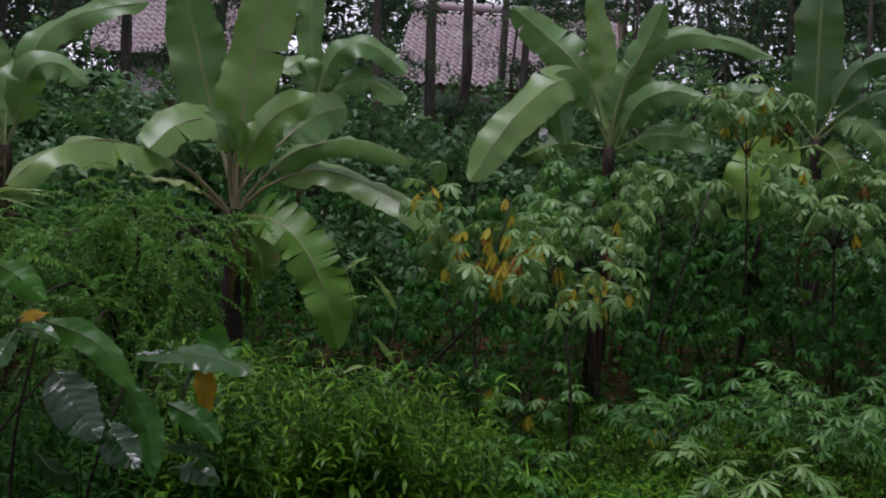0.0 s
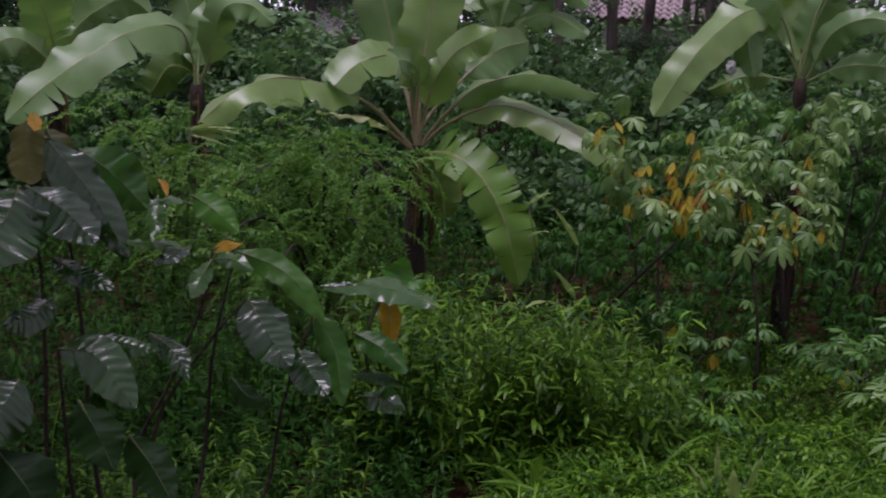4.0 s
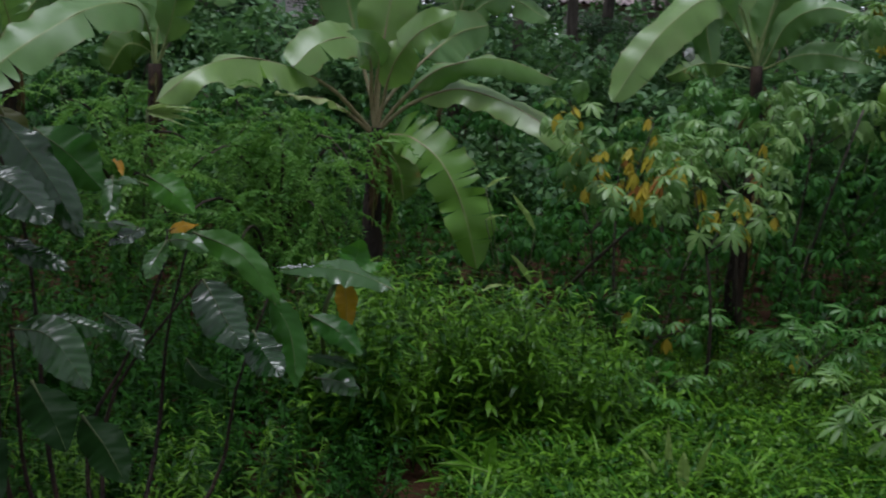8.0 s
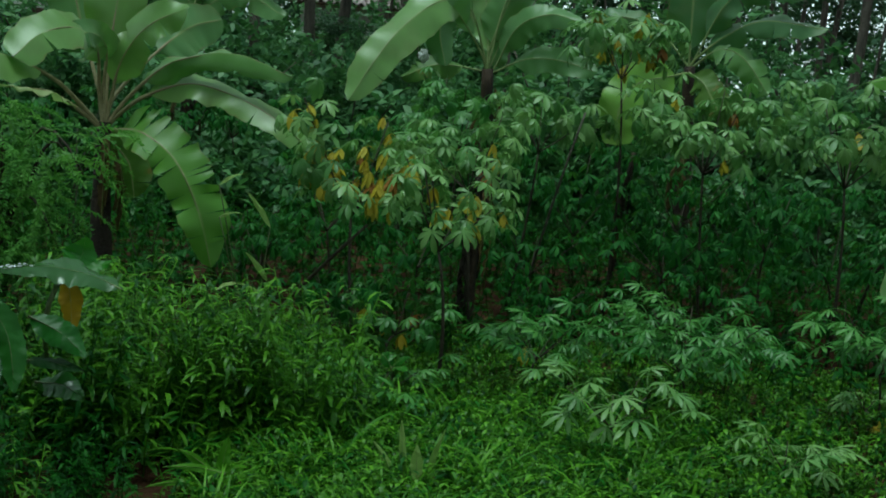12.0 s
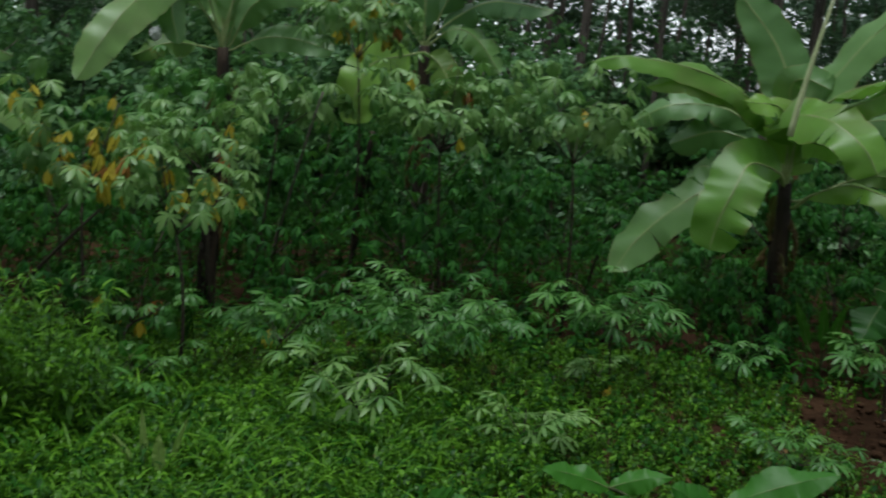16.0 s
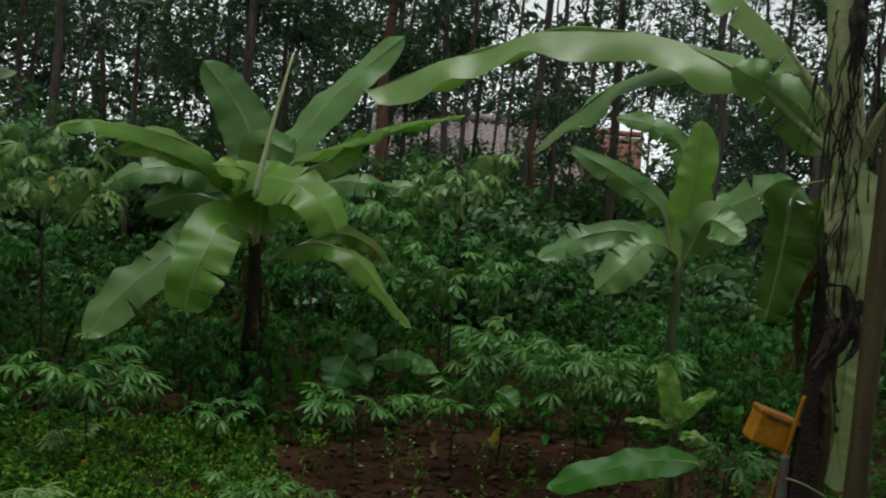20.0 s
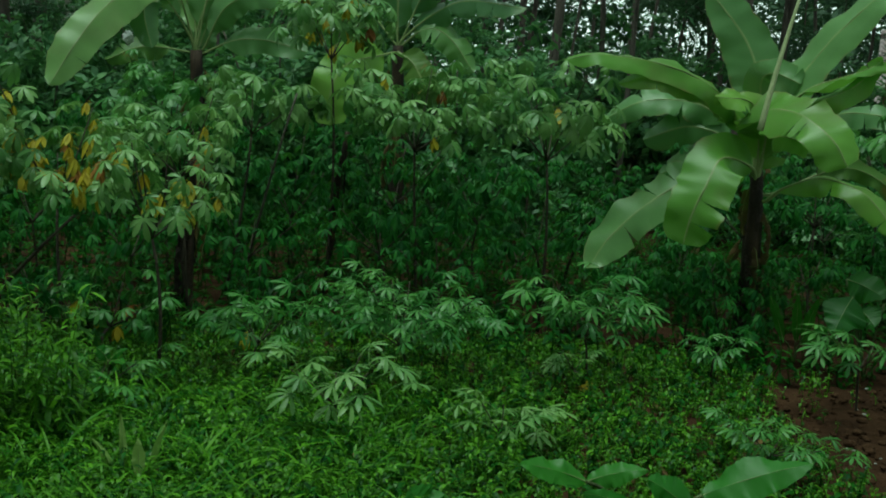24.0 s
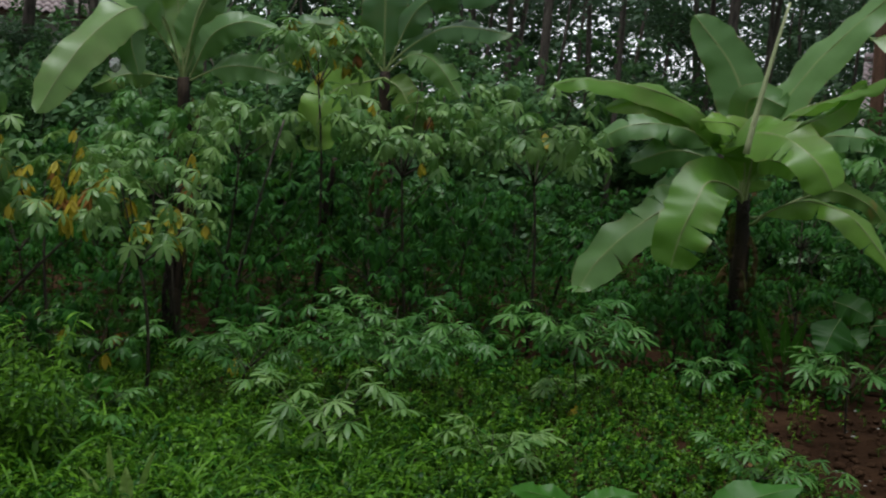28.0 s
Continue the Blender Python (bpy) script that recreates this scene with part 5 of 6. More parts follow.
# bare trunks that stand nearer
for _p, _rad, _h, _l, _bk in (((4.86, 12.74, 0.00), 0.075, 7.0, 0.02, BARK_RED), ((7.09, 13.41, 0.00), 0.06, 2.6, 0.03, BARK_RED), ((-5.84, 18.05, -0.00), 0.10, 7.0, 0.03, BARK), ((-6.04, 21.21, 0.00), 0.09, 7.0, 0.02, BARK), ((-7.67, 16.95, 0.00), 0.10, 7.0, 0.0, BARK), ((8.67, 11.92, 0.00), 0.06, 6.5, 0.03, BARK)):
    tree(_p[0], _p[1], _h, _rad, int(1000 * _rad) + int(7 * _p[0]) + 900, 2.9 if _h > 4 else 2.4, 30 if _h > 4 else 6, 0.8, _bk, _l, "straight bare tree trunk rising from the scrub")


def scrub(x, y, rx, h, n, seed, label="dense dark green scrub at the garden edge", mat=None):
    rng = random.Random(seed)
    root = thing("scrub_bush", (x, y, lift(x, y)), label, "bush", "scrub behind the garden")
    placed = []
    for k in range(6):
        a = rng.uniform(0, 6.28)
        tip = Vector((math.cos(a) * rx * 0.7, math.sin(a) * rx * 0.7, h * rng.uniform(0.5, 0.95)))
        child("stem", tubes_mesh("stem", [(bezier((0, 0, -0.05), tip * 0.5 + UP * 0.1 * h, tip, 4), [0.02, 0.015, 0.01, 0.006])], BARK, 5), root)
    for _ in range(n):
        a, e = rng.uniform(0, 6.28), rng.uniform(0.0, 1.5)
        q = rng.uniform(0.5, 1.0)
        p = Vector((math.cos(a) * math.cos(e) * rx * q, math.sin(a) * math.cos(e) * rx * q, 0.05 + h * math.sin(e) * q * rng.uniform(0.6, 1.15)))
        placed.append((rng.randrange(6), turn(p, a + rng.uniform(-0.9, 0.9), rng.uniform(-0.5, 0.5), rng.uniform(-1, 1), rng.uniform(0.7, 1.3))))
    child("foliage", merged("foliage", BUSH, placed, mat or SCRUB_LEAF), root)
    return root


for _k in range(44):
    _b = -60 + 114 * (_k + _r.random()) / 44
    _d = _r.uniform(11.5, 17)
    scrub(_d * math.sin(radians(_b)), _d * math.cos(radians(_b)), _r.uniform(1.0, 1.5), _r.uniform(1.2, 2.1) + (-0.15 if _b > 12 else 0.25 if _b > 2 or _b < -34 or -24 < _b < -16 else 0.0), 240 if _b < 12 else 180, 500 + _k)
for _b, _d, _h in ((-36, 14, 2.3), (-12, 15, 2.8), (-9, 15.5, 2.9), (-2.5, 16, 2.9), (0.5, 16, 2.8), (-30, 14.5, 2.2), (-5, 16, 2.3), (20, 17, 2.0), (23, 18, 2.1), (26, 18, 2.1), (28.5, 18.5, 2.1), (31, 18, 2.0), (33.5, 18, 2.0)):
    scrub(_d * math.sin(radians(_b)), _d * math.cos(radians(_b)), 1.3, _h, 260, 640 + int(_b), "tall dark scrub in front of a house")
for _k in range(9):
    _b, _d = -23 + 2.0 * _k + _r.uniform(-0.5, 0.5), _r.uniform(18.5, 21)
    scrub(_d * math.sin(radians(_b)), _d * math.cos(radians(_b)), 1.2, _r.uniform(2.3, 2.6), 240, 660 + _k, "tall dark scrub in front of a house")
# woods beyond the houses
_placed = []
while len(_placed) < 6400:
    _b, _d, _z = _r.uniform(-62, 56), _r.uniform(33, 40), 12 * _r.random() ** 1.25
    _gap = noise.noise(Vector((_b * 0.35, _z * 0.7, 3.0)))
    if (_z > 5.8 and _gap < (0.05 if _b > 9 else -0.22) + 0.03 * (_z - 5.8)) or (abs(_b - 31.8) < 2.0 and _z < 5):
        continue
    _placed.append((_r.randrange(6), turn((_d * math.sin(radians(_b)), _d * math.cos(radians(_b)), _z), _r.uniform(0, 6.28), _r.uniform(-0.7, 0.7), _r.uniform(-1, 1), _r.uniform(2.4, 3.8))))
stuff("far_woods", "dark leafy woods in the distance with sky showing through", "woods", COARSE, _placed, TREE_LEAF)
# added scrub and trees, unseen, close the garden behind the path, cutting low light
for _k in range(12):
    _b = 66 + 228 * (_k + 0.5) / 12
    _d = _r.uniform(7.5, 9)
    scrub(_d * math.sin(radians(_b)), _d * math.cos(radians(_b)), 2.4, _r.uniform(2.3, 2.9), 110, 560 + _k)
for _k in range(26):
    _b = 62 + 236 * (_k + _r.random()) / 26
    _d = _r.uniform(5.5, 10)
    tree(_d * math.sin(radians(_b)), _d * math.cos(radians(_b)), _r.uniform(7, 10), _r.uniform(0.06, 0.1), 1200 + _k, _r.uniform(1.6, 2.4), 150, 2.0, label="unseen leafy tree added to cut low light", twigs=COARSE)
# two trees out of view, added to shade the shrub and undergrowth
tree(-4.4, 2.5, 6.0, 0.09, 951, 2.6, 320, 2.2, label="unseen leafy tree added to shade the undergrowth", twigs=COARSE)
tree(-3.5, 0.7, 5.5, 0.09, 950, 2.7, 330, 2.3, label="unseen leafy tree added to shade a broad-leaved shrub", twigs=COARSE)
# nearer scrub between the banana plants on the shaded side
for _p, _rx, _h, _s in (((-8.49, 10.06, 0.00), 0.8, 1.3, 1), ((-9.15, 9.11, 0.00), 0.9, 1.2, 2), ((-6.83, 10.04, 0.00), 0.8, 0.9, 3), ((-4.50, 10.47, 0.00), 0.7, 0.75, 4), ((-4.39, 11.80, 0.00), 0.6, 0.8, 5), ((-8.96, 7.88, 0.00), 1.0, 1.3, 6)):
    scrub(_p[0], _p[1], _rx, _h, 150, 600 + _s, "mixed leafy scrub below banana leaves")


# ---- houses among the trees ----
def box(lo, hi):
    bm = bmesh.new()
    bmesh.ops.create_cube(bm, size=1.0)
    for v in bm.verts:
        v.co = Vector([lo[i] + (v.co[i] + 0.5) * (hi[i] - lo[i]) for i in range(3)])
    return bm


def tile_data():
    """One curved roof tile, 0.18 m wide and 0.28 m long, lying in the xy plane with y up the slope."""
    V, F = [], []
    for y, z in ((0.0, 0.03), (0.28, 0.0)):
        for k in range(6):
            x = 0.18 * k / 5
            V.append((x, y, z + 0.035 * math.sin(math.pi * 2 * k / 5)))
    for k in range(6):
        V.append((0.18 * k / 5, 0.0, 0.015 + 0.035 * math.sin(math.pi * 2 * k / 5)))
    F = [(k, k + 1, k + 7, k + 6) for k in range(5)] + [(12 + k, 13 + k, k + 1, k) for k in range(5)]
    return V, F


def house(label, place, yaw, width, depth, eave, ridge, tile_mat, loose=0, group="houses behind the trees"):
    """A small house: four thick walls, a door, windows, and a tiled roof on the eaves."""
    root = thing("house", place, label, "house", group)
    root.rotation_euler = (0, 0, radians(yaw))
    w, d = width / 2, depth / 2
    for lo, hi in (((-w, -d, -0.3), (w, -d + 0.15, eave)), ((-w, d - 0.15, -0.3), (w, d, eave)), ((-w, -d + 0.15, -0.3), (-w + 0.15, d - 0.15, eave)), ((w - 0.15, -d + 0.15, -0.3), (w, d - 0.15, eave))):
        part("wall", box(lo, hi), WALL, root)
    for x in (-w * 0.6, w * 0.6):
        frame_ = part("window", box((x - 0.55, -d - 0.05, 0.9), (x + 0.55, -d + 0.003, 2.0)), TIMBER, root)
        for s in (-1, 1):
            part("pane", box((x + s * 0.25 - 0.2, -d - 0.07, 1.0), (x + s * 0.25 + 0.2, -d - 0.045, 1.9)), PANE, frame_)
    part("door", box((-0.45, -d - 0.05, 0.0), (0.45, -d + 0.003, 2.05)), TIMBER, root)
    over = 0.6
    rise = math.atan2(ridge - eave, d + over)
    slope = math.hypot(ridge - eave, d + over)
    V, F = tile_data()
    one = mesh_of("roof_tile", V, F, tile_mat)
    for side in (-1, 1):
        base = Matrix.Rotation(0 if side < 0 else math.pi, 4, "Z") @ Matrix.Translation((0, -d - over, eave - 0.1)) @ Matrix.Rotation(rise, 4, "X")
        bm = box((-w - over, 0, -0.06), (w + over, slope, -0.01))
        bmesh.ops.transform(bm, matrix=base, verts=bm.verts)
        deck = part("roof", bm, TIMBER, root)
        rows_, cols_ = int(slope / 0.24), int((width + 2 * over) / 0.17)
        rest, count = [], 0
        order = sorted(((i, j) for i in range(rows_) for j in range(cols_)), key=lambda q: abs(q[1] - cols_ / 2) + q[0])
        rng = random.Random(int(width * 10))
        for i, j in order:
            m = base @ Matrix.Translation((-w - over + j * 0.17, i * 0.24, 0.01 + rng.uniform(0, 0.008)))
            if side < 0 and count < loose:
                child("roof_tile", one, deck, "", m)
                count += 1
            else:
                rest.append((0, m))
        tagged(child("roof_tiles", merged("roof_tiles", [(V, F)], rest, tile_mat), deck), kind="stuff")
    ln = [Vector((x, 0, ridge + 0.02)) for x in (-w - over, 0, w + over)]
    child("ridge", tubes_mesh("ridge", [(ln, [0.11, 0.11, 0.11])], tile_mat, 10), root)
    for s in (-1, 1):
        bm = bmesh.new()
        vs = [bm.verts.new((s * (w - 0.08), y, z)) for y, z in ((-d, eave), (d, eave), (0, ridge - 0.12))]
        f = bm.faces.new(vs)
        ex = bmesh.ops.extrude_face_region(bm, geom=[f])
        bmesh.ops.translate(bm, vec=(-s * 0.12, 0, 0), verts=[v for v in ex["geom"] if isinstance(v, bmesh.types.BMVert)])
        part("gable", bm, WALL, root)
    return root


HA = (-7.30, 26.02, 2.50)
house("plastered house with a pale clay tile roof behind trees", (HA[0] - 0.6, HA[1] + 3.0, 0), 14, 3.9, 6.5, HA[2] + 0.25, HA[2] + 2.2, TILE, 280)
HB = (-16.27, 25.25, 2.93)
house("house with a weathered grey tile roof in the distance", (HB[0], HB[1] + 3.0, 0), 24, 3.0, 5.5, HB[2] + 0.2, HB[2] + 2.3, TILE)
HC = (23.17, 37.38, 2.64)
house("house with a red tile roof and pale walls beyond trunks", (HC[0], HC[1] + 2.5, 0), -32, 2.6, 4.5, HC[2] - 0.1, HC[2] + 1.1, TILE_RED)
HD = (13.63, 26.69, 1.72)
house("house with a pinkish tile roof beyond trunks", (HD[0], HD[1] + 3.0, 0), -20, 4.2, 5, HD[2] - 0.1, HD[2] + 1.5, TILE)

# ---- feathery shrub ----
def frond(rng, n=22, length=0.36, size=0.034):
    """A feather-like leaf along x with n pairs of small leaflets."""
    line = bezier((0, 0, 0), (length * 0.55, 0, 0.02), (length * 0.95, 0, -0.10), 7)
    bits = [tube_data(line, [0.003 - 0.0003 * k for k in range(7)], 3)]
    for k in range(n):
        u = 6 * (0.15 + 0.84 * k / (n - 1))
        p = line[min(5, int(u))].lerp(line[min(5, int(u)) + 1], u - min(5, int(u)))
        for s in (-1, 1):
            ln = size * rng.uniform(0.7, 1.2)
            bits.append(moved(fleck(ln, ln * 0.36, s * rng.uniform(0.8, 1.3), rng.uniform(-0.7, 0.2), rng), Matrix.Translation(p)))
    return join(*bits)


def feathery(label, base, spans, fronds, seed, size=1.0):
    """A shrub of arching stems with feather-like leaves; spans: (mid, tip) of each stem."""
    rng = random.Random(seed)
    root = thing("feathery_shrub", base, label, "shrub", "feathery shrubs")
    o = Vector(base)
    shapes = [mesh_of("frond", *frond(rng), FEATHER) for _ in range(5)]
    lines = []
    for mid, tip in spans:
        line = [p - o for p in bezier(base, mid, tip, 10)]
        lines.append(line)
        child("branch", tubes_mesh("branch", [(line, [0.014 - 0.001 * k for k in range(10)])], CASSAVA_STEM, 5), root)
    for k in range(fronds):
        line = lines[k % len(lines)]
        u = rng.uniform(2.0, 8.99)
        p = line[int(u)].lerp(line[int(u) + 1], u % 1) + Vector((rng.uniform(-1, 1), rng.uniform(-1, 1), rng.uniform(-1.0, 0.6))) * 0.16
        child("frond", shapes[k % 5], root, "", turn(p, rng.uniform(0, 6.28), rng.uniform(-0.9, 0.5), rng.uniform(-0.6, 0.6), size * rng.uniform(0.7, 1.2)))
    return root


feathery("drooping shrub with fine feathery green leaves", (-3.44, 5.47, 0.00), [
    ((-3.43, 5.22, 0.93), (-3.57, 4.75, 0.86)), ((-3.34, 5.28, 1.05), (-3.42, 4.99, 1.06)), ((-3.24, 5.34, 1.00), (-2.86, 5.21, 0.90)),
    ((-3.40, 5.00, 0.72), (-3.49, 4.57, 0.62)), ((-3.17, 5.15, 0.73), (-2.92, 5.06, 0.63)), ((-3.48, 5.31, 0.80), (-3.64, 5.08, 0.95)),
    ((-3.28, 5.20, 0.86), (-3.18, 5.03, 1.02)), ((-3.25, 4.98, 0.60), (-3.17, 4.67, 0.59)), ((-3.16, 5.27, 0.87), (-3.04, 5.34, 0.99))], 290, 61)
feathery("feathery shrub behind broad leaves", (-4.76, 5.87, 0.00), [
    ((-4.66, 5.55, 0.89), (-4.72, 5.24, 1.15)), ((-4.59, 5.61, 0.96), (-4.46, 5.45, 1.26)), ((-4.47, 5.58, 0.84), (-4.15, 5.57, 0.97)),
    ((-4.53, 5.40, 0.72), (-4.62, 5.05, 0.83)), ((-4.45, 5.46, 0.69), (-4.21, 5.40, 0.69))], 170, 62)

# ---- broad-leaved shrub beside the path ----
def broad_shrub(label, base, leaves, stems, seed):
    """A shrub of single large leaves (points, width, material, up) on thin branches."""
    root = thing("broad_leaf_shrub", base, label, "shrub")
    o = Vector(base)
    for line in stems:
        line = [p - o for p in curve(line, 12)]
        child("branch", tubes_mesh("branch", [(line, [0.0085 - 0.0005 * j for j in range(12)])], STEM, 6), root)
    for k, (points, width, mat, up) in enumerate(leaves):
        blade(root, points[0], points[1:], None, width, to_cam(points[0], up), 0.04, 0.35, 0.0, mat, 0.0035, seed * 7 + k, "ovate", 0.012, 0.0035 if mat is BROAD else 0.0012, rib_mat=STEM_GREEN)
    return root


BS = (-1.95, 2.35, 0.00)
broad_shrub("shrub with large dark glossy ribbed leaves", BS, [
    ([(-2.20, 2.13, 1.22), (-2.18, 2.06, 1.14), (-2.18, 1.97, 1.05)], 0.22, BROAD, 0.8),
    ([(-2.19, 2.14, 1.22), (-2.09, 2.16, 1.17), (-1.99, 2.16, 1.10)], 0.15, BROAD, 0.8),
    ([(-2.23, 2.24, 1.33), (-2.11, 2.27, 1.20), (-2.00, 2.28, 1.05)], 0.13, BROAD, 0.5),
    ([(-2.27, 2.40, 1.29), (-2.17, 2.42, 1.23), (-2.07, 2.43, 1.15)], 0.14, LEAF_MID, 0.2),
    ([(-2.47, 2.42, 1.35), (-2.43, 2.38, 1.27), (-2.38, 2.35, 1.19)], 0.12, BROAD_BACK, 0.1),
    ([(-2.47, 2.49, 1.33), (-2.41, 2.47, 1.26), (-2.36, 2.43, 1.19)], 0.10, BROAD_BACK, 0.1),
    ([(-2.45, 2.42, 1.37), (-2.40, 2.38, 1.35), (-2.36, 2.34, 1.33)], 0.04, BROAD_YELLOW, 0.1),
    ([(-2.03, 2.42, 1.19), (-1.99, 2.37, 1.14), (-1.96, 2.32, 1.09)], 0.05, WET, 0.5),
    ([(-1.96, 2.47, 1.17), (-1.96, 2.40, 1.19), (-1.95, 2.33, 1.19)], 0.04, WET, 1.0),
    ([(-2.09, 2.50, 1.22), (-2.04, 2.46, 1.21), (-2.00, 2.42, 1.19)], 0.02, BROAD_YELLOW, 0.3),
    ([(-2.09, 2.63, 1.17), (-2.01, 2.62, 1.14), (-1.92, 2.61, 1.09)], 0.09, TARO, 0.4),
    ([(-1.98, 2.46, 1.06), (-1.99, 2.37, 1.08), (-2.01, 2.28, 1.09)], 0.05, WET, 1.2),
    ([(-1.97, 2.47, 1.06), (-1.96, 2.40, 1.05), (-1.96, 2.32, 1.03)], 0.05, BROAD, 1.0),
    ([(-1.98, 2.58, 1.04), (-1.92, 2.56, 1.06), (-1.85, 2.54, 1.07)], 0.04, BROAD_YELLOW, 0.8),
    ([(-1.92, 2.50, 1.03), (-1.91, 2.44, 0.99), (-1.89, 2.38, 0.95)], 0.06, WET, 0.5),
    ([(-1.92, 2.51, 1.03), (-1.85, 2.49, 1.04), (-1.77, 2.47, 1.02)], 0.05, WET, 0.8),
    ([(-1.96, 2.66, 1.03), (-1.82, 2.69, 0.98), (-1.70, 2.70, 0.86)], 0.09, LEAF_MID, 0.8),
    ([(-1.85, 2.56, 0.93), (-1.77, 2.54, 0.85), (-1.69, 2.52, 0.78)], 0.14, BROAD, 0.7),
    ([(-1.74, 2.63, 0.80), (-1.68, 2.60, 0.75), (-1.61, 2.57, 0.71)], 0.11, BROAD, 0.7),
    ([(-1.76, 2.74, 0.87), (-1.68, 2.72, 0.78), (-1.63, 2.68, 0.65)], 0.09, LEAF_MID, 0.2),
    ([(-1.72, 2.88, 0.80), (-1.62, 2.87, 0.77), (-1.53, 2.85, 0.72)], 0.08, LEAF_MID, 0.5),
    ([(-1.72, 2.88, 0.68), (-1.64, 2.86, 0.69), (-1.53, 2.85, 0.68)], 0.05, LEAF_SHADED, 1.0),
    ([(-1.70, 2.89, 0.62), (-1.61, 2.87, 0.63), (-1.53, 2.85, 0.61)], 0.08, WET, 0.6),
    ([(-2.10, 2.15, 0.84), (-2.00, 2.17, 0.83), (-1.89, 2.18, 0.72)], 0.13, BROAD, 0.7),
    ([(-2.09, 2.24, 0.85), (-1.98, 2.25, 0.85), (-1.88, 2.26, 0.84)], 0.06, BROAD, 1.0),
    ([(-2.15, 2.18, 1.05), (-2.06, 2.18, 1.02), (-1.96, 2.19, 0.99)], 0.07, BROAD, 1.0),
    ([(-2.13, 1.99, 0.86), (-2.11, 1.92, 0.86), (-2.10, 1.84, 0.82)], 0.08, BROAD, 0.9),
    ([(-2.02, 1.95, 0.82), (-2.01, 1.88, 0.76), (-1.99, 1.81, 0.70)], 0.15, BROAD, 0.5),
    ([(-1.97, 2.08, 0.75), (-1.89, 2.06, 0.68), (-1.83, 2.04, 0.62)], 0.12, LEAF_SHADED, 0.5),
    ([(-2.02, 1.88, 0.68), (-1.94, 1.88, 0.62), (-1.86, 1.87, 0.55)], 0.15, LEAF_SHADED, 0.6),
    ([(-1.92, 2.19, 0.65), (-1.84, 2.18, 0.59), (-1.76, 2.16, 0.52)], 0.11, LEAF_SHADED, 0.6),
    ([(-2.20, 1.99, 1.01), (-2.17, 1.93, 0.96), (-2.16, 1.85, 0.92)], 0.12, BROAD, 0.7),
    ([(-2.15, 2.18, 0.95), (-2.14, 2.10, 0.92), (-2.14, 2.02, 0.91)], 0.09, BROAD, 0.8),
    ([(-2.01, 2.37, 0.85), (-1.93, 2.36, 0.82), (-1.86, 2.34, 0.76)], 0.07, BROAD, 0.6),
    ([(-1.88, 2.54, 0.72), (-1.81, 2.51, 0.69), (-1.73, 2.50, 0.68)], 0.06, LEAF_SHADED, 0.8),
], [
    [BS, (-2.14, 2.19, 0.40), (-2.16, 2.17, 0.81), (-2.17, 2.16, 1.08), (-2.20, 2.13, 1.22)],
    [BS, (-2.14, 2.35, 0.35), (-2.19, 2.31, 0.95), (-2.24, 2.26, 1.33)],
    [BS, (-2.10, 2.42, 0.46), (-2.03, 2.49, 0.71), (-1.96, 2.54, 0.95), (-1.95, 2.54, 1.05)],
    [BS, (-2.07, 2.45, 0.52), (-1.97, 2.53, 0.78), (-1.88, 2.60, 0.92)],
    [BS, (-1.90, 2.71, 0.32), (-1.86, 2.74, 0.59), (-1.79, 2.78, 0.86)],
    [BS, (-2.19, 2.00, 0.45), (-2.17, 2.01, 0.78), (-2.18, 2.00, 1.04), (-2.20, 1.99, 1.01)],
    [BS, (-2.04, 2.63, 0.42), (-2.02, 2.64, 0.74), (-1.98, 2.68, 1.02)],
    [BS, (-2.08, 2.21, 0.38), (-2.11, 2.18, 0.67), (-2.12, 2.17, 0.84)],
], 3)
AR = (-2.56, 4.56, 0.00)
AR_TOP = (-2.08, 3.70, 0.74)
ARUM = thing("arum_plant", AR, "arum plant with wet shining leaf and one yellow hanging leaf", "plant")
for _a, _m, _b, _w, _mt, _up in (((-1.87, 3.70, 0.72), (-2.05, 3.63, 0.78), (-2.16, 3.42, 0.79), 0.15, WET, 2.0), (AR_TOP, (-2.09, 3.81, 0.78), (-2.08, 3.82, 0.86), 0.15, TARO, 0.0),
                                 (AR_TOP, (-2.06, 3.71, 0.64), (-2.06, 3.71, 0.51), 0.078, BROAD_YELLOW, 0.0), (AR_TOP, (-2.03, 3.84, 0.76), (-1.94, 3.78, 0.80), 0.05, TARO, 1.2)):
    blade(ARUM, _a, _m, _b, _w, to_cam(AR, _up), 0.03, 0.3, 0.0, _mt, 0.0022, 5, "ovate", 0.01)
child("stalk", tubes_mesh("stalk", [([Vector(p) - Vector(AR) for p in bezier(AR, (-2.13, 3.67, 0.54), AR_TOP, 8)], [0.009] * 8)], STEM_GREEN, 6), ARUM)
_r = random.Random(3)
_drop = bmesh.new()
bmesh.ops.create_icosphere(_drop, subdivisions=1, radius=1.0)
_dv, _df = [v.co.copy() for v in _drop.verts], [tuple(v.index for v in f.verts) for f in _drop.faces]
_drop.free()


_placed = []
for _k in range(34):
    _q = Vector((-2.11, 3.55, 0.79)).lerp(Vector((-2.14, 3.41, 0.80)), _r.random() ** 0.7) + Vector((_r.uniform(-0.02, 0.02), _r.uniform(-0.035, 0.035), 0.006))
    _placed.append((0, Matrix.Translation(_q - Vector(AR)) @ Matrix.Diagonal((1, 1, 0.6, 1)) @ Matrix.Scale(_r.uniform(0.002, 0.005), 4)))
tagged(child("water_drops", merged("water_drops", [(_dv, _df)], _placed, WATER), ARUM, "clear shining water drops"), kind="stuff")


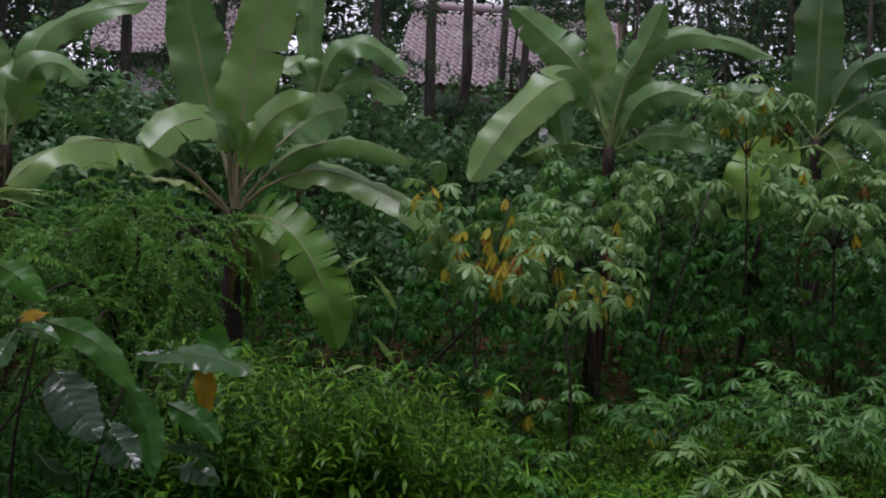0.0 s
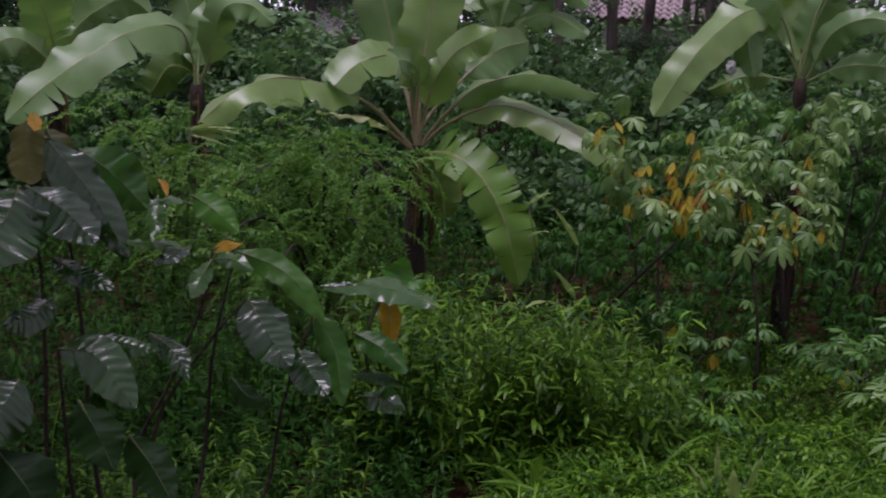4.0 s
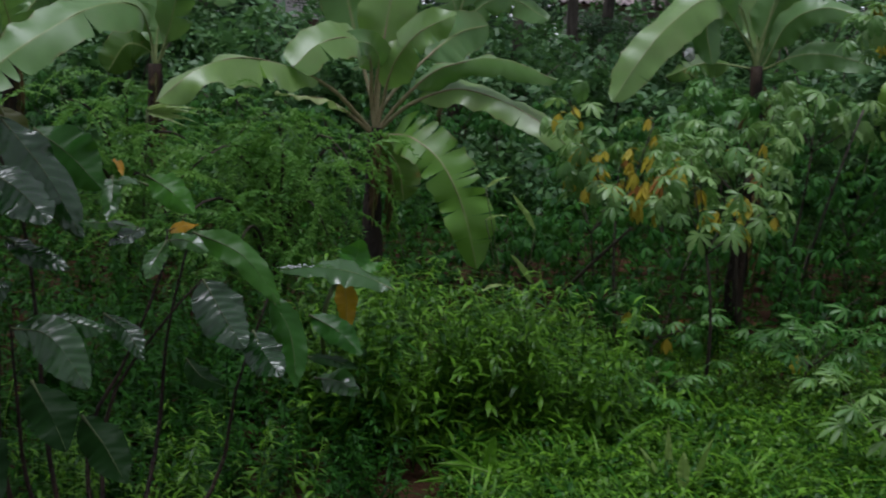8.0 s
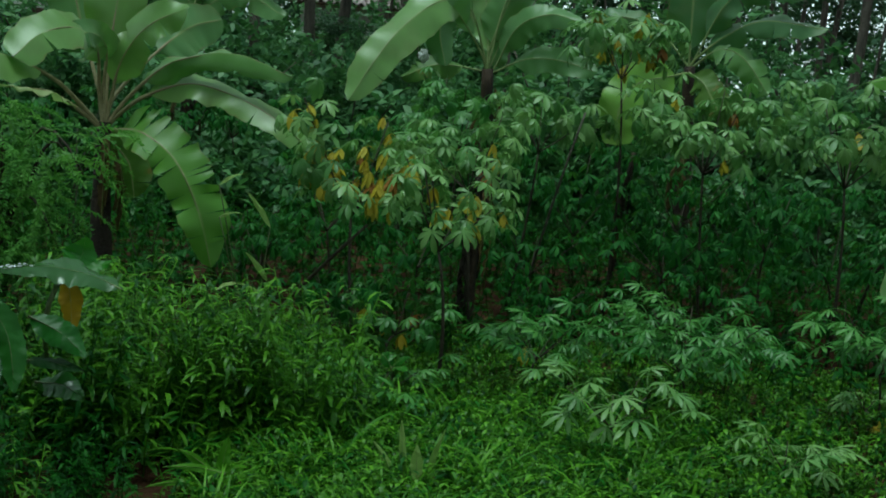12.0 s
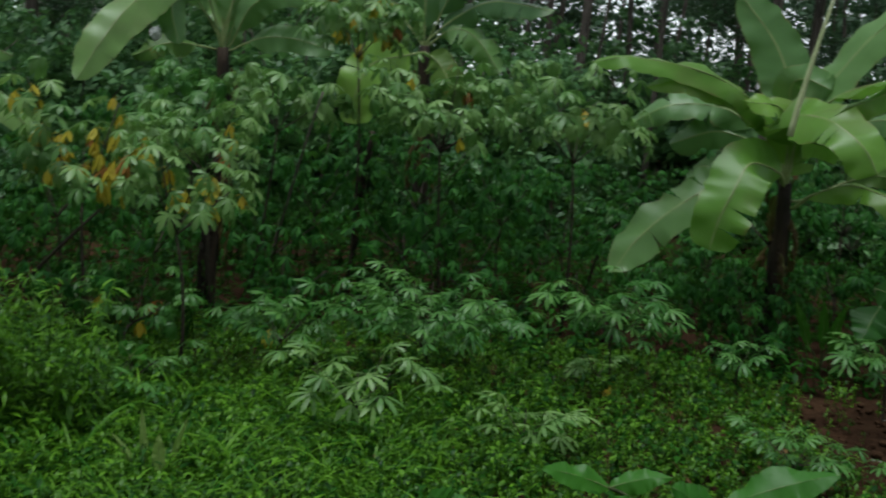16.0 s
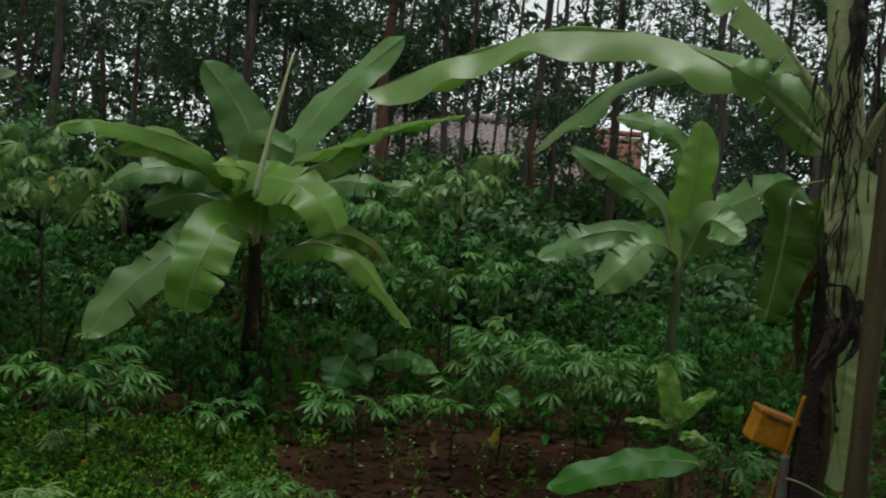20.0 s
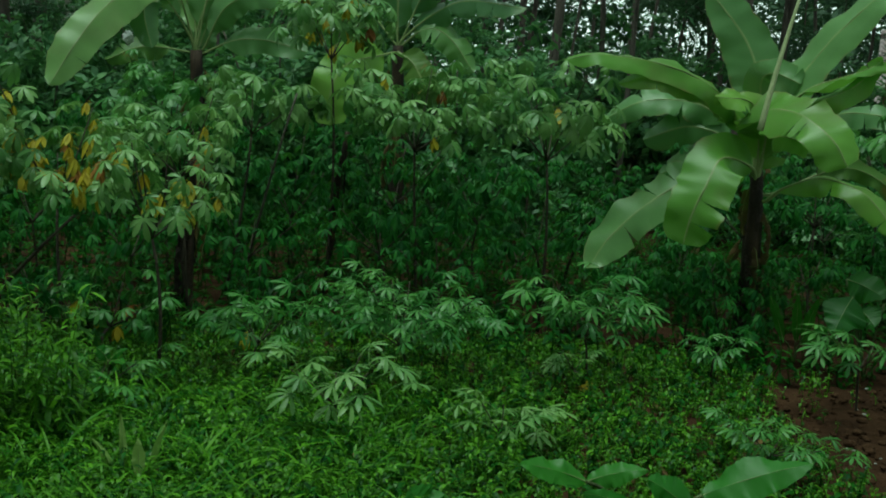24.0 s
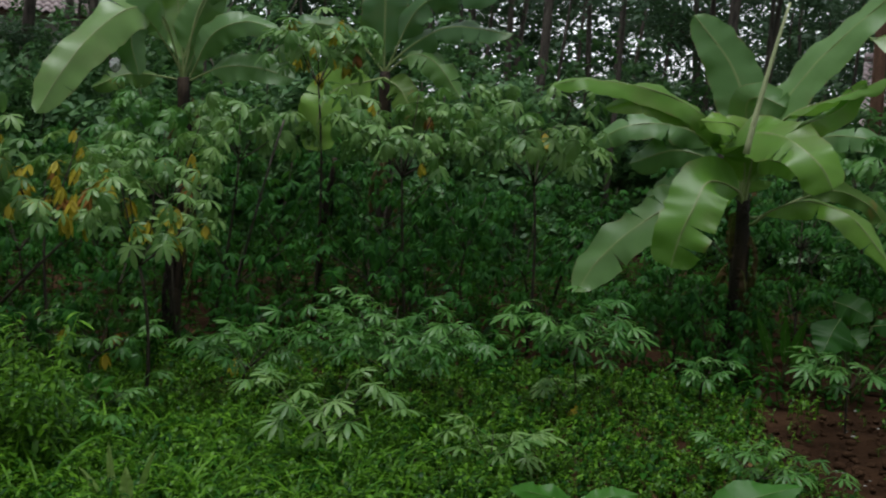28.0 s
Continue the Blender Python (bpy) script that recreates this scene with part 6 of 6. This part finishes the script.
def low_plant(name, label, category, base, leaves, mat, rib=0.004, stalk=0.006, profile="ovate"):
    """A low plant of single leaves, each on its own stalk: (base, tip, width, up)."""
    root = thing(name, base, label, category)
    o = Vector(base)
    for k, (a, b, width, up) in enumerate(leaves):
        va, vb = Vector(a), Vector(b)
        child("stalk", tubes_mesh("stalk", [([p - o for p in bezier(o, o.lerp(va, 0.55) + UP * 0.03, va, 6)], [stalk] * 6)], STEM_GREEN, 5), root)
        blade(root, va, (va + vb) / 2 + UP * 0.012, vb, width, to_cam(a, up), 0.0, 0.3, 0.0, mat, rib, 40 + k, profile, 0.01)
    return root


low_plant("taro_plant", "taro with large soft green leaves in shade", "taro", (2.57, 6.67, 0.00), [
    ((2.46, 6.82, 0.55), (2.63, 6.65, 0.48), 0.20, 0.6), ((2.63, 6.65, 0.45), (2.87, 6.45, 0.49), 0.17, 1.0), ((2.47, 6.71, 0.47), (2.33, 6.55, 0.29), 0.26, 0.3),
    ((2.78, 6.49, 0.45), (2.90, 6.33, 0.44), 0.12, 0.8), ((2.51, 6.70, 0.40), (2.56, 6.57, 0.33), 0.18, 0.4)], LEAF_MID)
low_plant("taro_plant", "small taro with one pale green leaf", "taro", (3.03, 5.83, 0.00), [((3.03, 5.83, 0.43), (3.09, 5.68, 0.36), 0.15, 0.4)], TARO)
low_plant("taro_plant", "small leafy plant with round pale leaves", "taro", (3.85, 4.85, 0.00), [((3.85, 4.85, 0.47), (3.75, 4.80, 0.54), 0.09, 0.5), ((3.85, 4.85, 0.47), (3.83, 4.74, 0.54), 0.10, 0.5)], TARO)
low_plant("taro_plant", "low light green plant with upright leaves", "taro", (-1.33, 5.36, 0.00), [((-1.34, 5.36, 0.15), (-1.39, 5.35, 0.21), 0.07, 0.6), ((-1.33, 5.36, 0.16), (-1.23, 5.29, 0.23), 0.05, 1.2), ((-1.33, 5.36, 0.15), (-1.22, 5.18, 0.19), 0.05, 1.2)], TARO)
low_plant("fern_clump", "light green fern clump at the foot of a banana stem", "fern", (2.27, 6.99, 0.00), [
    ((2.20, 7.01, 0.13), (2.07, 6.94, 0.41), 0.06, 0.3), ((2.27, 6.99, 0.13), (2.22, 6.90, 0.43), 0.06, 0.3), ((2.30, 6.98, 0.14), (2.33, 6.86, 0.42), 0.06, 0.3), ((2.29, 6.98, 0.12), (2.39, 6.74, 0.29), 0.06, 0.5)], TARO)
low_plant("tall_grass_stalk", "tall grass stalk with long pale bent blades", "grass", (-2.05, 5.40, 0.00), [
    ((-2.00, 5.42, 0.73), (-2.10, 5.33, 0.90), 0.03, 0.5), ((-2.23, 5.33, 0.91), (-2.10, 5.33, 0.98), 0.022, 0.8), ((-2.22, 5.33, 0.76), (-2.10, 5.32, 0.79), 0.02, 1.0), ((-2.00, 5.42, 0.47), (-2.08, 5.33, 0.61), 0.03, 0.5), ((-2.01, 5.41, 0.40), (-2.11, 5.32, 0.46), 0.028, 1.0), ((-2.13, 5.37, 0.45), (-2.21, 5.28, 0.41), 0.022, 1.0)], GRASS_PALE, 0.002, 0.003, "lance")
low_plant("tall_grass_stalk", "clump of long upright grass blades", "grass", (-0.95, 4.21, 0.00), [
    ((-0.98, 4.23, 0.03), (-1.00, 4.22, 0.27), 0.03, 0.3), ((-0.91, 4.15, 0.06), (-0.92, 4.15, 0.20), 0.05, 0.4), ((-0.90, 4.25, 0.03), (-0.84, 4.26, 0.24), 0.025, 0.3), ((-1.00, 4.22, 0.02), (-1.10, 4.21, 0.17), 0.03, 0.3)], GRASS_PALE, 0.003, 0.003, "lance")
low_plant("tall_grass_stalk", "broad light grass in the front weeds", "grass", (-1.57, 3.90, 0.00), [
    ((-1.57, 3.92, 0.03), (-1.55, 3.93, 0.20), 0.05, 0.3), ((-1.59, 3.92, 0.05), (-1.68, 3.77, 0.18), 0.035, 0.8), ((-1.57, 3.92, 0.04), (-1.45, 3.87, 0.12), 0.035, 0.8), ((-1.62, 3.90, 0.02), (-1.73, 3.65, 0.07), 0.03, 0.8), ((-1.52, 3.84, 0.09), (-1.68, 3.68, 0.14), 0.03, 0.9)], GRASS, 0.003, 0.003, "lance")
low_plant("fern_clump", "small pale fern on the soil", "fern", (2.50, 4.33, 0.00), [
    ((2.50, 4.33, 0.05), (2.40, 4.38, 0.12), 0.035, 0.5), ((2.50, 4.33, 0.05), (2.47, 4.35, 0.17), 0.035, 0.4), ((2.50, 4.33, 0.05), (2.56, 4.30, 0.17), 0.035, 0.4), ((2.50, 4.33, 0.05), (2.55, 4.19, 0.15), 0.035, 0.6), ((2.50, 4.33, 0.05), (2.37, 4.29, 0.10), 0.03, 0.7)], WEED_LIGHT, 0.002, 0.003, "lance")
low_plant("taro_plant", "low taro with broad smooth green leaves near the path", "taro", (0.93, 4.00, 0.00), [
    ((0.67, 4.16, 0.15), (0.42, 4.09, 0.22), 0.11, 0.9), ((0.67, 4.16, 0.15), (0.88, 4.12, 0.22), 0.10, 0.9), ((1.02, 3.99, 0.12), (0.84, 3.93, 0.25), 0.15, 0.8),
    ((1.04, 3.98, 0.19), (1.41, 3.98, 0.33), 0.16, 1.0), ((1.14, 3.85, 0.12), (1.00, 3.79, 0.20), 0.13, 0.9), ((0.82, 4.03, 0.11), (0.63, 3.97, 0.17), 0.06, 1.0), ((1.12, 3.86, 0.13), (1.21, 3.83, 0.20), 0.10, 0.9)], TARO, 0.003, 0.007)
low_plant("taro_plant", "taro with two broad leaves beside the path", "taro", (0.15, 3.91, 0.00), [
    ((0.14, 3.91, 0.04), (0.04, 3.92, 0.16), 0.17, 0.7), ((0.15, 3.91, 0.04), (0.28, 3.90, 0.13), 0.13, 0.9)], TARO, 0.003, 0.007)
low_plant("small_palm", "small palm with narrow pale arching leaflets", "palm", (-4.40, 5.52, 0.00), [
    ((-4.39, 5.53, 1.11), (-4.11, 5.61, 1.14), 0.035, 1.0), ((-4.39, 5.53, 1.11), (-4.09, 5.63, 1.11), 0.035, 1.0), ((-4.38, 5.53, 1.10), (-4.10, 5.62, 1.06), 0.035, 1.0), ((-4.39, 5.53, 1.10), (-4.15, 5.59, 1.03), 0.035, 1.0), ((-4.39, 5.53, 1.12), (-4.16, 5.58, 1.17), 0.035, 1.0)], GRASS_PALE, 0.002, 0.005, "lance")
# ---- poles, sticks, stump ----
def stick(name, label, category, a, m, b, r0, r1, mat, joints=0):
    root = new(name)
    va = Vector(a)
    root.location = va
    tagged(root, label, category)
    line = [p - va for p in bezier(a, m, b, 25)]
    radii = []
    for k in range(25):
        r = r0 + (r1 - r0) * k / 24
        radii.append(r * (1.12 if joints and k % joints == 0 else 1.0))
    child("shaft", tubes_mesh("shaft", [(line, radii)], mat, 12, 0.03, random.Random(4)), root)
    return root


stick("bamboo_pole", "old brown bamboo pole beside a banana plant", "pole", (3.02, 3.07, -0.10), (3.02, 3.07, 1.35), (3.02, 3.07, 3.20), 0.038, 0.034, BAMBOO, 6)
stick("cut_branch", "thin grey branch leaning in the cassava", "branch", (-1.16, 8.13, -0.00), (-0.92, 7.37, 0.78), (-0.77, 7.29, 1.35), 0.009, 0.006, BARK)
stick("cut_branch", "thin dark branch slanting over the weeds", "branch", (-2.38, 6.45, 0.00), (-1.95, 6.02, 0.43), (-1.69, 6.00, 0.71), 0.012, 0.007, CASSAVA_STEM)
stick("cut_branch", "thin dark branch slanting among shrubs", "branch", (1.02, 8.45, 0.00), (1.09, 8.24, 0.43), (1.19, 8.12, 0.65), 0.012, 0.008, CASSAVA_STEM)

banana("old banana stump wrapped in dry hanging sheaths", (-1.31, 7.02, 0.00), (-1.28, 6.91, 0.91), [], r=0.036, seed=71, dry=12, group="banana stumps", dry_mat=SHRED)
banana("dead banana stem leaning in shade", (-0.62, 8.75, 0.00), (-0.54, 8.61, 1.02), [], r=0.028, seed=72, dry=7, group="banana stumps", dry_mat=SHRED)

# dry shreds that hang from the large plant, and its sheathed stem
SHREDS = thing("dry_leaf_shreds", B5, "dark dry shredded banana leaves hanging in strips", "dead leaves")
_r = random.Random(12)
for _k in range(75):
    _u = _r.random()
    _a = Vector((3.22, 3.54, 2.33)).lerp(Vector((3.23, 3.47, 1.47)), _u) + Vector((_r.uniform(-0.13, 0.13), _r.uniform(-0.05, 0.05), _r.uniform(-0.06, 0.06)))
    _l = _r.uniform(0.15, 0.5)
    _b = _a + Vector((_r.uniform(-0.09, 0.07), _r.uniform(-0.05, 0.03), -_l))
    _m = (_a + _b) / 2 + Vector((_r.uniform(-0.06, 0.06), 0, 0))
    blade(SHREDS, _a, _m, _b, _r.uniform(0.003, 0.015), to_cam(B5, 0.0) + Vector((_r.uniform(-1, 1), 0, 0)), 0.0, 0.8, 0.0, SHRED, 0, 900 + _k, "lance", 0.012, name="shred")
for _k in range(9):
    _a = Vector((3.21, 3.47, 1.25)) + Vector((_r.uniform(-0.10, 0.08), _r.uniform(-0.05, 0.0), _r.uniform(-0.1, 0.1)))
    _b = _a + Vector((_r.uniform(-0.10, -0.02), 0, -_r.uniform(0.15, 0.3)))
    blade(SHREDS, _a, (_a + _b) / 2 + Vector((0.03, -0.03, 0)), _b, _r.uniform(0.03, 0.07), to_cam(B5, 0.0), 0.0, 0.8, 0.2, SHRED, 0, 990 + _k, "lance", 0.02, name="shred")

for _k in range(3):
    _a = Vector((3.22, 3.52, 2.45)) + Vector((0.025 * (_k - 1), 0.02 * _k, 0))
    _b = _a + Vector((-0.03 + 0.02 * _k, 0, -_r.uniform(0.35, 0.5)))
    blade(SHREDS, _a, (_a + _b) / 2 + Vector((0.01, -0.02, 0)), _b, _r.uniform(0.045, 0.075), to_cam(B5, 0.0), 0.0, 0.9, 0.1, SHRED, 0, 1010 + _k, "lance", 0.02, name="shred")

# ---- yellow container, its batten, and a grey bag ----
def bevelled(lo, hi, width, seg=3):
    bm = box(lo, hi)
    bmesh.ops.bevel(bm, geom=bm.edges[:], offset=width, segments=seg, affect="EDGES", profile=0.5)
    return bm


YC = (3.18, 3.72, 0.70)
JC = thing("yellow_container", YC, "worn yellow plastic container tied to a stem", "container")
JC.rotation_euler = (radians(4), radians(17), radians(-18))
part("body", bevelled((-0.085, -0.055, -0.070), (0.072, 0.055, 0.050), 0.010), YELLOW, JC)
part("lid", bevelled((-0.089, -0.059, 0.046), (0.076, 0.059, 0.066), 0.006, 2), YELLOW, JC, "yellow lid with a raised rim")
part("slot", box((-0.06, -0.0625, 0.040), (0.06, -0.0555, 0.047)), TIMBER, JC, "dark narrow slot")
stick("yellow_batten", "yellow painted batten standing under a container", "batten", (3.19, 3.76, 0.18), (3.20, 3.66, 0.58), (3.23, 3.61, 0.85), 0.008, 0.008, YELLOW)
stick("wooden_stake", "weathered grey wooden stake standing by a batten", "stake", (3.20, 3.65, 0.20), (3.20, 3.65, 0.42), (3.20, 3.65, 0.61), 0.024, 0.018, GREY_WOOD)
stick("thin_twig", "thin pale twig caught on a stake", "twig", (3.20, 3.64, 0.52), (3.22, 3.56, 0.52), (3.29, 3.50, 0.48), 0.004, 0.003, RIB)
_bag = bmesh.new()
bmesh.ops.create_icosphere(_bag, subdivisions=3, radius=1.0)
for _v in _bag.verts:
    _n = _v.co.normalized()
    _v.co = Vector((_n.x * 0.04, _n.y * 0.035, _n.z * 0.05)) * (1 + 0.5 * noise.noise(_n * 2.9))
WBG = thing("plastic_bag", (-2.43, 9.94, 1.62), "crumpled white plastic bag caught on a banana leaf", "plastic bag")
part("film", _bag, WHITE, WBG)

# ---- the tilled bed ----
def lump(rng):
    bm = bmesh.new()
    bmesh.ops.create_icosphere(bm, subdivisions=2, radius=1.0)
    off = Vector((rng.uniform(0, 9), rng.uniform(0, 9), rng.uniform(0, 9)))
    V = [v.co * (1 + 0.45 * noise.noise(v.co * 1.4 + off)) for v in bm.verts]
    V = [Vector((v.x, v.y, v.z * 0.6)) for v in V]
    F = [tuple(v.index for v in f.verts) for f in bm.faces]
    bm.free()
    return V, F


_r = random.Random(14)
LUMPS = [lump(_r) for _ in range(6)]
_clods, _stones, _litter = [], [], []
while len(_clods) < 1400:
    _x, _y = _r.uniform(0.9, 4.6), _r.uniform(3.9, 7.0)
    if on_soil(_x, _y):
        _s = 0.005 + 0.024 * _r.random() ** 3
        _clods.append((_r.randrange(6), turn((_x, _y, lift(_x, _y) + 0.3 * _s), _r.uniform(0, 6.28), _r.uniform(-0.4, 0.4), 0, _s)))
while len(_stones) < 48:
    _x, _y = _r.uniform(0.9, 4.6), _r.uniform(3.9, 7.0)
    if on_soil(_x, _y):
        _s = _r.uniform(0.004, 0.011)
        _stones.append((_r.randrange(6), turn((_x, _y, lift(_x, _y) + 0.02), _r.uniform(0, 6.28), 0, 0, _s)))
stuff("soil_clods", "dark brown lumps of tilled earth", "soil", LUMPS, _clods, CLOD)
stuff("pebbles", "small pale pebbles on dark soil", "pebbles", LUMPS, _stones, PEBBLE)
LITTER = [leaflet(0.09, 0.035, _r.uniform(-1.5, 1.5), 0, _r.uniform(-0.2, 0.5), 5) for _ in range(5)]
for _k in range(110):
    _d, _b = _r.uniform(4.2, 7.6), _r.uniform(-12, 40)
    _x, _y = _d * math.sin(radians(_b)), _d * math.cos(radians(_b))
    _litter.append((_r.randrange(5), turn((_x, _y, lift(_x, _y) + 0.03), _r.uniform(0, 6.28), _r.uniform(-0.3, 0.3), _r.uniform(-1, 1), _r.uniform(0.4, 1.0))))
stuff("leaf_litter", "fallen brown leaves on the ground", "leaf litter", LITTER, _litter, BANANA_DRY)
low_plant("dry_leaf", "curled tan dry leaf on the soil", "dry leaf", (2.99, 5.74, 0.00), [((2.98, 5.74, 0.14), (3.02, 5.72, 0.26), 0.04, 0.4), ((3.00, 5.73, 0.14), (2.92, 5.66, 0.20), 0.05, 0.8)], CASSAVA_YELLOW, 0.002, 0.003)
low_plant("dry_leaf", "withered yellow leaf standing in low weeds", "dry leaf", (0.92, 5.94, 0.00), [((0.91, 5.94, 0.02), (0.93, 5.94, 0.09), 0.04, 0.4), ((0.92, 5.94, 0.04), (0.85, 5.85, 0.03), 0.04, 0.8)], CASSAVA_YELLOW, 0.002, 0.003)
